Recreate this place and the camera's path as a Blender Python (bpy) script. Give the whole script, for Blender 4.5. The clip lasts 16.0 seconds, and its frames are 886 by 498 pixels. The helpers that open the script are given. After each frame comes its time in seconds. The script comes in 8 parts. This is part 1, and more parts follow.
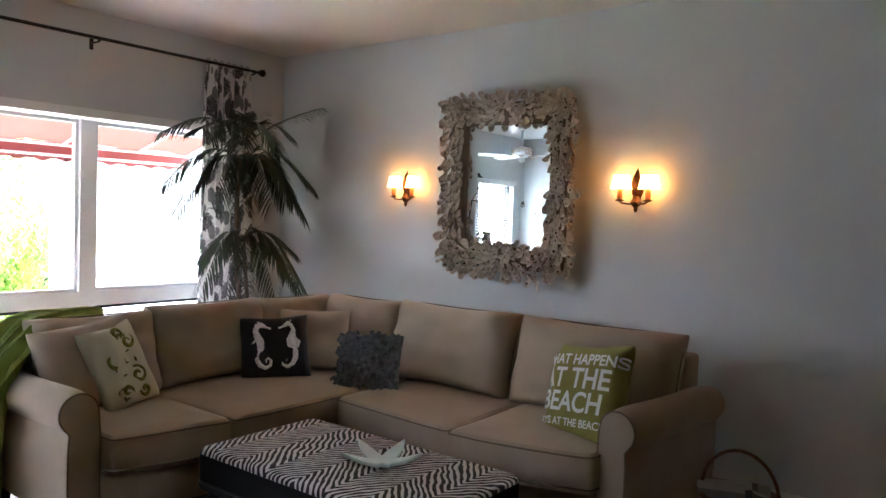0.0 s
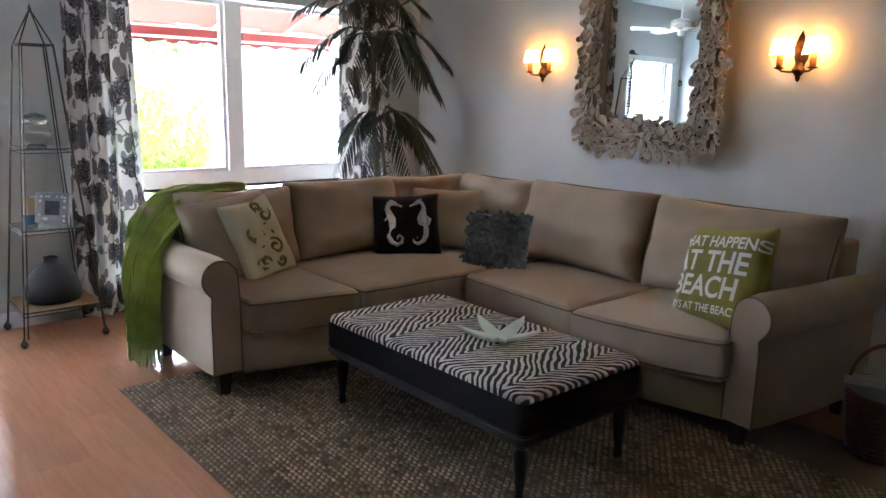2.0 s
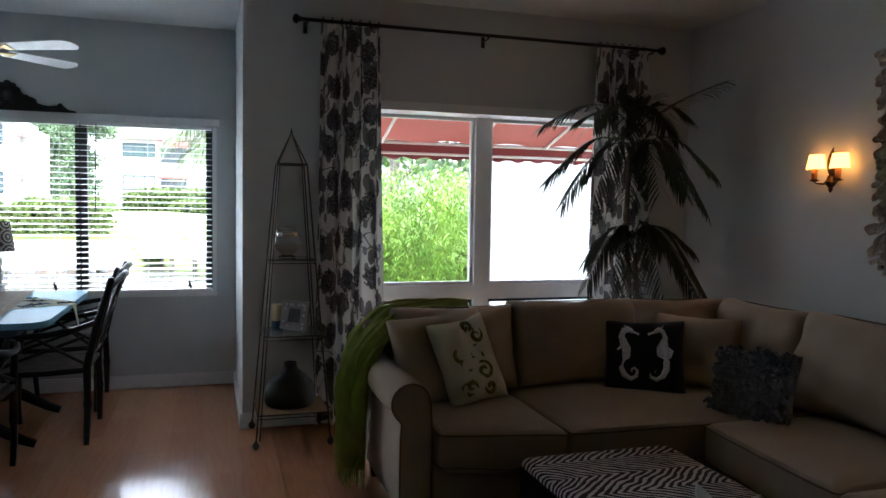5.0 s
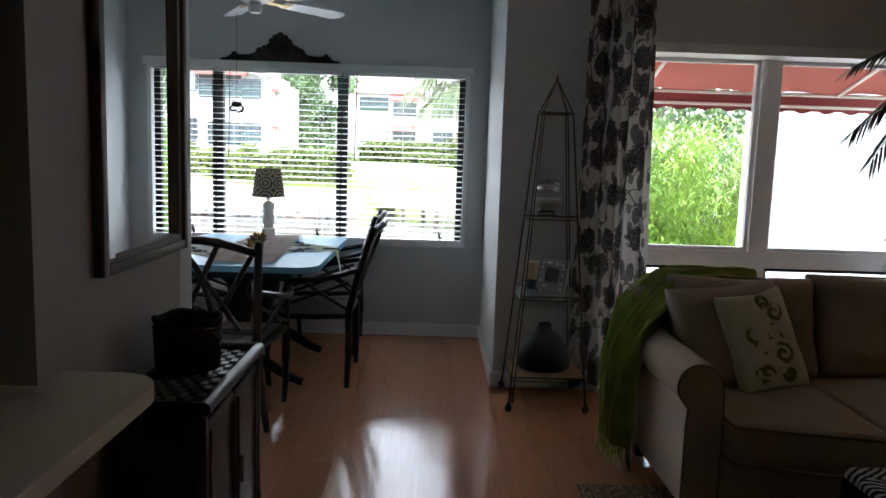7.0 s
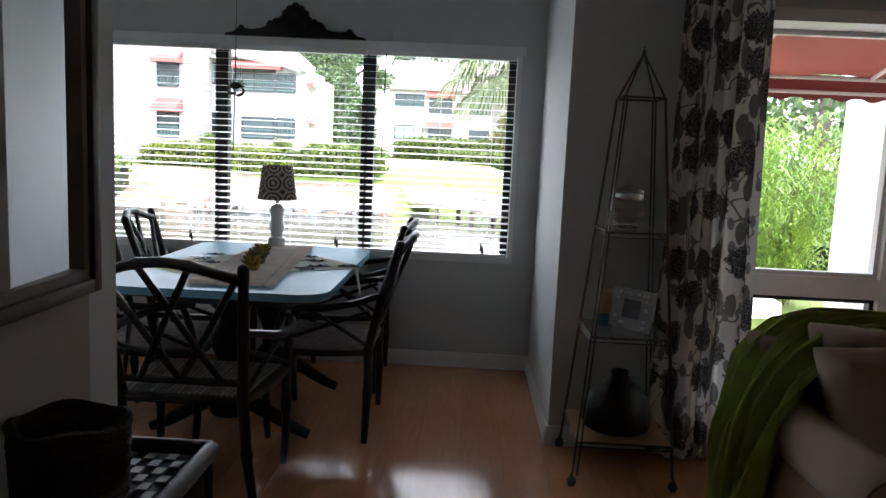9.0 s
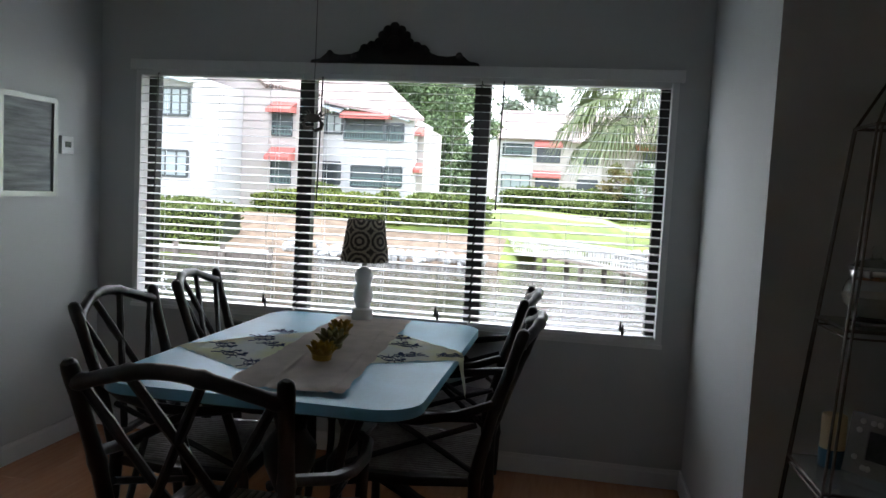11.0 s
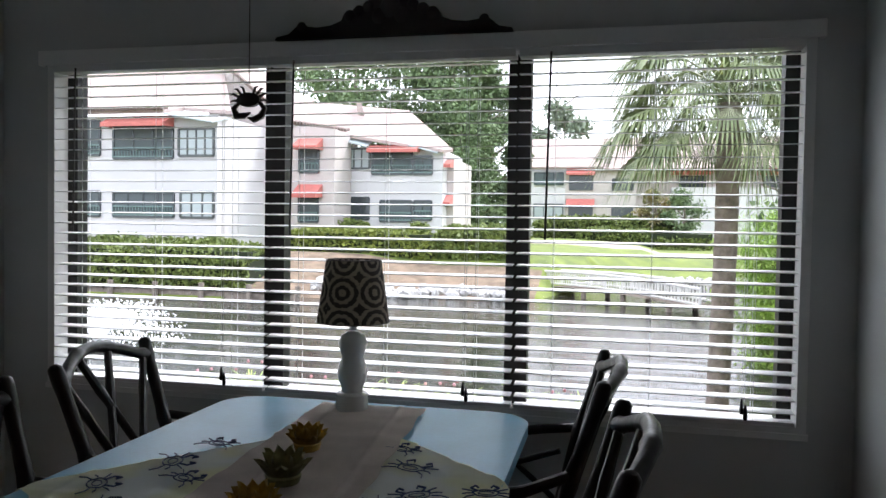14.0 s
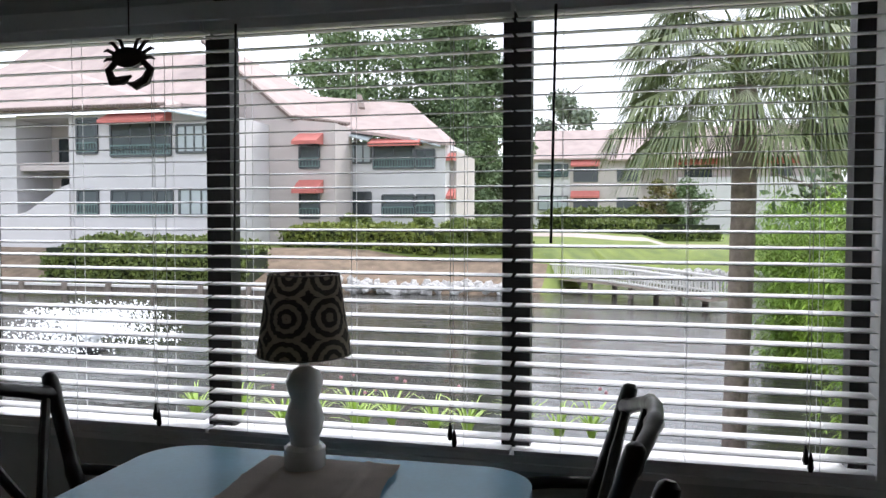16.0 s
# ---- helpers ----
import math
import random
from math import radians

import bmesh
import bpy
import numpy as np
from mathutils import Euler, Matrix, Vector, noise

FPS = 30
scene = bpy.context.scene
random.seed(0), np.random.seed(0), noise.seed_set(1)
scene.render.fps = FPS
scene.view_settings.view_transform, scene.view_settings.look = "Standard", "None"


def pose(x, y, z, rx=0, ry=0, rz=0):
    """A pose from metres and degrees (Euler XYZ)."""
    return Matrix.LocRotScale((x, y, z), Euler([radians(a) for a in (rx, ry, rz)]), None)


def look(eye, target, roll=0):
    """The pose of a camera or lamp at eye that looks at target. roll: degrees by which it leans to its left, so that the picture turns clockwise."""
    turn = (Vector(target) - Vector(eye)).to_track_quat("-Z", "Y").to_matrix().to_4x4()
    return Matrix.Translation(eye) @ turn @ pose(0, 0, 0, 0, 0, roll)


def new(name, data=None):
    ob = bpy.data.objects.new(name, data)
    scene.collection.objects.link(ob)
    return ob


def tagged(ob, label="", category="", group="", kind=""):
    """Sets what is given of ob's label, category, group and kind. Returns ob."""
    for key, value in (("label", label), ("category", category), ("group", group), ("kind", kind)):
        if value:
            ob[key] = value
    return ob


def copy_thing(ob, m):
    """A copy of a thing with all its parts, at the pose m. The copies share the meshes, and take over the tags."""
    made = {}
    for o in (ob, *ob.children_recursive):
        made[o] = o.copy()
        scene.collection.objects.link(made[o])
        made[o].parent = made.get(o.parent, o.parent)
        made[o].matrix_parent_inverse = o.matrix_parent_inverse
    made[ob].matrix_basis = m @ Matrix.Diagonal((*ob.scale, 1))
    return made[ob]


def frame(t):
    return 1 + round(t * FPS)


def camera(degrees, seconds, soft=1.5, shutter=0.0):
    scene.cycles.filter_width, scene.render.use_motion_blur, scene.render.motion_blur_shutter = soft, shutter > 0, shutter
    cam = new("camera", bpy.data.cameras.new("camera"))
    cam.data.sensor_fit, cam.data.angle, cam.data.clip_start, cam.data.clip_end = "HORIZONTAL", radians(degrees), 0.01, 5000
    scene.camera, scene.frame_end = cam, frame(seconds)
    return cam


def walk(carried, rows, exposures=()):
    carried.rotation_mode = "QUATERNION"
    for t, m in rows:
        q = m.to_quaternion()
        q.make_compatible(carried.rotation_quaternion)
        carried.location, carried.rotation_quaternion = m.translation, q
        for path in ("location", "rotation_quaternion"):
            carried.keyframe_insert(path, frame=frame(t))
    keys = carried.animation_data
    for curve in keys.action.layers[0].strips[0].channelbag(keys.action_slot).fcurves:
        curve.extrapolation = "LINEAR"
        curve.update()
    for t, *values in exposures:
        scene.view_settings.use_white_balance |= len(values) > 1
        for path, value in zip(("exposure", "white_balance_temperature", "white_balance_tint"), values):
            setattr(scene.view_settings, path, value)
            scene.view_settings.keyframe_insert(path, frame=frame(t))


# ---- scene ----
cam = camera(61.4, 16.0)
METRES, EYE, TILT, LEAN, TURN = 8.0, 1.5, 0.0, 0.0, 37.7
PATH = [
    (0, (-0.488, 0.942, 1.443), (-1.7, 2.53, 1.353), 2.0),
    (0.5, (-0.487, 0.944, 1.439), (-1.706, 2.525, 1.314), 1.4),
    (1, (-0.49, 0.995, 1.411), (-1.777, 2.505, 1.154), 0.6),
    (1.5, (-0.468, 1.058, 1.393), (-1.876, 2.429, 1.022), 0.7),
    (2, (-0.438, 1.111, 1.381), (-1.92, 2.394, 0.984), 1.2),
    (2.5, (-0.443, 1.19, 1.379), (-1.893, 2.514, 0.998), 0.8),
    (3, (-0.533, 1.32, 1.377), (-2.037, 2.6, 1.064), 0.3),
    (3.5, (-0.59, 1.418, 1.379), (-2.188, 2.587, 1.097), -1.7),
    (4, (-0.601, 1.577, 1.34), (-2.384, 2.458, 1.137), -0.9),
    (4.5, (-0.594, 1.663, 1.365), (-2.457, 2.37, 1.198), 0.2),
    (4.7, (-0.581, 1.683, 1.387), (-2.46, 2.35, 1.24), 0.5),
    (6.8, (-0.845, 1.519, 1.39), (-2.837, 1.564, 1.224), 2.2),
    (7, (-0.914, 1.482, 1.372), (-2.898, 1.513, 1.122), 1.9),
    (7.5, (-1.06, 1.45, 1.34), (-3.027, 1.43, 0.977), 1.0),
    (8, (-1.3, 1.476, 1.355), (-3.269, 1.457, 1.007), 1.1),
    (8.5, (-1.561, 1.449, 1.349), (-3.54, 1.412, 1.063), 2.2),
    (9, (-1.843, 1.434, 1.361), (-3.825, 1.376, 1.102), 2.6),
    (9.5, (-2.124, 1.411, 1.374), (-4.108, 1.238, 1.185), 2.3),
    (9.7, (-2.163, 1.397, 1.381), (-4.138, 1.153, 1.174), 2.8),
    (11.8, (-3.23, 1.245, 1.359), (-5.186, 0.84, 1.263), 1.7),
    (12, (-3.302, 1.241, 1.382), (-5.256, 0.822, 1.303), 1.2),
    (12.5, (-3.439, 1.182, 1.357), (-5.393, 0.764, 1.282), 1.1),
    (13, (-3.615, 1.163, 1.353), (-5.569, 0.741, 1.28), 0.9),
    (13.5, (-3.774, 1.137, 1.338), (-5.727, 0.71, 1.273), 0.9),
    (14, (-3.933, 1.106, 1.341), (-5.884, 0.672, 1.283), 0.9),
    (14.5, (-4.1, 1.063, 1.359), (-6.051, 0.625, 1.31), 0.4),
    (15, (-4.229, 1.048, 1.38), (-6.186, 0.644, 1.304), -0.1),
    (15.5, (-4.354, 1.064, 1.363), (-6.309, 0.642, 1.306), -0.3),
    (16, (-4.461, 1.059, 1.364), (-6.409, 0.612, 1.289), 0.1),
]
SKY_STRENGTH, SHADE_GLOW, BULB = 0.15, 0.6, 0.0075
EXPOSURES = [(0, 4.9, 5550, 12), (1.5, 5.05, 5450, 12), (3.0, 5.15, 5400, 11), (3.5, 5.0, 5400, 11), (4.0, 4.4, 5550, 10), (4.7, 3.05, 5550, 10), (6.8, 2.75, 5800, 11), (9.0, 2.4, 6050, 12), (9.7, 2.2, 6050, 10), (11.8, 1.5, 6050, 13), (14.5, 1.15, 6200, 14), (15.2, 0.77, 6200, 14), (16, 0.72, 6200, 14)]
walk(cam, [(t, look(eye, target, roll)) for t, eye, target, roll in PATH], EXPOSURES)
# exposure of the walk is set in this call; lights below never change

# ---- light ----
world = bpy.data.worlds.new("sky_world")
scene.world = world
world.use_nodes = True
wn = world.node_tree.nodes
sky = wn.new("ShaderNodeTexSky")
sky.sky_type = "NISHITA"
sky.sun_disc = False
sky.sun_elevation, sky.sun_rotation = radians(55), radians(250)
sky.dust_density, sky.air_density = 4.0, 1.0
haze = wn.new("ShaderNodeMixRGB")
haze.inputs[0].default_value = 0.75
haze.inputs[2].default_value = (9.0, 9.4, 9.8, 1)
world.node_tree.links.new(sky.outputs[0], haze.inputs[1])
world.node_tree.links.new(haze.outputs[0], wn["Background"].inputs[0])
wn["Background"].inputs[1].default_value = SKY_STRENGTH


def lamp(name, kind, energy, m, color=(1, 1, 1), **more):
    data = bpy.data.lights.new(name, kind)
    data.energy, data.color = energy, color
    for key, value in more.items():
        if key == "size":
            data.size = value
        if key == "size_y":
            data.size_y = value
        if key == "angle":
            data.angle = value
        if key == "radius":
            data.shadow_soft_size = value
        if key == "shape":
            data.shape = value
    ob = new(name, data)
    ob.matrix_world = m
    return ob


lamp("sun", "SUN", 1.5, look((-20, 14, 28), (0, 0, 0)), (1, 0.96, 0.9), angle=radians(14))


# ---- materials ----
def nodes_of(name):
    m = bpy.data.materials.new(name)
    m.use_nodes = True
    nt = m.node_tree
    return m, nt, nt.nodes, nt.links, nt.nodes["Principled BSDF"]


def mat(name, col, rough=0.5, metal=0.0, var=0.12, scale=3.0, bump=0.15, bscale=80.0, col2=None, coat=0.0, sheen=0.0, piece=0.0, stretch=(1, 1, 1)):
    """A surface with two scales of noise in its colour, and fine relief."""
    m, nt, n, l, b = nodes_of(name)
    tc, mp = n.new("ShaderNodeTexCoord"), n.new("ShaderNodeMapping")
    mp.inputs["Scale"].default_value = stretch
    l.new(tc.outputs["Object"], mp.inputs[0])
    big, small = n.new("ShaderNodeTexNoise"), n.new("ShaderNodeTexNoise")
    big.inputs["Scale"].default_value, big.inputs["Detail"].default_value = scale, 5
    small.inputs["Scale"].default_value, small.inputs["Detail"].default_value = bscale, 3
    l.new(mp.outputs[0], big.inputs["Vector"])
    l.new(mp.outputs[0], small.inputs["Vector"])
    ramp = n.new("ShaderNodeValToRGB")
    c2 = col2 or [c * (1 - 2 * var) for c in col]
    ramp.color_ramp.elements[0].position, ramp.color_ramp.elements[1].position = 0.3, 0.7
    ramp.color_ramp.elements[0].color = (*c2, 1)
    ramp.color_ramp.elements[1].color = (*col, 1)
    add = n.new("ShaderNodeMath")
    add.operation = "MULTIPLY_ADD"
    add.inputs[1].default_value, add.inputs[2].default_value = 0.35, -0.175
    l.new(small.outputs[0], add.inputs[0])
    tot = n.new("ShaderNodeMath")
    l.new(big.outputs[0], tot.inputs[0])
    l.new(add.outputs[0], tot.inputs[1])
    out = tot
    if piece:
        info, pm = n.new("ShaderNodeObjectInfo"), n.new("ShaderNodeMath")
        pm.operation = "MULTIPLY_ADD"
        pm.inputs[1].default_value = piece
        l.new(info.outputs["Random"], pm.inputs[0])
        l.new(tot.outputs[0], pm.inputs[2])
        out = pm
    l.new(out.outputs[0], ramp.inputs[0])
    l.new(ramp.outputs[0], b.inputs["Base Color"])
    b.inputs["Roughness"].default_value, b.inputs["Metallic"].default_value = rough, metal
    b.inputs["Coat Weight"].default_value, b.inputs["Sheen Weight"].default_value = coat, sheen
    if bump:
        bp = n.new("ShaderNodeBump")
        bp.inputs["Strength"].default_value, bp.inputs["Distance"].default_value = bump, 0.004
        l.new(small.outputs[0], bp.inputs["Height"])
        l.new(bp.outputs[0], b.inputs["Normal"])
    return m


WALL = mat("grey_blue_wall_paint", (0.61, 0.635, 0.64), 0.6, var=0.03, scale=1.2, bump=0.12, bscale=220)
CEIL = mat("white_ceiling_paint", (0.74, 0.74, 0.72), 0.8, var=0.03, scale=1.0, bump=0.15, bscale=150)
WHITE = mat("white_gloss_paint", (0.84, 0.85, 0.85), 0.32, var=0.04, bump=0.04)
PVC = mat("white_blind_slat", (0.80, 0.81, 0.82), 0.35, var=0.02, bump=0.03)
BLACK = mat("black_lacquer_bamboo", (0.011, 0.010, 0.011), 0.34, var=0.25, scale=20, bump=0.25, bscale=50, coat=0.1)
IRON = mat("grey_brown_iron", (0.12, 0.105, 0.095), 0.42, 0.8, var=0.2, scale=25, bump=0.2, bscale=120)
RODM = mat("black_rod_metal", (0.012, 0.012, 0.013), 0.4, 0.3, bump=0.05)
BRONZE = mat("brown_bronze", (0.14, 0.065, 0.03), 0.4, 0.6, var=0.3, scale=40, bump=0.4, bscale=90)
SOFA = mat("tan_microfibre", (0.395, 0.305, 0.215), 0.9, var=0.06, scale=5, bump=0.25, bscale=260, sheen=0.1)
PIPING = mat("tan_piping", (0.17, 0.125, 0.085), 0.8, var=0.1, bump=0.1)
DARKWOOD = mat("dark_stained_wood", (0.03, 0.016, 0.010), 0.35, var=0.25, scale=10, stretch=(1, 1, 0.2))
LEATHER = mat("black_leather", (0.006, 0.006, 0.008), 0.5, var=0.15, scale=14, bump=0.35, bscale=240)
LEATHER.node_tree.nodes["Principled BSDF"].inputs["Specular IOR Level"].default_value = 0.12
THROW = mat("lime_green_knit", (0.43, 0.52, 0.10), 0.9, var=0.15, scale=14, bump=0.8, bscale=160, sheen=0.3)
COUNTER = mat("cream_laminate_counter", (0.72, 0.64, 0.48), 0.4, var=0.04, scale=6, bump=0.03)
CABINET = mat("cream_cabinet_paint", (0.50, 0.47, 0.40), 0.5, var=0.06)
DOORW = mat("dark_brown_door_wood", (0.05, 0.025, 0.015), 0.4, var=0.25, scale=6, stretch=(4, 4, 0.5))
TABLE = mat("pale_blue_table_paint", (0.20, 0.50, 0.70), 0.42, var=0.08, scale=5, bump=0.05, coat=0.05)
CERAMIC = mat("white_ceramic", (0.80, 0.80, 0.78), 0.25, var=0.04, bump=0.05)
LINEN = mat("taupe_linen", (0.70, 0.62, 0.56), 0.9, var=0.1, scale=9, bump=0.5, bscale=300)
SEATC = mat("grey_white_seat_fabric", (0.50, 0.50, 0.52), 0.85, var=0.2, scale=10, bump=0.4, bscale=200)
SHELLM = mat("oyster_shell", (0.60, 0.52, 0.43), 0.45, col2=(0.20, 0.14, 0.10), scale=34, bump=0.5, bscale=130, piece=0.35)
VASE = mat("matt_black_ceramic", (0.008, 0.008, 0.009), 0.6, var=0.2, bump=0.3, bscale=90)
LEAF = mat("dark_palm_leaf", (0.035, 0.055, 0.026), 0.5, col2=(0.014, 0.024, 0.012), scale=12, bump=0.1)
TRUNK = mat("brown_palm_trunk", (0.16, 0.10, 0.06), 0.8, var=0.3, scale=20, bump=0.8, bscale=60)


def simple(name, col, rough=0.5, metal=0.0, **inputs):
    m, nt, n, l, b = nodes_of(name)
    b.inputs["Base Color"].default_value = (*col, 1)
    b.inputs["Roughness"].default_value, b.inputs["Metallic"].default_value = rough, metal
    for key, value in inputs.items():
        b.inputs[key.replace("_", " ")].default_value = value
    return m


GLASS = simple("window_glass", (1, 1, 1), 0.0, 0.0, Transmission_Weight=1.0, IOR=1.02)
JARGLASS = simple("jar_glass", (0.95, 0.98, 0.97), 0.02, 0.0, Transmission_Weight=1.0, IOR=1.3)
MIRROR = simple("mirror_glass", (0.92, 0.94, 0.94), 0.01, 1.0)
SHADE_LIT = simple("lit_linen_shade", (0.9, 0.7, 0.4), 0.8, 0.0, Emission_Color=(1.0, 0.42, 0.08, 1), Emission_Strength=SHADE_GLOW)


def floor_material():
    """Honey laminate: one tone per board, with grain along the board."""
    m, nt, n, l, b = nodes_of("honey_laminate")
    tc, mp = n.new("ShaderNodeTexCoord"), n.new("ShaderNodeMapping")
    mp.inputs["Scale"].default_value = (0.9, 9, 1)
    l.new(tc.outputs["Object"], mp.inputs[0])
    info = n.new("ShaderNodeObjectInfo")
    grain = n.new("ShaderNodeTexNoise")
    grain.inputs["Scale"].default_value, grain.inputs["Detail"].default_value = 5, 7
    off = n.new("ShaderNodeVectorMath")
    off.operation = "ADD"
    l.new(mp.outputs[0], off.inputs[0])
    cx = n.new("ShaderNodeCombineXYZ")
    mul = n.new("ShaderNodeMath")
    mul.operation = "MULTIPLY"
    mul.inputs[1].default_value = 40
    l.new(info.outputs["Random"], mul.inputs[0])
    l.new(mul.outputs[0], cx.inputs[0])
    l.new(cx.outputs[0], off.inputs[1])
    l.new(off.outputs[0], grain.inputs["Vector"])
    add = n.new("ShaderNodeMath")
    add.operation = "MULTIPLY_ADD"
    add.inputs[1].default_value = 0.3
    l.new(info.outputs["Random"], add.inputs[0])
    l.new(grain.outputs[0], add.inputs[2])
    ramp = n.new("ShaderNodeValToRGB")
    ramp.color_ramp.elements[0].position, ramp.color_ramp.elements[1].position = 0.35, 0.95
    ramp.color_ramp.elements[0].color, ramp.color_ramp.elements[1].color = (0.46, 0.205, 0.11, 1), (0.56, 0.285, 0.16, 1)
    l.new(add.outputs[0], ramp.inputs[0])
    l.new(ramp.outputs[0], b.inputs["Base Color"])
    b.inputs["Roughness"].default_value = 0.2
    rr = n.new("ShaderNodeMapRange")
    rr.inputs["To Min"].default_value, rr.inputs["To Max"].default_value = 0.07, 0.17
    l.new(grain.outputs[0], rr.inputs[0])
    l.new(rr.outputs[0], b.inputs["Roughness"])
    bp = n.new("ShaderNodeBump")
    bp.inputs["Strength"].default_value, bp.inputs["Distance"].default_value = 0.06, 0.002
    l.new(grain.outputs[0], bp.inputs["Height"])
    l.new(bp.outputs[0], b.inputs["Normal"])
    return m


FLOORM = floor_material()


# ---- mesh helpers ----
def box(bm, x0, x1, y0, y1, z0, z1, m=None):
    vs = [bm.verts.new((x, y, z)) for x in (x0, x1) for y in (y0, y1) for z in (z0, z1)]
    if m is not None:
        for v in vs:
            v.co = m @ v.co
    for f in ((0, 1, 3, 2), (4, 6, 7, 5), (0, 4, 5, 1), (2, 3, 7, 6), (0, 2, 6, 4), (1, 5, 7, 3)):
        bm.faces.new([vs[i] for i in f])
    return vs


def tube(bm, pts, r, seg=8, cap=True):
    """A round bar through points; r is one radius or one a point."""
    pts = [Vector(p) for p in pts]
    rs = r if isinstance(r, (list, tuple)) else [r] * len(pts)
    rings = []
    side = None
    for i, p in enumerate(pts):
        d = (pts[min(i + 1, len(pts) - 1)] - pts[max(i - 1, 0)]).normalized()
        if side is None:
            side = d.orthogonal().normalized()
        side = (side - d * side.dot(d)).normalized()
        up = d.cross(side)
        rings.append([bm.verts.new(p + (side * math.cos(a) + up * math.sin(a)) * rs[i]) for a in [2 * math.pi * k / seg for k in range(seg)]])
    for a, b in zip(rings, rings[1:]):
        for k in range(seg):
            bm.faces.new((a[k], a[(k + 1) % seg], b[(k + 1) % seg], b[k]))
    if cap:
        bm.faces.new(rings[0][::-1])
        bm.faces.new(rings[-1])


def lathe(bm, prof, seg=24, at=(0, 0, 0)):
    """Turns (radius, height) points round the z axis."""
    x, y, z = at
    rings = [[bm.verts.new((x + r * math.cos(2 * math.pi * k / seg), y + r * math.sin(2 * math.pi * k / seg), z + h)) for k in range(seg)] for r, h in prof]
    for a, b in zip(rings, rings[1:]):
        for k in range(seg):
            bm.faces.new((a[k], a[(k + 1) % seg], b[(k + 1) % seg], b[k]))
    bm.faces.new(rings[0][::-1])
    bm.faces.new(rings[-1])


def sheet(bm, fn, nu, nv, closed=False):
    """A grid of faces through fn(u, v), u and v from 0 to 1."""
    g = [[bm.verts.new(fn(i / nu, j / nv)) for j in range(nv + 1)] for i in range(nu + (0 if closed else 1))]
    for i in range(nu):
        for j in range(nv):
            a, b = g[i], g[(i + 1) % len(g)]
            bm.faces.new((a[j], b[j], b[j + 1], a[j + 1]))
    return g


def slab(bm, pts, z0, z1):
    """An outline (x, y), counter-clockwise, raised from z0 to z1."""
    lo = [bm.verts.new((x, y, z0)) for x, y in pts]
    hi = [bm.verts.new((x, y, z1)) for x, y in pts]
    bm.faces.new(lo[::-1])
    bm.faces.new(hi)
    for i in range(len(pts)):
        j = (i + 1) % len(pts)
        bm.faces.new((lo[i], lo[j], hi[j], hi[i]))


def rounded(x0, x1, y0, y1, r, n=6):
    out = []
    for cx, cy, a0 in ((x1 - r, y1 - r, 0), (x0 + r, y1 - r, 90), (x0 + r, y0 + r, 180), (x1 - r, y0 + r, 270)):
        out += [(cx + r * math.cos(radians(a0 + 90 * k / n)), cy + r * math.sin(radians(a0 + 90 * k / n))) for k in range(n + 1)]
    return out


def soften(bm, w, seg=2):
    bmesh.ops.bevel(bm, geom=bm.edges[:], offset=w, segments=seg, affect="EDGES", profile=0.6, clamp_overlap=True)


def puffy(bm, sx, sy, sz, p=5.0, edge=0.35, n=18, wrinkle=0.006, seed=0.0, m=None):
    """A stuffed cushion, centred on the origin: rounded outline, thick middle, thin seams."""
    vs = []
    for side in (1, -1):
        def at(u, v):
            a, b = u * 2 - 1, v * 2 - 1
            a, b = math.sin(a * math.pi / 2), math.sin(b * math.pi / 2)
            k = max(0.0, (1 - abs(a) ** p)) ** edge * max(0.0, (1 - abs(b) ** p)) ** edge
            pinch = 1 - 0.04 * (1 - abs(a)) * b * b
            h = side * sz / 2 * k + wrinkle * noise.noise(Vector((a * 2.2 + seed, b * 2.2, side * 3 + seed))) * k
            return Vector((a * sx / 2 * (1 - 0.045 * (1 - b * b)) * 1.0, b * sy / 2 * (1 - 0.045 * (1 - a * a)) * pinch, h))
        g = sheet(bm, at, n, n)
        vs += [v for row in g for v in row]
    bmesh.ops.remove_doubles(bm, verts=vs, dist=0.0005)
    if m is not None:
        for v in vs:
            if v.is_valid:
                v.co = m @ v.co


def finish(bm, name, material, smooth=40, recalc=True):
    if recalc:
        bmesh.ops.recalc_face_normals(bm, faces=bm.faces)
    me = bpy.data.meshes.new(name)
    bm.to_mesh(me)
    bm.free()
    me.materials.append(material)
    if smooth:
        me.shade_smooth()
        me.set_sharp_from_angle(angle=radians(smooth))
    return me


def part(name, bm, material, parent=None, label="", smooth=40, recalc=True):
    ob = new(name, finish(bm, name, material, smooth, recalc))
    ob.parent = parent
    return tagged(ob, label)


def thing(name, label, category, group="", at=None):
    ob = new(name)
    if at is not None:
        ob.matrix_basis = at
    return tagged(ob, label, category, group)


def setting(name, bm, material, label="", smooth=0):
    ob = new(name, finish(bm, name, material, smooth))
    return tagged(ob, label, kind="structure")

# ---- the large structure ----
H = 2.68
X_DIN, X_LIV, Y_MIR, Y_RET, Y_LEFT, Y_PART, X_END = -6.49, -5.27, 5.0, 1.87, -1.28, 0.66, -3.46
DW = (-1.07, 1.73, 0.70, 1.97)
LW = (2.50, 4.50, 0.28, 2.03)


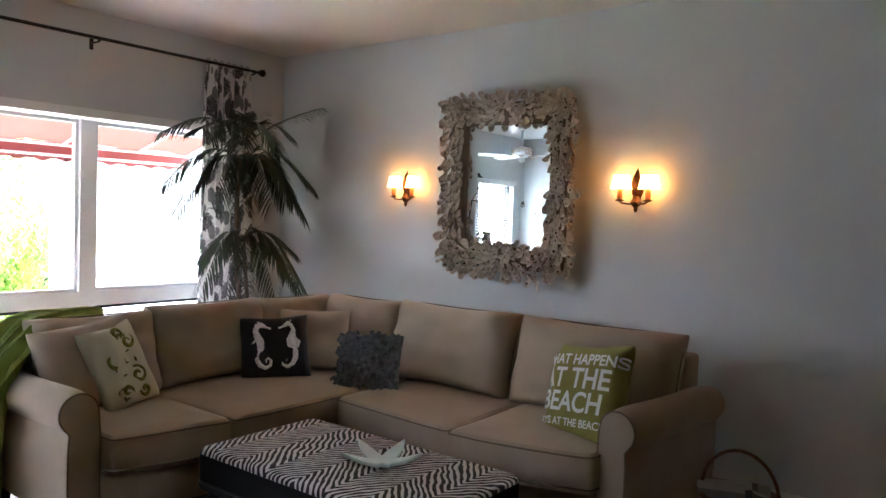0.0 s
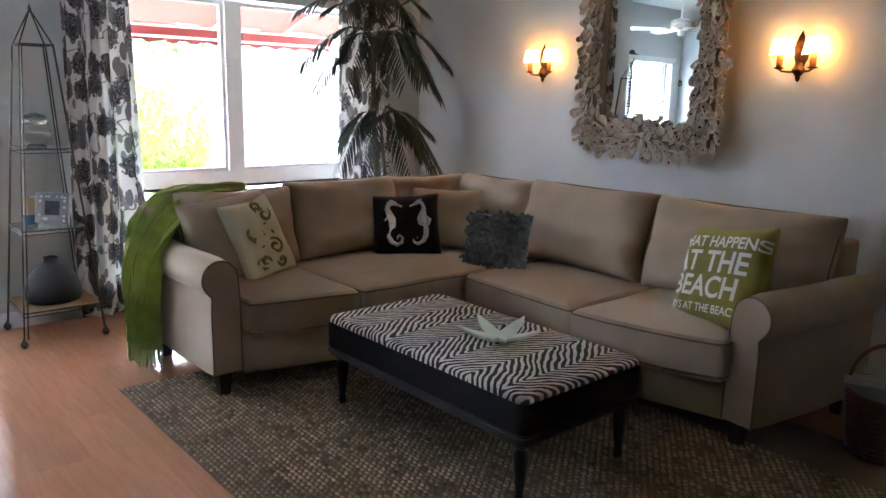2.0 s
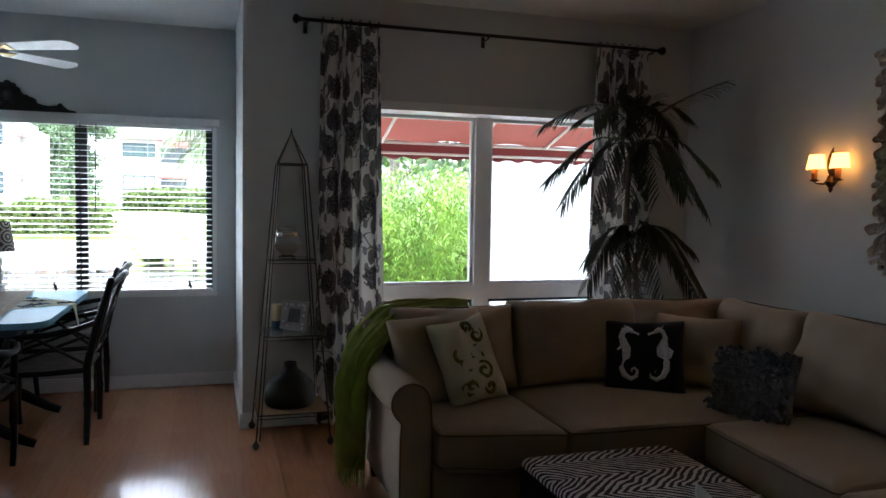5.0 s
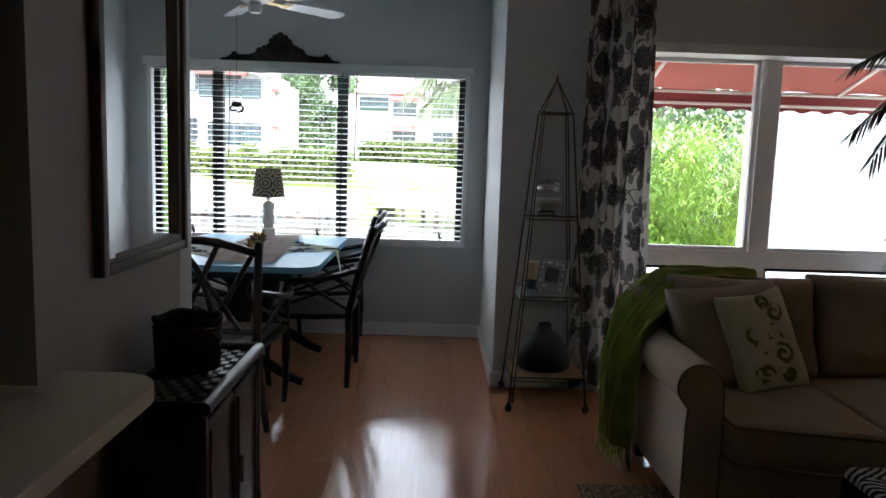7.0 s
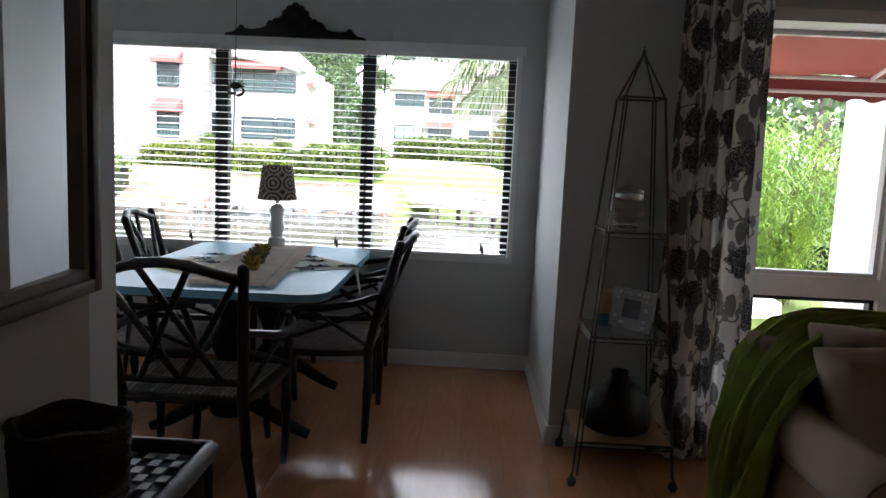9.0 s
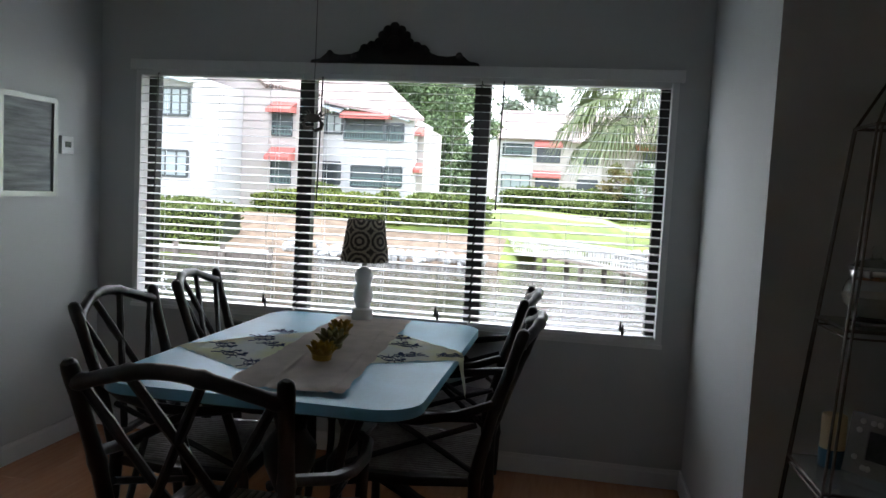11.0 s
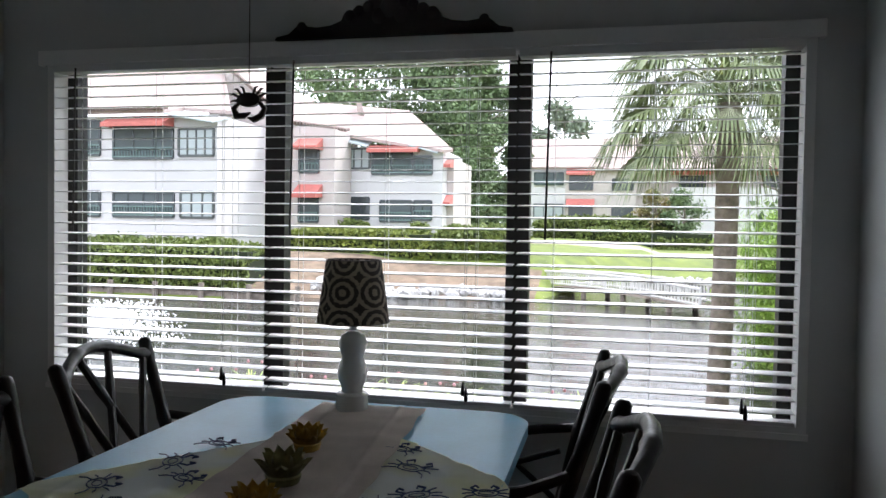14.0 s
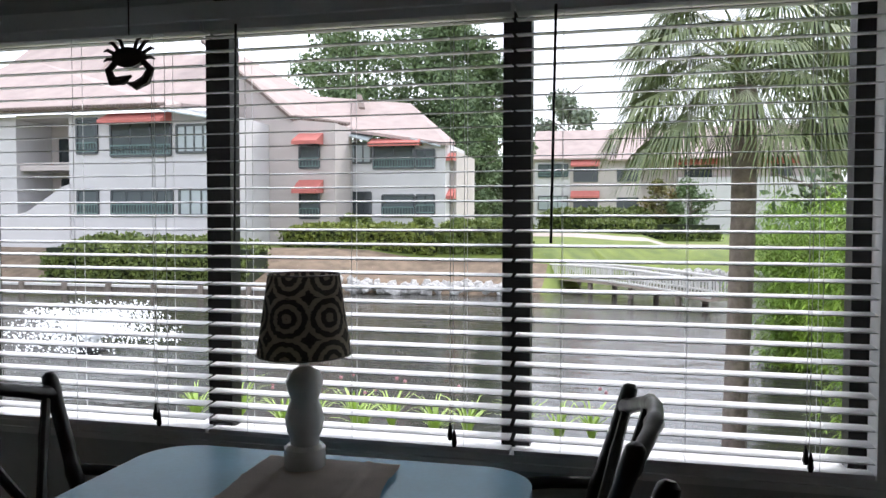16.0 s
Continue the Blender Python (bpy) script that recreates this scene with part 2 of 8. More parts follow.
def wall(name, x0, x1, y0, y1, hole=None, axis="x", material=None):
    """A wall from floor to ceiling, with an opening (a0, a1, z0, z1) along y (axis x) if given."""
    bm = bmesh.new()
    if hole:
        a0, a1, z0, z1 = hole
        box(bm, x0, x1, y0, a0, 0, H)
        box(bm, x0, x1, a1, y1, 0, H)
        box(bm, x0, x1, a0, a1, 0, z0)
        box(bm, x0, x1, a0, a1, z1, H)
    else:
        box(bm, x0, x1, y0, y1, 0, H)
    return setting(name, bm, material or WALL)


wall("wall_dining_window", X_DIN - 0.16, X_DIN, Y_LEFT, Y_RET, DW)
wall("wall_living_window", X_LIV - 0.24, X_LIV, Y_RET + 0.14, Y_MIR, LW)
wall("wall_return", X_DIN - 0.16, X_LIV, Y_RET, Y_RET + 0.14)
wall("wall_mirror_side", X_LIV - 0.24, 1.7, Y_MIR, Y_MIR + 0.14)
wall("wall_dining_side", X_DIN - 0.16, X_END, Y_LEFT - 0.14, Y_LEFT)
wall("wall_partition_return", X_END, X_END + 0.12, Y_LEFT, Y_PART)
# the partition's warm tone is darkened too: its dimness is put into the colour
wall("wall_partition", X_END + 0.12, -2.45, Y_PART - 0.12, Y_PART, material=mat("shaded_taupe_wall", (0.40, 0.355, 0.32), 0.6, var=0.03, scale=1.2, bump=0.12, bscale=220))
wall("wall_kitchen", X_END + 0.12, 1.7, -2.14, -2.0)
wall("wall_back", 1.7, 1.84, -2.14, Y_MIR + 0.14)
wall("wall_kitchen_side", X_END, X_END + 0.12, -2.0, Y_LEFT - 0.14)

bm = bmesh.new()
box(bm, X_DIN - 0.16, 1.84, -2.14, Y_MIR + 0.14, H, H + 0.12)
setting("ceiling", bm, CEIL)
bm = bmesh.new()
box(bm, X_DIN - 0.16, 1.84, -2.14, Y_MIR + 0.14, -0.15, -0.012)
setting("floor", bm, DARKWOOD)


def skirting(name, x0, x1, y0, y1):
    bm = bmesh.new()
    box(bm, x0, x1, y0, y1, 0, 0.075)
    cx, cy = (x0 + x1) / 2, (y0 + y1) / 2
    dx, dy = (x1 - x0) / 2, (y1 - y0) / 2
    if dx < dy:
        dx *= 0.6
    else:
        dy *= 0.6
    box(bm, cx - dx, cx + dx, cy - dy, cy + dy, 0.075, 0.095)
    return setting(name, bm, WHITE)


skirting("baseboard", X_DIN, X_DIN + 0.016, Y_LEFT + 0.016, Y_RET - 0.016)
skirting("baseboard", X_DIN, X_LIV + 0.016, Y_RET - 0.016, Y_RET)
skirting("baseboard", X_LIV, X_LIV + 0.016, Y_RET, Y_MIR - 0.016)
skirting("baseboard", X_LIV, 1.7, Y_MIR - 0.016, Y_MIR)
skirting("baseboard", X_DIN, X_END, Y_LEFT, Y_LEFT + 0.016)
skirting("baseboard", X_END - 0.016, X_END, Y_LEFT + 0.016, Y_PART + 0.016)
skirting("baseboard", X_END, -2.6, Y_PART, Y_PART + 0.016)


# ---- windows ----
def living_window():
    win = tagged(new("window_1"), "white-framed picture window over low sashes behind the sofa", kind="structure")
    xg = -5.49
    y0, y1, z0, z1 = LW
    bm = bmesh.new()
    box(bm, xg - 0.04, X_LIV - 0.0, y0, y0 + 0.05, z0, z1)
    box(bm, xg - 0.04, X_LIV - 0.0, y1 - 0.05, y1, z0, z1)
    box(bm, xg - 0.04, X_LIV - 0.0, y0 + 0.05, y1 - 0.05, z1 - 0.035, z1)
    box(bm, xg - 0.04, X_LIV + 0.01, y0 + 0.05, y1 - 0.05, z0, z0 + 0.03)
    box(bm, X_LIV, X_LIV + 0.018, y0 - 0.02, y1 + 0.02, z1 - 0.035, z1 + 0.02)
    part("window_frame", bm, WHITE, win)
    bm = bmesh.new()
    box(bm, xg - 0.04, xg + 0.055, 3.425, 3.535, z0 + 0.03, z1 - 0.035)
    box(bm, xg - 0.04, xg + 0.055, y0 + 0.05, 3.425, 0.745, 0.845)
    box(bm, xg - 0.04, xg + 0.055, 3.535, y1 - 0.05, 0.745, 0.845)
    part("mullion", bm, WHITE, win)
    for a, b in ((y0 + 0.05, 3.425), (3.535, y1 - 0.05)):
        for c, d, trim in ((0.845, z1 - 0.035, WHITE), (z0 + 0.03, 0.745, RODM)):
            bm = bmesh.new()
            t = 0.022
            for q in ((a, a + t, c, d), (b - t, b, c, d), (a + t, b - t, c, c + t), (a + t, b - t, d - t, d)):
                box(bm, xg - 0.02, xg + 0.025, q[0], q[1], q[2], q[3])
            part("sash", bm, trim, win, "thin white sash" if trim is WHITE else "thin dark sash")
            bm = bmesh.new()
            box(bm, xg - 0.003, xg + 0.003, a + t - 0.004, b - t + 0.004, c + t - 0.004, d - t + 0.004)
            pane = part("pane", bm, GLASS, win, smooth=0)
            pane.visible_shadow = False


living_window()


def dining_window():
    win = tagged(new("window_2"), "three-part dark-framed window behind white slatted blinds", kind="structure")
    y0, y1, z0, z1 = DW
    xg = X_DIN - 0.10
    bm = bmesh.new()
    for q in ((y0, y0 + 0.03, z0, z1), (y1 - 0.03, y1, z0, z1), (y0 + 0.03, y1 - 0.03, z0, z0 + 0.02), (y0 + 0.03, y1 - 0.03, z1 - 0.02, z1)):
        box(bm, xg - 0.05, X_DIN + 0.006, q[0], q[1], q[2], q[3])
    part("window_frame", bm, WHITE, win)
    bm = bmesh.new()
    t = 0.045
    for q in ((y0 + 0.03, y0 + 0.03 + t, z0 + 0.02, z1 - 0.02), (y1 - 0.03 - t, y1 - 0.03, z0 + 0.02, z1 - 0.02),
              (-0.175, -0.095, z0 + 0.02, z1 - 0.02), (0.75, 0.83, z0 + 0.02, z1 - 0.02)):
        box(bm, xg - 0.03, xg + 0.03, q[0], q[1], q[2], q[3])
    part("mullion", bm, RODM, win, "black aluminium mullion")
    for a, b in ((y0 + 0.075, -0.175), (-0.095, 0.75), (0.83, y1 - 0.075)):
        bm = bmesh.new()
        box(bm, xg - 0.003, xg + 0.003, a, b, z0 + 0.02, z1 - 0.02)
        pane = part("pane", bm, GLASS, win, smooth=0)
        pane.visible_shadow = False
    bm = bmesh.new()
    box(bm, X_DIN, X_DIN + 0.014, y0 - 0.004, y1 + 0.004, z0 - 0.02, z0)
    part("window_sill", bm, WHITE, win)


dining_window()


def blind(y0, y1):
    """One Venetian blind hung in the dining window."""
    y0, y1 = y0 + 0.006, y1 - 0.006
    top, bottom, x = 1.925, 0.735, X_DIN - 0.012
    b = thing("window_blind", "white slatted Venetian blind lowered with open slats in the window", "blind", "blinds of the dining window")
    bm = bmesh.new()
    box(bm, x - 0.03, x + 0.03, y0, y1, top, top + 0.045)
    part("headrail", bm, WHITE, b)
    bm = bmesh.new()
    box(bm, x - 0.024, x + 0.024, y0, y1, bottom - 0.012, bottom)
    part("bottom_rail", bm, PVC, b)
    n = 29
    bm = bmesh.new()
    for s in (-1, 1):
        tilt = 0.10
        box(bm, -0.024 if s < 0 else 0.0, 0.0 if s < 0 else 0.024, y0 - (y0 + y1) / 2, y1 - (y0 + y1) / 2, -0.0013, 0.0013, Matrix.Rotation(tilt, 4, "Y"))
    me = finish(bm, "slat", PVC, 0)
    for i in range(n):
        ob = new("slat", me)
        ob.parent = b
        ob.location = (x, (y0 + y1) / 2, bottom + 0.03 + (top - bottom - 0.045) * i / (n - 1))
    bm = bmesh.new()
    for f in (0.14, 0.5, 0.86):
        yy = y0 + (y1 - y0) * f
        for dx in (-0.022, 0.022):
            tube(bm, [(x + dx, yy, bottom), (x + dx, yy, top)], 0.0009, 4)
    tagged(part("ladder_cord", bm, PVC, b), kind="stuff")
    bm = bmesh.new()
    tube(bm, [(x + 0.04, y0 + 0.12 * (y1 - y0), top + 0.01), (x + 0.042, y0 + 0.11 * (y1 - y0), top - 0.62)], 0.004, 6)
    part("tilt_wand", bm, RODM, b)
    bm = bmesh.new()
    yy = y1 - 0.18 * (y1 - y0)
    for d in (0, 0.008):
        tube(bm, [(x + 0.035, yy + d, top), (x + 0.035, yy + d, bottom + 0.06 - d * 2)], 0.001, 4)
    part("lift_cord", bm, PVC, b)
    bm = bmesh.new()
    for d in (0, 0.012):
        lathe(bm, [(0.002, 0.03), (0.006, 0.01), (0.008, -0.01), (0.005, -0.02)], 8, (x + 0.035, yy + d, bottom + 0.04 - d * 1.5))
    part("cord_tassel", bm, RODM, b)


for a, b in ((-1.04, -0.135), (-0.135, 0.79), (0.79, 1.70)):
    blind(a, b)

val = thing("blind_valance", "white wooden valance board above the dining window blinds", "valance")
bm = bmesh.new()
box(bm, X_DIN + 0.022, X_DIN + 0.035, DW[0] - 0.02, DW[1] + 0.02, DW[3] - 0.02, DW[3] + 0.035)
soften(bm, 0.002, 1)
part("board", bm, WHITE, val)
for ya in (DW[0] - 0.02, DW[1] + 0.008):
    bm = bmesh.new()
    box(bm, X_DIN, X_DIN + 0.0215, ya, ya + 0.012, DW[3] - 0.02, DW[3] + 0.035)
    part("end_return", bm, WHITE, val, "short white end return")


# ---- outdoors: ground and water ----
GRASS = mat("lawn_grass", (0.19, 0.24, 0.04), 0.9, col2=(0.10, 0.14, 0.03), scale=0.9, bump=0.8, bscale=40)
MULCH = mat("brown_pine_mulch", (0.27, 0.20, 0.14), 0.95, var=0.25, scale=2.0, bump=0.8, bscale=30)
PATH_M = mat("pink_grey_concrete", (0.50, 0.42, 0.38), 0.85, var=0.08, scale=1.5, bump=0.3, bscale=60)
STUCCO = mat("white_stucco", (0.66, 0.645, 0.65), 0.85, var=0.04, scale=0.8, bump=0.4, bscale=40)
PINK = mat("pink_beige_stucco", (0.60, 0.54, 0.515), 0.85, var=0.06, scale=0.8, bump=0.3, bscale=40)
ROOF = mat("pink_beige_shingle", (0.47, 0.375, 0.35), 0.85, var=0.10, scale=1.2, bump=0.5, bscale=14)
TILE = mat("grey_brown_roof_tile", (0.20, 0.15, 0.13), 0.7, var=0.2, scale=5)
AWN = mat("red_canvas_awning", (0.60, 0.19, 0.16), 0.8, var=0.08, scale=3, bump=0.1)
DARKGL = simple("dark_window_glass", (0.05, 0.06, 0.065), 0.08, 0.0)
SOLAR = simple("pale_solarium_glass", (0.42, 0.47, 0.48), 0.15, 0.0)
# dark colour for the shade inside balconies, which have no depth
BALCONY_SHADE = simple("painted_balcony_shade", (0.10, 0.12, 0.125), 0.8)
RAILM = simple("green_grey_rail", (0.16, 0.24, 0.23), 0.5)
STONE = mat("pale_riprap_stone", (0.62, 0.60, 0.58), 0.85, var=0.2, scale=6, bump=0.6, bscale=30)
TIMBER = mat("weathered_grey_timber", (0.30, 0.25, 0.21), 0.85, var=0.2, scale=4)
HEDGE = mat("clipped_green_leaf", (0.24, 0.29, 0.07), 0.6, col2=(0.06, 0.095, 0.022), scale=3.0)
LIME = mat("lime_green_bamboo_leaf", (0.37, 0.53, 0.07), 0.6, col2=(0.11, 0.22, 0.03), scale=1.6)
# tree green made paler, so that haze over distance sits in the colour
FOREST = mat("hazed_green_tree_leaf", (0.21, 0.29, 0.13), 0.7, col2=(0.06, 0.10, 0.045), scale=0.9)
FANLEAF = mat("grey_green_fan_leaf", (0.27, 0.32, 0.14), 0.5, col2=(0.08, 0.11, 0.05), scale=3.0)
BARK = mat("grey_bark", (0.26, 0.21, 0.18), 0.9, var=0.25, scale=8, bump=1.0, bscale=30)


def ground_z(x, y):
    """Height of the land: near bank, pond bed, far bank."""
    def s(a, b, t):
        t = max(0.0, min(1.0, (t - a) / (b - a)))
        return t * t * (3 - 2 * t)
    near = -12.9 - 6.5 * s(4.0, 7.0, y)
    far = -27.5 - 3 * s(-12, -6, y) - 12 * s(-2.0, 3.0, y)
    if x > near:
        return -0.85 + 0.25 * s(near, near + 5, x) - 0.35 * (1 - s(near, near + 0.8, x))
    if x > far:
        return -2.2 + 1.0 * (1 - s(near - 1.0, near, x)) * 0 - 0.0
    return -1.15 + (1.35 if y < 4 else 0.9) * s(0, 6, far - x) + 0.4 * s(6, 30, far - x)


bm = bmesh.new()
xs = [-600, -300, -150, -110] + [-90 + 2 * i for i in range(20)] + [-50 + 0.75 * i for i in range(60)] + [-5, -3, 0, 5, 30, 300]
ys = [-400, -150, -80, -50] + [-36 + 1.5 * i for i in range(44)] + [40, 60, 120, 400]
g = [[bm.verts.new((x, y, ground_z(x, y))) for y in ys] for x in xs]
for i in range(len(xs) - 1):
    for jj in range(len(ys) - 1):
        fc = bm.faces.new((g[i][jj], g[i + 1][jj], g[i + 1][jj + 1], g[i][jj + 1]))
        cx, cy = (xs[i] + xs[i + 1]) / 2, (ys[jj] + ys[jj + 1]) / 2
        if -34 < cx < -28.5 and cy < -1:
            fc.material_index = 1
        if -8.5 < cx < -5 or (-50 > cx > -56):
            fc.material_index = 2
me = finish(bm, "ground", GRASS, 60)
me.materials.append(MULCH)
me.materials.append(PATH_M)
tagged(new("ground", me), kind="structure")

m, nt, n, l, b = nodes_of("pond_water")
b.inputs["Base Color"].default_value = (0.035, 0.035, 0.03, 1)
b.inputs["Roughness"].default_value = 0.06
b.inputs["IOR"].default_value = 1.33
tc, mp, nz, bp = n.new("ShaderNodeTexCoord"), n.new("ShaderNodeMapping"), n.new("ShaderNodeTexNoise"), n.new("ShaderNodeBump")
mp.inputs["Scale"].default_value = (2.2, 0.9, 1)
nz.inputs["Scale"].default_value, nz.inputs["Detail"].default_value = 1.6, 4
bp.inputs["Strength"].default_value, bp.inputs["Distance"].default_value = 0.3, 0.08
l.new(tc.outputs["Object"], mp.inputs[0])
l.new(mp.outputs[0], nz.inputs["Vector"])
l.new(nz.outputs[0], bp.inputs["Height"])
l.new(bp.outputs[0], b.inputs["Normal"])
bm = bmesh.new()
slab(bm, [(-44, -40), (-12.6, -40), (-12.6, 3.9), (-20.5, 7.4), (-20.5, 20), (-44, 20)], -1.32, -1.25)
tagged(new("water", finish(bm, "water", m, 0)), kind="structure")


# ---- apartment buildings across the pond ----
def opening(parent, x, q, kind, panes=2):
    """A window (or balcony opening, a flat sheet coloured as shade) in a facade that faces +x; q is (y0, y1, z0, z1).
    """
    y0, y1, z0, z1 = q
    w = part("window", (lambda b2: (box(b2, x - 0.02, x + 0.02, y0, y1, z0, z1), b2)[1])(bmesh.new()), {"glass": DARKGL, "sun": SOLAR, "balcony": BALCONY_SHADE}[kind], parent, {"glass": "dark window", "sun": "pale solarium window", "balcony": "screened balcony opening with its shade painted flat"}[kind], smooth=0)
    bm = bmesh.new()
    t = 0.05
    for r in ((y0 - t, y0 + t, z0, z1), (y1 - t, y1 + t, z0, z1), (y0, y1, z0 - t, z0 + t), (y0, y1, z1 - t, z1 + t)):
        box(bm, x - 0.02, x + 0.06, *r)
    for i in range(1, panes):
        yy = y0 + (y1 - y0) * i / panes
        box(bm, x - 0.02, x + 0.05, yy - 0.035, yy + 0.035, z0 + t, z1 - t)
    part("window_frame", bm, DARKGL if kind != "sun" else simple("dark_window_trim", (0.08, 0.09, 0.09), 0.4), w)
    if kind == "balcony":
        bm = bmesh.new()
        box(bm, x + 0.04, x + 0.08, y0, y1, z0 + 0.42, z0 + 0.48)
        box(bm, x + 0.04, x + 0.08, y0, y1, z0 + 0.05, z0 + 0.1)
        k = int((y1 - y0) / 0.14)
        for i in range(k + 1):
            yy = y0 + (y1 - y0) * i / k
            box(bm, x + 0.045, x + 0.075, yy - 0.015, yy + 0.015, z0 + 0.1, z0 + 0.42)
        part("balcony_rail", bm, RAILM, w, "grey-green balcony railing")
    return w


def awning(parent, x, q, out=0.7):
    y0, y1, z0, z1 = q
    bm = bmesh.new()
    a = [bm.verts.new(p) for p in ((x, y0, z1), (x, y1, z1), (x + out, y1, z0 + 0.12), (x + out, y0, z0 + 0.12), (x + out, y1, z0 - 0.05), (x + out, y0, z0 - 0.05), (x, y0, z0), (x, y1, z0))]
    bm.faces.new((a[0], a[1], a[2], a[3]))
    bm.faces.new((a[3], a[2], a[4], a[5]))
    bm.faces.new((a[0], a[3], a[5], a[6]))
    bm.faces.new((a[1], a[7], a[4], a[2]))
    part("awning", bm, AWN, parent, "red canvas awning", smooth=0)


def roof_piece(parent, pts, thick=0.15, material=None):
    bm = bmesh.new()
    hi = [bm.verts.new(p) for p in pts]
    lo = [bm.verts.new((p[0], p[1], p[2] - thick)) for p in pts]
    bm.faces.new(hi)
    bm.faces.new(lo[::-1])
    for i in range(len(pts)):
        k = (i + 1) % len(pts)
        bm.faces.new((hi[i], lo[i], lo[k], hi[k]))
    part("roof", bm, material or ROOF, parent, "sloping pink-beige roof" if material is None else "grey tiled roof edge", smooth=0)


def block(parent, x, depth, y0, y1, z0, z1, material):
    bm = bmesh.new()
    box(bm, x - depth, x - 0.021, y0, y1, z0 - 1.5, z1)
    part("wall", bm, material, parent, "white stucco wall" if material is STUCCO else "pink-beige stucco wall", smooth=0)


def profile_wall(parent, x, depth, pts, material, label):
    """A wall facing +x whose outline is given as (y, z)."""
    bm = bmesh.new()
    fr = [bm.verts.new((x - 0.021, y, z)) for y, z in pts]
    bk = [bm.verts.new((x - depth, y, z)) for y, z in pts]
    bm.faces.new(fr)
    bm.faces.new(bk[::-1])
    for i in range(len(pts)):
        k = (i + 1) % len(pts)
        bm.faces.new((fr[i], bk[i], bk[k], fr[k]))
    part("wall", bm, material, parent, label, smooth=0)


def tile_row(parent, p, q, n):
    """Barrel tiles along an eave from p to q."""
    p, q = Vector(p), Vector(q)
    bm = bmesh.new()
    for i in range(n):
        c = p.lerp(q, (i + 0.5) / n)
        tube(bm, [c + Vector((0.22, 0, -0.03)), c + Vector((-0.35, 0, 0.09))], 0.085, 6)
    part("roof_tile", bm, TILE, parent, "row of barrel roof tiles")


A = thing("apartment_building", "white apartment building with red awnings and pink roof across the pond", "building")
block(A, -33, 5.0, -22.45, -15.3, 0.4, 6.0, STUCCO)
block(A, -33, 5.0, -31, -25.2, 0.4, 6.0, STUCCO)
block(A, -35.2, 2.5, -25.2, -22.45, 0.4, 6.0, PINK)
profile_wall(A, -33, 2.0, [(-25.2, 5.9), (-22.45, 5.9), (-22.45, 6.05), (-25.2, 6.05)], STUCCO, "white wall above the stairwell")
profile_wall(A, -33.2, 2.0, [(-25.2, 3.6), (-22.45, 3.6), (-22.45, 3.95), (-25.2, 3.95)], PINK, "stairwell landing")
profile_wall(A, -32.9, 0.3, [(-25.6, -0.6), (-22.4, -0.6), (-22.4, 2.95), (-22.75, 2.85), (-24.6, 1.75), (-25.6, 1.5)], STUCCO, "white sloping stair parapet")
opening(A, -35.2, (-24.6, -23.6, 1.5, 3.3), "glass", 1)
opening(A, -35.2, (-24.7, -23.3, 4.0, 5.2), "glass", 2)
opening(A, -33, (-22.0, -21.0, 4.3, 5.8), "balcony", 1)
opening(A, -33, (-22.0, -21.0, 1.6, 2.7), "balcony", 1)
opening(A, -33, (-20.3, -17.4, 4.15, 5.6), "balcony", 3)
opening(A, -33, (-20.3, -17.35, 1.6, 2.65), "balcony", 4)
opening(A, -33, (-17.1, -15.45, 4.25, 5.4), "sun", 4)
opening(A, -33, (-17.0, -15.45, 1.6, 2.7), "sun", 3)
awning(A, -33, (-20.4, -17.35, 5.5, 6.0), 0.8)
roof_piece(A, [(-32.4, -17.5, 6.02), (-32.4, -15.2, 5.62), (-34.0, -15.2, 6.0), (-34.0, -17.6, 6.35)], 0.06, SOLAR)
roof_piece(A, [(-32.4, -31, 6.15), (-32.4, -17.5, 6.15), (-34.0, -17.5, 6.5), (-34.0, -15.2, 6.3), (-40, -19.0, 10.0), (-40, -31, 10.4)])
roof_piece(A, [(-36.5, -31, 7.9), (-36.5, -24.0, 8.0), (-41, -25.5, 11.3), (-41, -31, 11.4)])
tile_row(A, (-32.45, -25.4, 6.22), (-32.45, -17.5, 6.22), 48)
tile_row(A, (-32.1, -31, 6.55), (-32.1, -26.0, 6.75), 22)
# the middle part: a tall pale wall under a raking roof edge
profile_wall(A, -38, 2.4, [(-18.6, -1.0), (-11.9, -1.0), (-11.9, 6.0), (-14.1, 6.22), (-18.6, 10.0)], PINK, "pale pink-beige gable wall")
for q in ((-17.9, -17.0, 4.0, 5.3), (-17.9, -17.0, 1.5, 2.7)):
    opening(A, -38, q, "glass")
for q in ((-13.7, -12.72, 3.9, 5.3), (-13.7, -12.72, 1.5, 2.7)):
    opening(A, -38, q, "balcony", 1)
for q in ((-18.0, -16.6, 5.1, 5.6), (-18.0, -16.6, 2.75, 3.3), (-13.75, -12.5, 5.0, 5.55), (-13.75, -12.5, 2.7, 3.33)):
    awning(A, -38, q, 0.9)
roof_piece(A, [(-37.8, -18.8, 10.25), (-37.8, -14.05, 6.32), (-38.1, -14.05, 6.36), (-38.1, -18.8, 10.3)], 0.16, TILE)
roof_piece(A, [(-38.0, -14.05, 6.3), (-40.2, -13.7, 6.3), (-46, -16.2, 8.7), (-46, -20.5, 11.1), (-38.0, -18.8, 10.2)], 0.15)
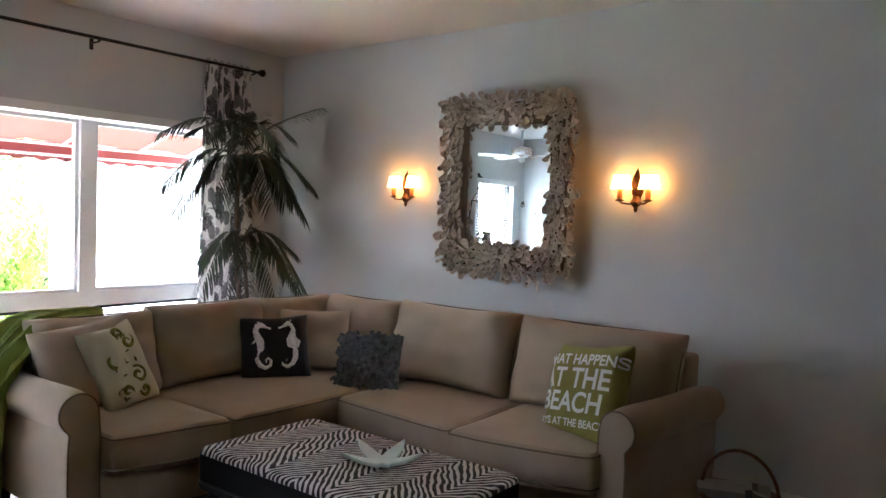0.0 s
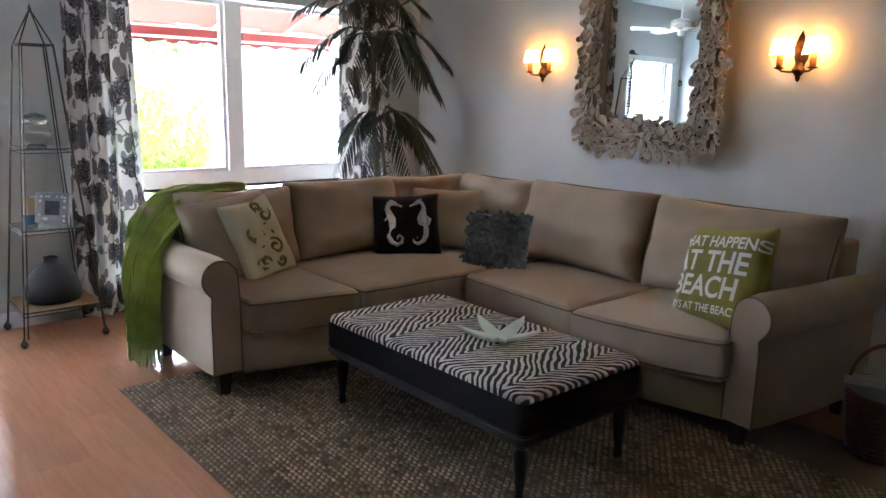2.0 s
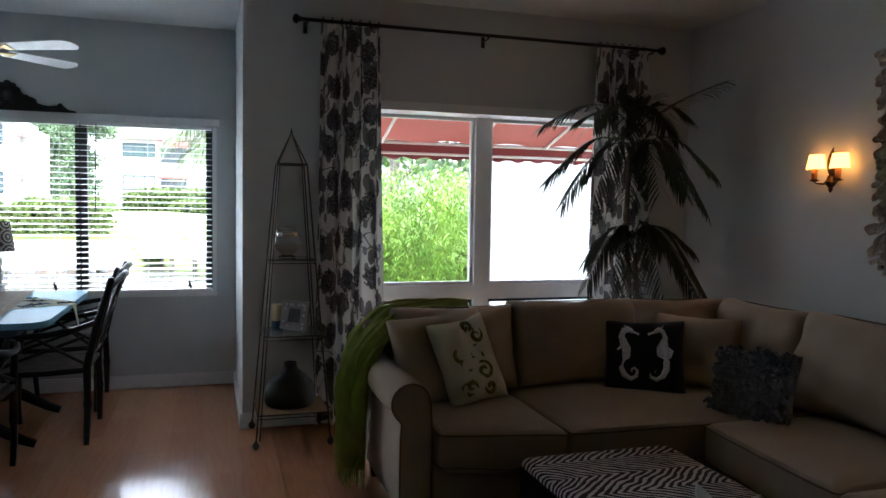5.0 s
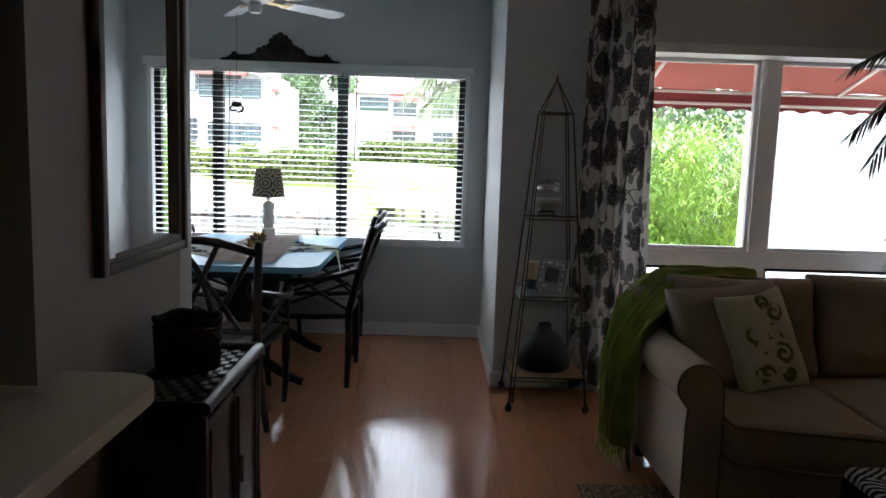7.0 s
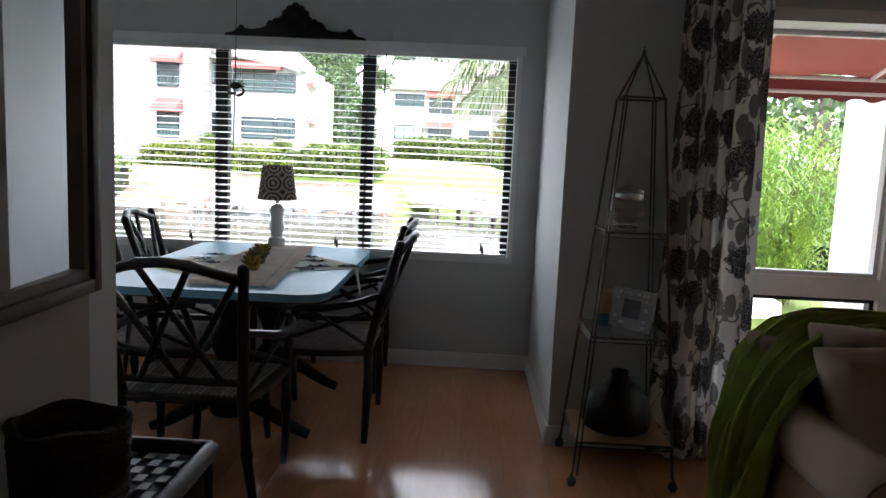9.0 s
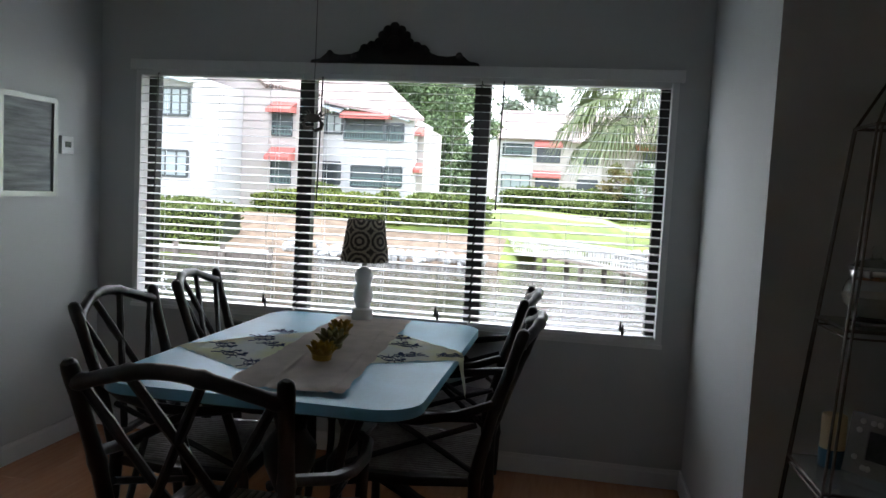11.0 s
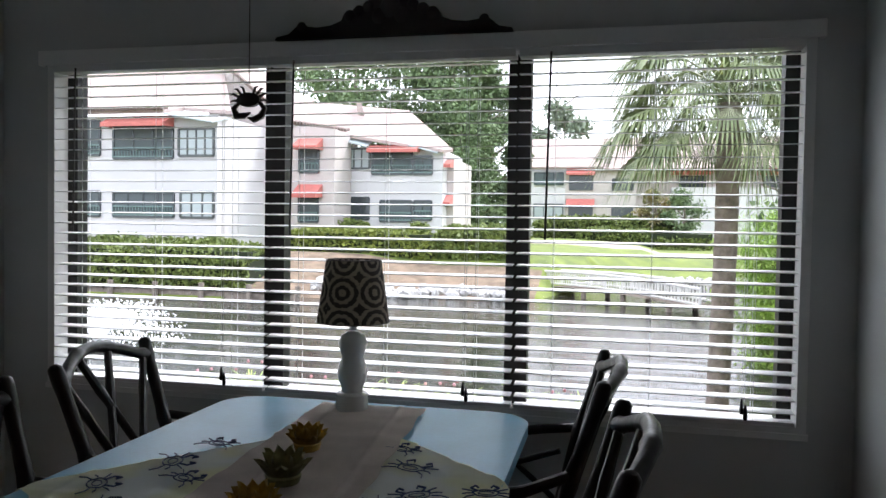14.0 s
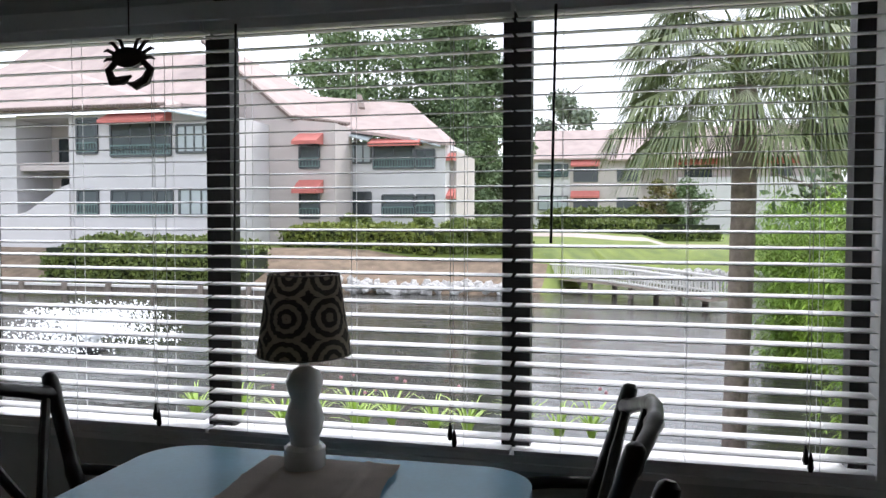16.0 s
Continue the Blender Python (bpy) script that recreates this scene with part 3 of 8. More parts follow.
# the far white part
block(A, -40.5, 5, -12.9, -7.1, -1.0, 5.25, STUCCO)
block(A, -41.5, 5, -7.1, -6.75, -1.0, 4.9, PINK)
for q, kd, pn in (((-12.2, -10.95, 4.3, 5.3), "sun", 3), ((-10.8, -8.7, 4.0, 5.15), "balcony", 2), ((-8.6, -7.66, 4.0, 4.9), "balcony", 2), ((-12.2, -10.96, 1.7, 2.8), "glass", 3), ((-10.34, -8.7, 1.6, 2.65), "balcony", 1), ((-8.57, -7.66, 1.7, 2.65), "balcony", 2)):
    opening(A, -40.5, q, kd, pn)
awning(A, -40.5, (-10.9, -8.3, 5.1, 5.5), 0.7)
awning(A, -41.4, (-7.1, -6.75, 4.4, 4.8), 0.8)
awning(A, -41.4, (-7.1, -6.75, 2.5, 3.0), 0.8)
roof_piece(A, [(-40.0, -12.9, 5.9), (-39.8, -10.9, 5.35), (-41.0, -10.9, 5.8), (-41.5, -13.3, 6.4)], 0.06, SOLAR)
roof_piece(A, [(-40.1, -8.8, 5.45), (-40.1, -7.3, 5.05), (-41.2, -7.3, 5.4), (-41.2, -9.2, 5.8)], 0.06, SOLAR)
roof_piece(A, [(-40.2, -13.7, 6.25), (-40.2, -7.0, 5.2), (-41.0, -6.7, 5.3), (-46, -10.4, 8.1), (-46, -16.2, 8.7)])
tile_row(A, (-38.0, -14.1, 6.35), (-39.8, -11.9, 6.15), 18)
roof_piece(A, [(-42.8, -12.4, 7.5), (-42.8, -12.05, 7.45), (-45.6, -13.2, 8.62), (-45.6, -13.5, 8.66)], 0.12, TILE)

B = thing("apartment_building", "distant pink-beige apartment building with red awnings beyond the lawn", "building")
block(B, -80, 8, -7.2, 3.6, 0.0, 7.6, PINK)
block(B, -82, 8, 3.6, 22, 0.0, 7.6, PINK)
block(B, -79.9, 1.0, -6.8, -3.3, 0.0, 7.3, STUCCO)
block(B, -80.0, 3, 7.0, 20.0, 3.95, 5.6, STUCCO)
block(B, -80.0, 3, 7.0, 20.0, 0.3, 2.4, STUCCO)
for q in ((-6.4, -3.5, 5.8, 7.0), (-6.4, -3.5, 2.5, 3.85)):
    opening(B, -79.8, q, "sun" if q[2] < 3 else "balcony", 3)
for q in ((-2.9, -0.6, 5.3, 6.75), (-2.9, -0.6, 2.3, 3.65), (1.3, 3.3, 5.3, 6.4), (1.3, 3.3, 2.3, 3.65)):
    opening(B, -80, q, "glass", 2)
for q in ((7.8, 10.3, 5.6, 6.8), (7.8, 10.4, 2.45, 3.7), (10.8, 12.6, 2.45, 3.7), (15.8, 17.6, 5.5, 6.8)):
    opening(B, -81.9, q, "glass", 2)
opening(B, -81.9, (13.9, 15.5, 2.6, 3.9), "sun", 2)
for q in ((-3.2, -0.4, 6.8, 7.6), (-3.2, -0.4, 3.7, 4.4)):
    awning(B, -80, q)
for q in ((6.9, 10.8, 6.9, 7.9), (14.9, 17.9, 6.9, 7.8)):
    awning(B, -81.0, q)
roof_piece(B, [(-79.5, -7.3, 7.6), (-79.5, 0.4, 7.6), (-86, 0.4, 11.1), (-86, -7.3, 11.1)])
roof_piece(B, [(-79.3, 0.4, 7.4), (-79.3, 24, 7.6), (-87, 24, 11.3), (-87, 0.4, 11.3)])
block(B, -80.2, 6, 0.4, 1.2, 0.0, 8.9, PINK)


# ---- plants ----
def leaf_quad(verts, faces, p, size, flat=0.0, rnd=random):
    a, e = rnd.uniform(0, 6.283), rnd.uniform(-1.2, 1.2)
    d = Vector((math.cos(a) * math.cos(e), math.sin(a) * math.cos(e), math.sin(e) - flat)).normalized()
    s = d.cross(Vector((rnd.uniform(-1, 1), rnd.uniform(-1, 1), rnd.uniform(-1, 1)))).normalized()
    k = len(verts)
    verts += [p - s * size * 0.22, p + d * size * 0.5 - s * size * 0.02 + s * size * 0.3, p + d * size, p + d * size * 0.5 - s * size * 0.3]
    faces.append((k, k + 1, k + 2, k + 3))


def leaves(name, parent, pts, size, material, label="", rnd=None):
    verts, faces = [], []
    for p in pts:
        leaf_quad(verts, faces, Vector(p), size * random.uniform(0.7, 1.3))
    me = bpy.data.meshes.new(name)
    me.from_pydata([tuple(v) for v in verts], [], faces)
    me.materials.append(material)
    ob = new(name, me)
    ob.parent = parent
    return tagged(ob, label, kind="stuff")


def cloud(cx, cy, cz, rx, ry, rz, n, hollow=0.55):
    out = []
    while len(out) < n:
        a, u = random.uniform(0, 6.283), random.uniform(-1, 1)
        r = random.uniform(hollow, 1.0) * (1 + 0.22 * noise.noise(Vector((a * 1.7 + cx, u * 2.2, cy))))
        k = math.sqrt(1 - u * u)
        out.append((cx + rx * r * k * math.cos(a), cy + ry * r * k * math.sin(a), cz + rz * r * u))
    return out


def hedge(name, label, x0, x1, y0, y1, h, n, size, material=HEDGE, category="hedge"):
    t = thing(name, label, category)
    pts = []
    for _ in range(n):
        f = random.random()
        x, y = random.uniform(x0, x1), random.uniform(y0, y1)
        top = h * (1 + 0.14 * noise.noise(Vector((x * 0.9, y * 0.9, 5))))
        ex = min((x - x0) / (x1 - x0), (x1 - x) / (x1 - x0), (y - y0) / (y1 - y0), (y1 - y) / (y1 - y0)) * 2
        top *= 0.75 + 0.25 * min(1, ex * 3)
        z = random.uniform(0, top) if f < 0.45 else top * random.uniform(0.9, 1.02)
        if f < 0.45:
            x = x1 if random.random() < 0.75 else x
        pts.append((x, y, ground_z(x, y) + z))
    # a near-black solid core paints the shade deep between the leaves
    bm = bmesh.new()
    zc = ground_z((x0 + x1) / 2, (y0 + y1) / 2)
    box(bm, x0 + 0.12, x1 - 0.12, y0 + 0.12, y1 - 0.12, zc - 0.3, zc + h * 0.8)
    part("branches", bm, mat("painted_hedge_shade", (0.02, 0.03, 0.01), 0.9), t)
    leaves("foliage", t, pts, size, material)


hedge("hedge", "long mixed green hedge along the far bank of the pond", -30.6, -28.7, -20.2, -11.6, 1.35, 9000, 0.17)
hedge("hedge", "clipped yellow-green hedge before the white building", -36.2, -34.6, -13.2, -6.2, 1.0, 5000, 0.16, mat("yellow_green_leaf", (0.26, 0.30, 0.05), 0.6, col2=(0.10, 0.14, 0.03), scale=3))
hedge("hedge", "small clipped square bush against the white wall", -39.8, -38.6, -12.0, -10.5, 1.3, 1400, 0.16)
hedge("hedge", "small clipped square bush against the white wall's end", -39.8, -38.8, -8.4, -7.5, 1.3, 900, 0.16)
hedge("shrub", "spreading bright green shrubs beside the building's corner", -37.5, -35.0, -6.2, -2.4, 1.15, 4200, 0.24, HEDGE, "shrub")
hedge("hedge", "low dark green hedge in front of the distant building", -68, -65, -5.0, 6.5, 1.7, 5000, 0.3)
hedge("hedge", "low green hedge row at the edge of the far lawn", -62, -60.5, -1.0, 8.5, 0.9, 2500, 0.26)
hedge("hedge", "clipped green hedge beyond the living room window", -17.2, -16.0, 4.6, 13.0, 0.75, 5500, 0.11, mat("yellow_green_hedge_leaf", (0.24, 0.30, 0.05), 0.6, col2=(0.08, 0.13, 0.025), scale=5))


def tree(name, label, x, y, h, crown, n, size, material, trunk_r=0.25, clumps=9, base=0.35):
    t = thing(name, label, "tree")
    z = ground_z(x, y)
    bm = bmesh.new()
    tube(bm, [(x, y, z - 0.2), (x + 0.1, y, z + h * 0.3), (x, y + 0.15, z + h * 0.6), (x + 0.05, y, z + h * 0.9)], [trunk_r, trunk_r * 0.75, trunk_r * 0.5, trunk_r * 0.15], 9)
    for i in range(7):
        a = i * 2.4
        z0 = z + h * (base + 0.07 * i)
        tube(bm, [(x, y, z0), (x + crown * 0.4 * math.cos(a), y + crown * 0.4 * math.sin(a), z0 + h * 0.08), (x + crown * 0.8 * math.cos(a), y + crown * 0.8 * math.sin(a), z0 + h * 0.12)], [trunk_r * 0.4, trunk_r * 0.25, trunk_r * 0.08], 6)
    part("trunk", bm, BARK, t)
    pts = []
    for i in range(clumps):
        a = i * 2.399
        f = (i + 0.5) / clumps
        r = crown * 0.62 * math.sqrt(1 - abs(2 * f - 1) ** 2.2) * random.uniform(0.6, 1.1)
        cz = z + h * (base + (1 - base) * f)
        k = crown * random.uniform(0.38, 0.6)
        pts += cloud(x + r * math.cos(a), y + r * math.sin(a), cz, k, k, k * 0.75, n // clumps, 0.2)
    leaves("crown", t, pts, size, material)


for x, y, h, c, n, s in ((-53, -16.2, 14.0, 4.6, 9000, 0.32), (-54, -9.6, 14.5, 4.4, 20000, 0.30), (-57, -7.5, 12, 3.1, 18000, 0.30), (-51, -8.3, 8, 2.6, 9000, 0.26), (-62, -21, 17, 4.2, 5000, 0.5), (-60, -12.8, 18, 4.8, 10000, 0.38)):
    tree("tree", "tall deep green broadleaf tree rising behind the apartment buildings", x, y, h, c, n, s, FOREST, 0.35, 14, 0.05)
tree("tree", "rounded grey-green tree above the distant building's roof", -96, -4.5, 15.5, 4.0, 3000, 0.6, mat("grey_green_leaf", (0.25, 0.30, 0.22), 0.7), 0.3, 6, 0.6)
tree("tree", "small rust and green tree by the distant building", -66, 4.6, 4.4, 1.7, 1500, 0.3, mat("rust_green_leaf", (0.30, 0.22, 0.09), 0.7, col2=(0.12, 0.16, 0.05), scale=1), 0.15, 6, 0.35)
tree("tree", "small round green tree by the distant building", -64, 6.6, 4.2, 1.8, 2000, 0.28, FOREST, 0.15, 6, 0.25)
for x, y, h, c in ((-24, 11.5, 11, 3.6), (-27, 8.0, 12, 3.4), (-25, 15.5, 12, 3.8), (-34, 19, 14, 5.0), (-38, 12.5, 13, 4.5)):
    tree("tree", "dark green tree behind the bamboo beyond the window", x, y, h, c, 4200, 0.3, FOREST, 0.28, 12, 0.15)


def bamboo(x, y, h, w, n):
    """A clump of feathery lime green bamboo: many thin canes and drooping leaves."""
    t = thing("bamboo_clump", "feathery lime green bamboo clump growing on the near bank", "shrub", "bamboo on the bank")
    z = ground_z(x, y)
    bm = bmesh.new()
    pts = []
    for i in range(46):
        a, r = random.uniform(0, 6.283), w * 0.35 * math.sqrt(random.random())
        bx, by = x + r * math.cos(a), y + r * math.sin(a)
        lean = random.uniform(0.3, 1.0) * w
        hh = h * random.uniform(0.55, 1.0)
        q = [(bx + lean * (f ** 2) * math.cos(a), by + lean * (f ** 2) * math.sin(a), z + hh * (f - 0.18 * f ** 3)) for f in (0, 0.3, 0.6, 0.85, 1.0)]
        tube(bm, q, [0.012, 0.011, 0.008, 0.005, 0.002], 4)
        for _ in range(n // 46):
            f = random.uniform(0.12, 1.0)
            cx, cy = bx + lean * f * f * math.cos(a), by + lean * f * f * math.sin(a)
            k = 0.30
            pts.append((cx + random.gauss(0, k * 0.6), cy + random.gauss(0, k * 0.6), z + hh * (f - 0.18 * f ** 3) + random.gauss(0, 0.14)))
    part("cane", bm, mat("yellow_green_cane", (0.3, 0.34, 0.1), 0.5), t)
    verts, faces = [], []
    for p in pts:
        p = Vector(p)
        a = random.uniform(0, 6.283)
        d = Vector((math.cos(a), math.sin(a), random.uniform(-0.9, 0.3))).normalized()
        s = d.cross(Vector((0, 0, 1))).normalized() * 0.010
        ln = random.uniform(0.10, 0.20)
        k = len(verts)
        verts += [tuple(p), tuple(p + d * ln * 0.4 + s), tuple(p + d * ln + Vector((0, 0, -0.03))), tuple(p + d * ln * 0.4 - s)]
        faces.append((k, k + 1, k + 2, k + 3))
    me = bpy.data.meshes.new("foliage")
    me.from_pydata(verts, [], faces)
    me.materials.append(LIME)
    ob = new("foliage", me)
    ob.parent = t
    tagged(ob, kind="stuff")


for x, y, h, w in ((-12.5, 3.7, 2.9, 0.6), (-12.3, 4.9, 3.4, 0.9), (-12.8, 5.9, 3.3, 1.0), (-13.6, 4.9, 3.6, 1.0)):
    bamboo(x, y, h, w, 12000)
bamboo(-19.0, 4.3, 5.2, 1.0, 34000)


# ---- the cabbage palm on the near bank ----
def fan_palm():
    t = thing("palm_tree", "tall palm with drooping fan leaves and grey trunk on the bank", "palm tree")
    x, y, zc = -13.6, 2.47, 3.22
    bm = bmesh.new()
    pts = [(x + 0.02 * math.sin(z), y + 0.03 * math.sin(z * 0.8), z) for z in [-1.6 + 0.25 * i for i in range(19)]]
    tube(bm, pts, [0.135 + 0.007 * (i % 2) for i in range(19)], 14)
    part("trunk", bm, BARK, t, "ringed grey-brown palm trunk")
    for k in range(46):
        a = k * 2.399
        f = k / 46
        up = 0.95 - 1.50 * f
        ln = random.uniform(1.05, 1.40)
        d = Vector((math.cos(a) * math.cos(up), math.sin(a) * math.cos(up), math.sin(up)))
        hub = Vector((x, y, zc - 0.25 + 0.3 * (1 - f))) + d * ln * 0.85
        hub.z -= 0.18
        bm = bmesh.new()
        tube(bm, [(x, y, zc - 0.3 + 0.3 * (1 - f)), (Vector((x, y, zc)) + hub) / 2 + Vector((0, 0, 0.12)), hub], [0.018, 0.014, 0.008], 5)
        out = Vector((math.cos(a), math.sin(a), -0.15 - 0.60 * f)).normalized()
        side = Vector((-math.sin(a), math.cos(a), 0))
        for s in range(44):
            u = -1 + 2 * s / 43
            ang = u * 1.9
            dd = (out * math.cos(ang) + side * math.sin(ang)).normalized()
            seg = random.uniform(0.75, 0.95) * (1 - 0.2 * abs(u))
            mid = hub + dd * seg * 0.5 + Vector((0, 0, 0.02))
            end = hub + dd * seg * 0.86 + Vector((0, 0, -0.10 - 0.16 * f - random.uniform(0, 0.22)))
            w = dd.cross(Vector((0, 0, 1)))
            w = (w.normalized() if w.length > 0.01 else side) * 0.015
            q = [bm.verts.new(hub), bm.verts.new(mid - w), bm.verts.new(end), bm.verts.new(mid + w)]
            bm.faces.new(q)
        part("frond", bm, FANLEAF, t, smooth=0, recalc=False)
    bm = bmesh.new()
    tube(bm, [(x + 0.2, y - 0.1, zc), (x + 0.45, y - 0.12, zc + 0.35), (x + 0.7, y - 0.1, zc + 0.1)], [0.02, 0.015, 0.01], 6)
    part("flower_stalk", bm, simple("pale_yellow_stalk", (0.55, 0.55, 0.2), 0.6), t, "pale yellow flower stalk")


fan_palm()

# ---- strap-leaved plants on the near bank ----
def strap_plant(x, y, s):
    t = thing("strap_leaf_plant", "clump of light green strap-leaved plants on the pond bank", "plant", "strap-leaved plants on the bank", pose(x, y, ground_z(x, y) - 0.02))
    bm = bmesh.new()
    for i in range(34):
        a = random.uniform(0, 6.283)
        r, hh = random.uniform(0.15, 0.42) * s, random.uniform(0.3, 0.62) * s
        d = Vector((math.cos(a), math.sin(a), 0))
        w = Vector((-math.sin(a), math.cos(a), 0)) * 0.022
        rows = []
        for f in (0, 0.4, 0.75, 1.0):
            p = d * r * f ** 1.4 + Vector((0, 0, hh * (f * 1.5 - 0.75 * f * f)))
            k = 1 - f * 0.9
            rows.append((bm.verts.new(p - w * k), bm.verts.new(p + w * k)))
        for p, q in zip(rows, rows[1:]):
            bm.faces.new((p[0], p[1], q[1], q[0]))
    part("foliage", bm, simple("light_green_strap_leaf", (0.42, 0.56, 0.14), 0.5), t, recalc=False)
    bm = bmesh.new()
    for i in range(2):
        a = random.uniform(0, 6.283)
        p = Vector((0.15 * math.cos(a), 0.15 * math.sin(a), 0.55 * s))
        bmesh.ops.create_icosphere(bm, subdivisions=1, radius=0.022, matrix=Matrix.Translation(p))
    part("flower", bm, simple("rose_pink_petal", (0.45, 0.2, 0.24), 0.6), t, "small rose flower heads")
    return t


proto = strap_plant(-12.6, -3.9, 1.0)
for i, (x, y) in enumerate([(-12.5, -3.3), (-12.7, -2.8), (-12.5, -2.3), (-12.7, -1.8), (-12.4, -1.35), (-12.6, -0.9), (-12.5, -0.5), (-12.3, 0.15), (-12.5, 0.5), (-12.4, 0.85), (-12.0, -3.0), (-11.9, -1.6)]):
    copy_thing(proto, pose(x, y, ground_z(x, y) - 0.02, 0, 0, 67 * i))

# ---- footbridge, bank stones, bulkhead, fountain ----
br = thing("footbridge", "low white-railed timber footbridge crossing an arm of the pond", "bridge")
p0, p1 = Vector((-35.3, -1.3, -1.0)), Vector((-27.9, 4.3, -1.0))
dv = p1 - p0
L = math.hypot(dv.x, dv.y)
dirv = Vector((dv.x / L, dv.y / L, 0))
nv = Vector((-dirv.y, dirv.x, 0))
WOODW = mat("white_painted_timber", (0.72, 0.70, 0.67), 0.7, var=0.08, scale=5)


def arc(f):
    return p0 + dv * f + Vector((0, 0, 0.12 * math.sin(math.pi * f)))


for s in (-0.6, 0.6):
    for zo, r in ((0.60, 0.05), (0.12, 0.04)):
        bm = bmesh.new()
        tube(bm, [arc(i / 16) + nv * s + Vector((0, 0, zo)) for i in range(17)], r, 6)
        part("rail", bm, WOODW, br)
    bm = bmesh.new()
    for i in range(61):
        f = i / 60
        tube(bm, [arc(f) + nv * s + Vector((0, 0, 0.1)), arc(f) + nv * s + Vector((0, 0, 0.60))], 0.022 if i % 6 else 0.05, 5)
    part("baluster", bm, WOODW, br)
bm = bmesh.new()
sheet(bm, lambda u, v: arc(u) + nv * (v - 0.5) * 1.4, 16, 1)
bmesh.ops.solidify(bm, geom=bm.faces[:], thickness=0.16)
part("deck", bm, TIMBER, br, "weathered timber deck")
bm = bmesh.new()
for f in (0.1, 0.35, 0.6, 0.85):
    for s in (-0.55, 0.55):
        q = arc(f) + nv * s
        tube(bm, [q, (q.x, q.y, -2.3)], 0.1, 7)
part("pile", bm, TIMBER, br)

ROCKS = []
for k in range(5):
    bm = bmesh.new()
    bmesh.ops.create_icosphere(bm, subdivisions=1, radius=0.2)
    for v in bm.verts:
        v.co *= 1 + 0.35 * noise.noise(v.co * 6 + Vector((k * 3, 0, 0)))
        v.co.z *= 0.7
    ROCKS.append(finish(bm, "stone", STONE, 25))
bank = thing("riprap", "bank of pale loose stones along the water's edge", "stones")
rnd = random.Random(9)
for i in range(230):
    if i < 160:
        f = rnd.random()
        x, y = -30.2 - 0.9 * f + rnd.uniform(-0.5, 0.7), -9.5 + 7.5 * f
    else:
        f = rnd.random()
        x, y = -41.8 + rnd.uniform(-0.8, 0.8), 1.5 + 6.5 * f
    ob = new("stone", ROCKS[i % 5])
    ob.parent = bank
    ob.location = (x, y, max(-1.22, ground_z(x, y)) + 0.04 + rnd.uniform(0, 0.12))
    ob.rotation_euler = (rnd.uniform(0, 3), rnd.uniform(0, 3), rnd.uniform(0, 3))
    s = rnd.uniform(0.6, 1.3)
    ob.scale = (s, s, s)

bk = thing("bulkhead", "low weathered timber retaining wall holding the far bank", "retaining wall")
bm = bmesh.new()
for i in range(46):
    y = -24 + 0.32 * i
    box(bm, -27.6, -27.48, y, y + 0.305, -1.9, -0.98)
part("board", bm, TIMBER, bk)
bm = bmesh.new()
for i in range(9):
    y = -23.5 + 1.8 * i
    tube(bm, [(-27.38, y, -2.0), (-27.38, y, -0.72)], 0.1, 8)
part("pile", bm, TIMBER, bk)
bm = bmesh.new()
box(bm, -27.7, -27.4, -24, -9.3, -0.98, -0.9)
part("cap", bm, WOODW, bk, "pale capping board")

fo = thing("fountain", "low floating pond fountain throwing a splash of white spray", "fountain")
bm = bmesh.new()
lathe(bm, [(0.3, -1.3), (0.35, -1.24), (0.3, -1.16), (0.08, -1.12), (0.05, -1.0)], 16, (-17.5, -9.2, 0))
part("float", bm, RODM, fo)
verts, faces = [], []
for i in range(5200):
    a, v, tt = rnd.uniform(0, 6.283), rnd.uniform(0.5, 1.25), rnd.uniform(0, 1)
    r = 1.5 * v * tt + rnd.gauss(0, 0.06)
    z = -1.15 + 3.0 * v * tt * (1 - tt) * 0.85 + rnd.gauss(0, 0.03)
    p = Vector((-17.5 + r * math.cos(a), -9.2 + r * math.sin(a), max(z, -1.24)))
    s = rnd.uniform(0.008, 0.028)
    k = len(verts)
    verts += [tuple(p + Vector((s, 0, 0))), tuple(p + Vector((0, s, 0))), tuple(p + Vector((-s, 0, s))), tuple(p + Vector((0, -s, s * 1.6)))]
    faces += [(k, k + 1, k + 2), (k, k + 2, k + 3), (k, k + 3, k + 1)]
me = bpy.data.meshes.new("spray")
me.from_pydata(verts, [], faces)
me.materials.append(simple("white_water", (0.9, 0.92, 0.93), 0.3))
ob = new("spray", me)
ob.parent = fo
tagged(ob, "white water spray", kind="stuff")

# ---- outside the living room window ----
aw = thing("window_awning", "red canvas awning on a white frame outside the living window", "awning")
bm = bmesh.new()
y0, y1 = 2.35, 4.85


def canvas(u, v):
    x = -5.56 - 0.80 * v
    z = 2.12 - 0.22 * v + 0.008 * math.sin(u * 30)
    return Vector((x, y0 + (y1 - y0) * u, z))


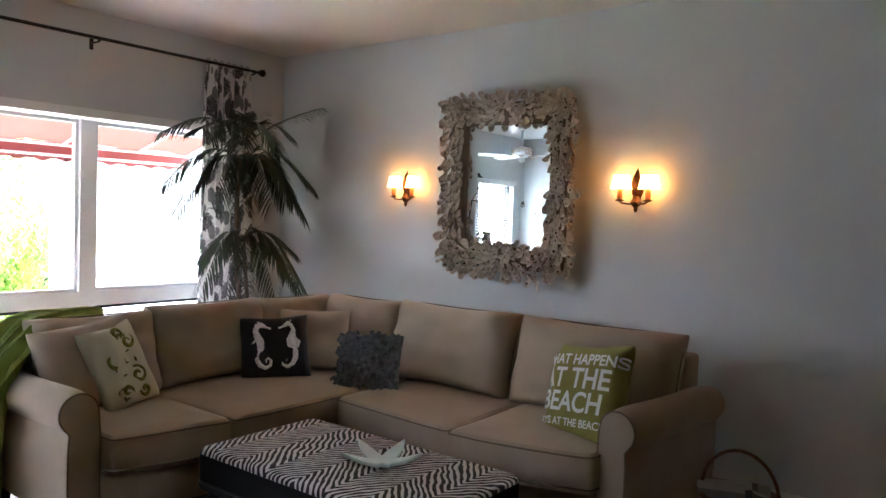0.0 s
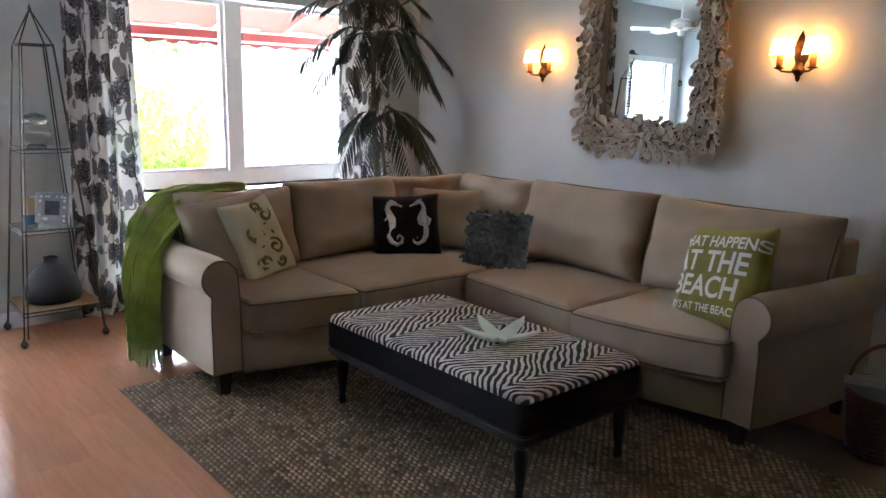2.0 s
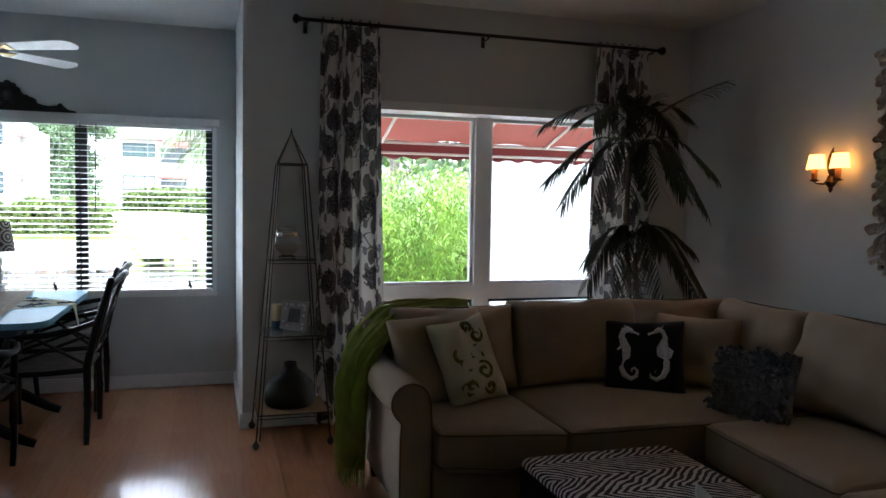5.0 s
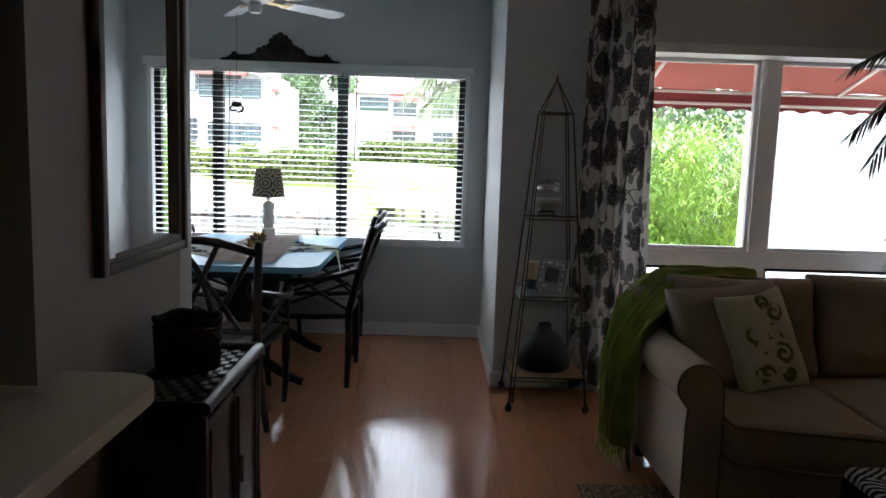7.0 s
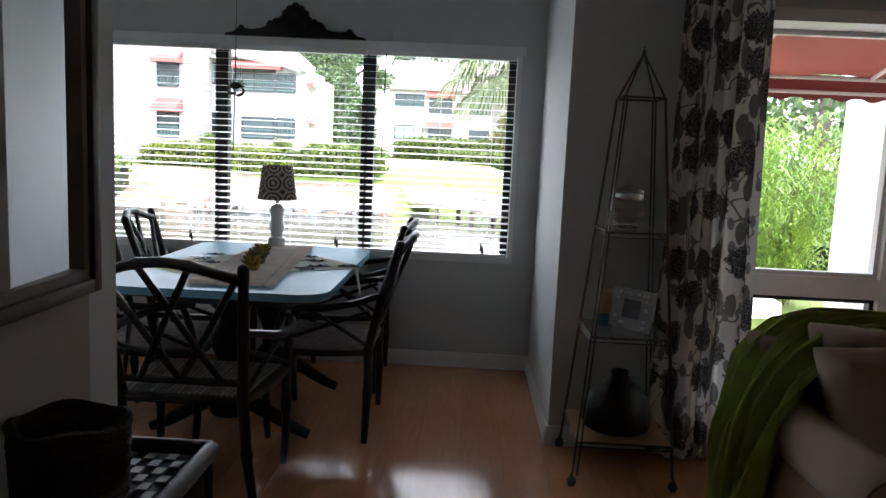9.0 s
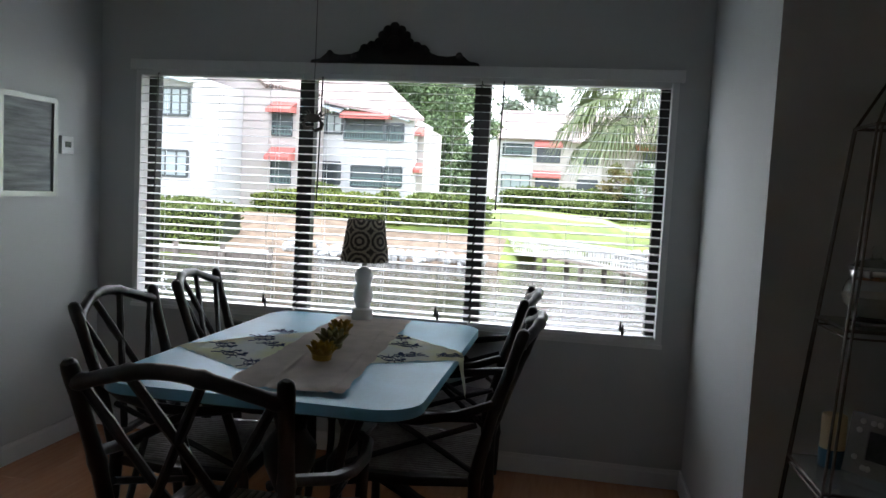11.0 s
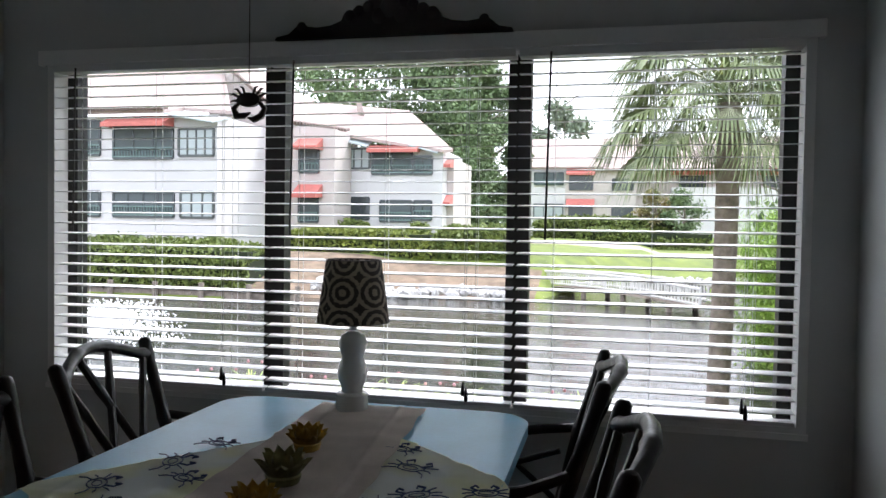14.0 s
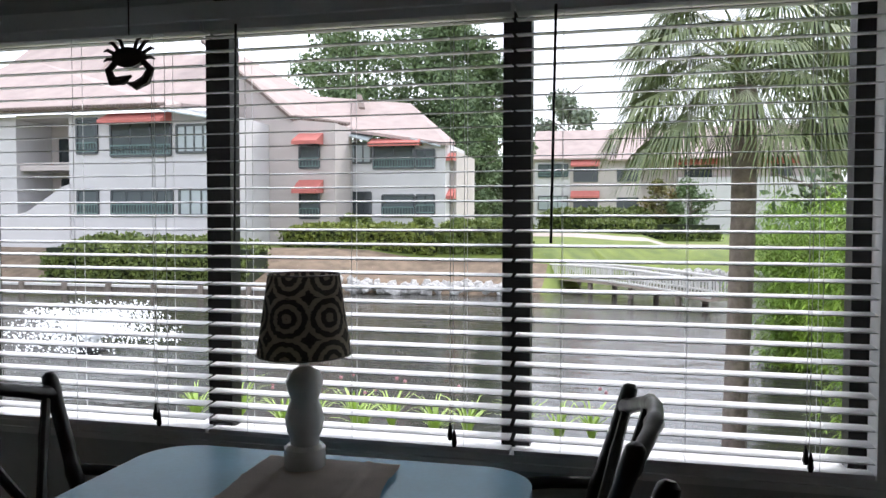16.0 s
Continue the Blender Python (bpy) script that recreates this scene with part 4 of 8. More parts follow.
sheet(bm, canvas, 24, 8)
cm, nt, n, l, b = nodes_of("red_awning_canvas")
b.inputs["Base Color"].default_value, b.inputs["Roughness"].default_value = (0.27, 0.075, 0.055, 1), 0.85
tr, ms = n.new("ShaderNodeBsdfTranslucent"), n.new("ShaderNodeMixShader")
tr.inputs[0].default_value, ms.inputs[0].default_value = (0.42, 0.13, 0.10, 1), 0.12
l.new(b.outputs[0], ms.inputs[1])
l.new(tr.outputs[0], ms.inputs[2])
l.new(ms.outputs[0], n["Material Output"].inputs[0])
part("canvas", bm, cm, aw, "faded red canvas", recalc=False)
bm = bmesh.new()
sheet(bm, lambda u, v: Vector((-6.365 - 0.012 * v, y0 + (y1 - y0) * u, 1.90 - (0.135 + 0.012 * math.cos(u * 2 * math.pi * 14)) * v)), 84, 3)
sheet(bm, lambda u, v: Vector((-6.345 - 0.004 * v, y0 + (y1 - y0) * u, 1.87 - 0.10 * v)), 24, 2)
# deeper red than the canvas: the valance's shaded inner side, put into colour
part("valance", bm, simple("shaded_red_canvas", (0.22, 0.04, 0.04), 0.85), aw, "scalloped red valance coloured darker for its shade")
bm = bmesh.new()
for x, z in ((-6.35, 1.88), (-6.35, 1.80)):
    tube(bm, [(x, y0, z), (x, y1, z)], 0.012, 8)
for yy in (2.40, 2.95, 3.72, 4.35, 4.8):
    tube(bm, [(-5.56, yy, 2.10), (-6.35, yy + 0.02, 1.88)], 0.012, 8)
part("frame", bm, WOODW, aw, "white tube awning frame")

bm = bmesh.new()
box(bm, -7.8, -7.5, 4.32, 11.0, -1.0, 6.0)
setting("wall_outside", bm, STUCCO)

fl = thing("garden_plant", "yellow-green broad-leaved plant growing below the living room window", "plant")
leaves("foliage", fl, cloud(-6.3, 3.9, -0.15, 0.35, 0.6, 0.35, 260, 0.3), 0.17, LIME)
bm = bmesh.new()
for i in range(8):
    tube(bm, [(-6.3, 3.9, -0.75), (-6.3 + 0.2 * math.cos(i), 3.9 + 0.35 * math.sin(i), 0.0)], 0.008, 5)
part("stem", bm, BARK, fl)
leaves("foliage", fl, cloud(-6.6, 3.0, -0.3, 0.4, 0.5, 0.3, 240, 0.3), 0.15, LIME)
um = thing("patio_umbrella", "open white canvas patio umbrella standing in the garden below the window", "umbrella")
bm = bmesh.new()
tube(bm, [(-9.0, 3.55, -0.75), (-9.0, 3.55, 0.52)], 0.03, 8)
part("pole", bm, WOODW, um)
bm = bmesh.new()
n = 8
c = bm.verts.new((-9.0, 3.55, 0.50))
rim = [bm.verts.new((-9.0 + 0.95 * math.cos(2 * math.pi * k / n), 3.55 + 0.95 * math.sin(2 * math.pi * k / n), 0.06)) for k in range(n)]
for k in range(n):
    bm.faces.new((c, rim[k], rim[(k + 1) % n]))
part("canopy", bm, simple("white_canvas", (0.75, 0.75, 0.72), 0.8), um, "white canvas canopy", smooth=0)


def stand(x, y, z, face, lean=15.0, roll=0.0):
    """A pose for a cushion: its front looks along face (degrees, 0 is +x), leant back by lean."""
    f, l = radians(face), radians(lean)
    zz = Vector((math.cos(f) * math.cos(l), math.sin(f) * math.cos(l), math.sin(l)))
    yy = Vector((-math.cos(f) * math.sin(l), -math.sin(f) * math.sin(l), math.cos(l)))
    xx = yy.cross(zz)
    m = Matrix((xx, yy, zz)).transposed().to_4x4()
    return Matrix.Translation((x, y, z)) @ m @ pose(0, 0, 0, 0, 0, roll)


def cushion_rise(x, y, sx, sy, sz, p=5.0, edge=0.35):
    a, b = min(1, abs(x) / (sx / 2)), min(1, abs(y) / (sy / 2))
    return sz / 2 * (1 - a ** p) ** edge * (1 - b ** p) ** edge


def piping(bm, sx, sy, r=0.005, m=None, z=0.0):
    pts = []
    for i in range(49):
        t = 2 * math.pi * i / 48
        c, s = math.cos(t), math.sin(t)
        x, y = math.copysign(abs(c) ** 0.28, c), math.copysign(abs(s) ** 0.28, s)
        x, y = x * sx / 2 * (1 - 0.045 * (1 - y * y)), y * sy / 2 * (1 - 0.045 * (1 - x * x))
        v = Vector((x, y, z))
        pts.append(m @ v if m is not None else v)
    tube(bm, pts, r, 6, cap=False)


# ---- living room: the sofa ----
ZS = 0.29          # top of the base, under the seat cushions


def seat_cushion(bm, pts, z0, z1, seed):
    """A boxed cushion over an outline, crowned on top and rounded at its edge."""
    cx = sum(p[0] for p in pts) / len(pts)
    cy = sum(p[1] for p in pts) / len(pts)
    rows = []
    prof = [(0.965, z0), (0.992, z0 + 0.02), (1.0, (z0 + z1) / 2 - 0.01), (0.996, z1 - 0.035), (0.982, z1 - 0.016), (0.955, z1 - 0.003), (0.8, z1 + 0.008), (0.5, z1 + 0.016), (0.2, z1 + 0.018)]
    for s, z in prof:
        rows.append([bm.verts.new((cx + (x - cx) * s, cy + (y - cy) * s, z + 0.008 * noise.noise(Vector((x * 3 + seed, y * 3, z * 6))))) for x, y in pts])
    n = len(pts)
    for a, b in zip(rows, rows[1:]):
        for i in range(n):
            bm.faces.new((a[i], a[(i + 1) % n], b[(i + 1) % n], b[i]))
    bm.faces.new(rows[0][::-1])
    bm.faces.new(rows[-1])


def outline(corners, r=0.05, n=5):
    """Rounds the corners of a polygon and splits its sides."""
    out = []
    k = len(corners)
    for i, c in enumerate(corners):
        c = Vector(c)
        a, b = Vector(corners[i - 1]), Vector(corners[(i + 1) % k])
        p, q = c + (a - c).normalized() * r, c + (b - c).normalized() * r
        for j in range(n + 1):
            t = j / n
            out.append(tuple(p * (1 - t) ** 2 + c * 2 * t * (1 - t) + q * t * t))
        nxt = b + (c - b).normalized() * r
        for j in range(1, 5):
            out.append(tuple(q.lerp(nxt, j / 5)))
    return out


def arm(bm, length, w=0.17, top=0.655, base=0.11):
    """A rolled arm along +x from 0 to length; the roll hangs to -y."""
    prof = [(0.0, base), (0.0, 0.45), (-0.006, 0.555)]
    cy, cz, r = -0.094, top - 0.085, 0.085
    prof += [(cy + r * math.cos(a), cz + r * math.sin(a)) for a in [radians(5 + 215 * k / 14) for k in range(15)]]
    prof += [(-w + 0.035, 0.485), (-w + 0.03, 0.42), (-w + 0.03, base)]
    n = 10
    g = []
    for i in range(n + 1):
        t = i / n
        s = 0.97 if i in (0, n) else 1.0
        g.append([bm.verts.new((length * t, -0.07 + (y + 0.07) * s, 0.4 + (z - 0.4) * s + 0.003 * math.sin(t * 9))) for y, z in prof])
    for a, b in zip(g, g[1:]):
        for k in range(len(prof)):
            bm.faces.new((a[k], a[(k + 1) % len(prof)], b[(k + 1) % len(prof)], b[k]))
    bm.faces.new(g[0])
    bm.faces.new(g[-1][::-1])
    return prof


def tapered_leg(bm, x, y, h=0.11, a=0.032, b=0.022):
    lo = [bm.verts.new((x + sx * b, y + sy * b, 0.0)) for sx, sy in ((-1, -1), (1, -1), (1, 1), (-1, 1))]
    hi = [bm.verts.new((x + sx * a, y + sy * a, h)) for sx, sy in ((-1, -1), (1, -1), (1, 1), (-1, 1))]
    bm.faces.new(lo[::-1])
    bm.faces.new(hi)
    for i in range(4):
        bm.faces.new((lo[i], lo[(i + 1) % 4], hi[(i + 1) % 4], hi[i]))


def sofa():
    s = thing("sectional_sofa", "tan corner sofa with rolled arms standing on a jute rug", "sofa")
    XB, YB, YL, XR = -4.42, 4.70, 2.57, -1.735
    # base, in two runs
    bm = bmesh.new()
    slab(bm, [(XB, YL), (-3.51, YL), (-3.385, 3.12), (-3.36, 3.79), (-2.51, 3.72), (-1.845, 3.87), (XR, YB), (XB, YB)], 0.105, ZS)
    soften(bm, 0.008, 2)
    part("base", bm, SOFA, s)
    # back frames
    bm = bmesh.new()
    box(bm, XB, XB + 0.16, YL - 0.15, YB, 0.12, 0.80)
    soften(bm, 0.03, 3)
    part("back_frame", bm, SOFA, s)
    bm = bmesh.new()
    box(bm, XB + 0.16, XR + 0.03, YB - 0.16, YB, 0.12, 0.80)
    soften(bm, 0.03, 3)
    part("back_frame", bm, SOFA, s)
    # arms
    for m in (Matrix.Translation((XB + 0.03, YL, 0)), Matrix.Translation((XR, YB - 0.03, 0)) @ Matrix.Rotation(radians(-90), 4, "Z") @ Matrix.Diagonal((1, -1, 1, 1))):
        bm = bmesh.new()
        length = 0.86 if m.translation.x < -3 else 0.83
        if m.translation.x > -3:
            m = Matrix.Translation((XR, YB - 0.02, 0)) @ Matrix.Rotation(radians(-98), 4, "Z")
            prof = arm(bm, length)
            for v in bm.verts:
                v.co.y = -v.co.y
        else:
            prof = arm(bm, length)
        for v in bm.verts:
            v.co = m @ v.co
        a = part("arm", bm, SOFA, s)
        bm = bmesh.new()
        sgn = -1 if m.translation.x > -3 else 1
        tube(bm, [m @ Vector((length - 0.002, sgn * (-0.07 + (y + 0.07) * 0.975), 0.4 + (z - 0.4) * 0.975)) for y, z in prof], 0.0042, 6)
        part("piping", bm, PIPING, a, "darker corded piping")
    # seat cushions
    seats = (
        ([(-4.26, 2.58), (-3.455, 2.58), (-3.335, 3.105), (-4.26, 3.105)], 1),
        ([(-4.26, 3.115), (-3.333, 3.115), (-3.305, 3.46), (-3.305, 3.735), (-3.305, 4.54), (-4.26, 4.54)], 2),
        ([(-3.297, 3.735), (-2.90, 3.68), (-2.515, 3.675), (-2.515, 4.54), (-3.297, 4.54)], 3),
        ([(-2.505, 3.655), (-2.10, 3.70), (-1.835, 3.79), (-1.765, 4.54), (-2.505, 4.54)], 4))
    for pts, seed in seats:
        bm = bmesh.new()
        o = outline(pts, 0.025)
        seat_cushion(bm, o, ZS - 0.005, 0.465, seed)
        c = part("seat_cushion", bm, SOFA, s)
        cx, cy = sum(p[0] for p in o) / len(o), sum(p[1] for p in o) / len(o)
        for z in (ZS + 0.018, 0.447):
            bm = bmesh.new()
            tube(bm, [(cx + (x - cx) * 0.994, cy + (y - cy) * 0.994, z + 0.008 * noise.noise(Vector((x * 3 + seed, y * 3, z * 6)))) for x, y in o + o[:1]], 0.0042, 6, cap=False)
            part("piping", bm, PIPING, c, "darker corded piping")
    # back cushions: centre, way it faces, width, height
    backs = ((-4.14, 2.86, 0, 0.64, 0.44, 16, 1), (-4.14, 3.53, 0, 0.73, 0.46, 15, 2), (-4.15, 4.16, -6, 0.62, 0.45, 15, 3),
             (-3.76, 4.43, -90, 0.64, 0.46, 15, 4), (-3.03, 4.40, -90, 0.85, 0.48, 17, 5), (-2.14, 4.40, -90, 0.90, 0.48, 17, 6))
    for x, y, face, w, h, lean, seed in backs:
        m = stand(x, y, 0.445 + h / 2, face, lean)
        bm = bmesh.new()
        puffy(bm, w, h, 0.27, 7, 0.40, 28, 0.045, seed * 3.1, m)
        c = part("back_cushion", bm, SOFA, s)
        bm = bmesh.new()
        piping(bm, w, h, 0.0045, m, 0.004)
        part("piping", bm, PIPING, c, "darker corded piping")
    # legs
    for x, y in ((-3.57, 2.49), (-4.28, 2.49), (-1.80, 3.91), (-1.68, 4.60), (-3.4, 4.6), (-4.35, 4.6)):
        bm = bmesh.new()
        tapered_leg(bm, x, y, 0.115)
        part("leg", bm, DARKWOOD, s, "dark tapered wooden leg")


sofa()


def loose_cushion(label, m, w, h, d, material, trims=()):
    c = thing("throw_pillow", label, "pillow", "", m)
    bm = bmesh.new()
    puffy(bm, w, h, d, 5, 0.42, 20, 0.02, w * 10)
    part("cover", bm, material, c)
    return c


def ribbon(bm, pts, widths, w, h, d, lift=0.003):
    """A flat shape that follows a centre line on a cushion's front."""
    prev = None
    n = len(pts)
    for i, (x, y) in enumerate(pts):
        x0, y0 = pts[max(0, i - 1)]
        x1, y1 = pts[min(n - 1, i + 1)]
        dx, dy = x1 - x0, y1 - y0
        k = math.hypot(dx, dy) or 1
        px, py = -dy / k, dx / k
        t = widths[i] / 2
        row = []
        for s in (-1, -0.4, 0.4, 1):
            qx, qy = x + px * t * s, y + py * t * s
            row.append(bm.verts.new((qx, qy, cushion_rise(qx, qy, w, h, d, 5, 0.42) + lift + (0.0025 if abs(s) < 1 else -0.004))))
        if prev:
            for a in range(3):
                bm.faces.new((prev[a], prev[a + 1], row[a + 1], row[a]))
        prev = row


SILVER = mat("silver_sequins", (0.80, 0.80, 0.82), 0.45, 0.4, col2=(0.45, 0.45, 0.48), scale=120, bump=1.0, bscale=220)
NAVY = mat("dark_navy_cotton", (0.012, 0.013, 0.028), 0.9, var=0.2, bump=0.4, bscale=250, sheen=0.2)
CREAM = mat("cream_cotton", (0.68, 0.64, 0.46), 0.9, var=0.06, bump=0.4, bscale=260)
GREENPRINT = mat("olive_green_print", (0.30, 0.31, 0.07), 0.9, var=0.3, scale=60)
OLIVE = mat("olive_green_cotton", (0.27, 0.25, 0.055), 0.9, var=0.1, scale=8, bump=0.4, bscale=240)
WHITEPRINT = mat("white_print", (0.78, 0.78, 0.72), 0.85, var=0.04)
FUR = mat("grey_ruffles", (0.15, 0.165, 0.19), 0.85, var=0.3, scale=30, bump=0.5, bscale=120)

# the seahorse pillow
w, h, d = 0.40, 0.38, 0.13
c = loose_cushion("navy throw pillow with two silver sequinned seahorses on the sofa", stand(-3.88, 3.80, 0.635, -36, 22, 3), w, h, d, NAVY)
for s in (-1, 1):
    bm = bmesh.new()
    body = [(-0.055, 0.118), (-0.075, 0.128), (-0.098, 0.118), (-0.108, 0.09), (-0.10, 0.06), (-0.09, 0.03), (-0.092, -0.005), (-0.105, -0.04), (-0.108, -0.075), (-0.092, -0.108), (-0.062, -0.125), (-0.035, -0.112), (-0.03, -0.085), (-0.045, -0.07), (-0.06, -0.08), (-0.055, -0.095)]
    ribbon(bm, [(x * s, y) for x, y in body], [0.018, 0.034, 0.040, 0.034, 0.040, 0.054, 0.056, 0.046, 0.034, 0.027, 0.022, 0.019, 0.016, 0.014, 0.011, 0.006], w, h, d)
    ribbon(bm, [(-0.022 * s, 0.100), (-0.04 * s, 0.108), (-0.07 * s, 0.120)], [0.014, 0.010, 0.022], w, h, d, 0.005)
    ribbon(bm, [(-0.108 * s, 0.045), (-0.130 * s, 0.015), (-0.126 * s, -0.02)], [0.012, 0.034, 0.008], w, h, d, 0.002)
    for qx, qy in ((-0.112, 0.135), (-0.124, 0.11), (-0.126, 0.085), (-0.12, -0.05)):
        ribbon(bm, [((qx + 0.014) * s, qy - 0.006), (qx * s, qy)], [0.014, 0.002], w, h, d, 0.002)
    ribbon(bm, [(-0.085 * s, 0.13), (-0.095 * s, 0.15)], [0.02, 0.004], w, h, d, 0.002)
    part("seahorse_motif", bm, SILVER, c, "silver sequinned seahorse shape")

# the cream pillow with green scrolls
w, h, d = 0.30, 0.42, 0.12
c = loose_cushion("cream throw pillow printed with olive green scrolls on the sofa", stand(-3.88, 2.84, 0.66, 8, 24, 10), w, h, d, CREAM)
bm = bmesh.new()


def scroll(cx, cy, r, a0, turns, s=1):
    pts, ws = [], []
    for i in range(22):
        t = i / 21
        a = a0 + s * t * turns * 2 * math.pi
        k = r * (1 - 0.8 * t)
        pts.append((cx + k * math.cos(a), cy + k * math.sin(a)))
        ws.append(0.006 + 0.012 * math.sin(math.pi * t) + 0.004)
    ribbon(bm, pts, ws, w, h, d, 0.0015)


for cx, cy, r, a0, turns, s in ((-0.05, 0.02, 0.045, 0, 1.3, 1), (0.045, -0.07, 0.045, 2, 1.3, -1), (-0.045, -0.13, 0.035, 4, 1.2, 1), (0.06, 0.10, 0.035, 1, 1.2, -1), (0.02, 0.15, 0.03, 5, 1.2, 1), (0.05, -0.15, 0.03, 3, 1.1, 1)):
    scroll(cx, cy, r, a0, turns, s)
for i in range(26):
    cx, cy, a = random.uniform(-0.10, 0.10), random.uniform(-0.17, 0.17), random.uniform(0, 6.3)
    if (cx > -0.03) == (cy > -0.02):
        ribbon(bm, [(cx, cy), (cx + 0.012 * math.cos(a), cy + 0.012 * math.sin(a)), (cx + 0.026 * math.cos(a), cy + 0.026 * math.sin(a))], [0.003, 0.011, 0.002], w, h, d, 0.0015)
part("scroll_print", bm, GREENPRINT, c, "olive green scroll and leaf print")

# the plain pillows
loose_cushion("tan throw pillow matching the sofa leaning on its arm", stand(-3.95, 2.735, 0.665, -4, 24, 8), 0.46, 0.44, 0.16, SOFA)
loose_cushion("tan throw pillow matching the sofa in its corner", stand(-3.86, 4.08, 0.655, -50, 24), 0.44, 0.38, 0.15, SOFA)

# the ruffled grey pillow
c = loose_cushion("small charcoal throw pillow covered in shaggy ruffles", stand(-3.34, 4.03, 0.605, -66, 24, 2), 0.37, 0.31, 0.11, FUR)
bm = bmesh.new()
for i in range(620):
    x, y = random.uniform(-0.175, 0.175), random.uniform(-0.145, 0.145)
    z = cushion_rise(x, y, 0.37, 0.31, 0.11, 5, 0.42)
    a = random.uniform(0, 6.3)
    l, t = random.uniform(0.02, 0.034), random.uniform(0.008, 0.014)
    dx, dy = math.cos(a), math.sin(a)
    p = [Vector((x - dy * t, y + dx * t, z - 0.004)), Vector((x + dy * t, y - dx * t, z - 0.004)),
         Vector((x + dx * l * 0.5 + dy * t, y + dy * l * 0.5 - dx * t, z + 0.014)), Vector((x + dx * l * 0.5 - dy * t, y + dy * l * 0.5 + dx * t, z + 0.016)),
         Vector((x + dx * l + dy * t * 0.7, y + dy * l - dx * t * 0.7 - 0.008, z + 0.008)), Vector((x + dx * l - dy * t * 0.7, y + dy * l + dx * t * 0.7 - 0.008, z + 0.006))]
    q = [bm.verts.new(v) for v in p]
    bm.faces.new((q[0], q[1], q[2], q[3]))
    bm.faces.new((q[3], q[2], q[4], q[5]))
part("ruffle", bm, FUR, c, "shaggy charcoal ruffles", recalc=False)

# the worded pillow
w, h, d = 0.46, 0.46, 0.15
c = loose_cushion("olive green square throw pillow printed with white beach words", stand(-2.00, 4.06, 0.650, -114, 20, 9), w, h, d, OLIVE)


def words(text, size, x, y, parent, material, bend, name="lettering", spacing=1.0, label="white printed words"):
    """Printed words, laid on a surface by bend(x, y)."""
    cu = bpy.data.curves.new(name, "FONT")
    cu.body, cu.size, cu.align_x, cu.align_y = text, size, "CENTER", "CENTER"
    cu.space_character = spacing
    cu.offset = size * 0.02
    tmp = new(name, cu)
    me = bpy.data.meshes.new_from_object(tmp)
    bpy.data.objects.remove(tmp)
    bm = bmesh.new()
    bm.from_mesh(me)
    bmesh.ops.triangulate(bm, faces=bm.faces)
    bmesh.ops.subdivide_edges(bm, edges=[e for e in bm.edges if e.calc_length() > size * 0.25], cuts=2, use_grid_fill=False)
    for v in bm.verts:
        v.co = Vector((v.co.x + x, v.co.y + y, bend(v.co.x + x, v.co.y + y)))
    return part(name, bm, material, parent, label, recalc=False)


def on_pillow(x, y):
    return cushion_rise(x, y, 0.46, 0.46, 0.15, 5, 0.42) + 0.011


for text, size, y in (("WHAT HAPPENS", 0.070, 0.135), ("AT THE", 0.130, 0.045), ("BEACH", 0.128, -0.065), ("STAYS AT THE BEACH", 0.048, -0.155)):
    words(text, size, -0.02, y, c, WHITEPRINT, on_pillow)

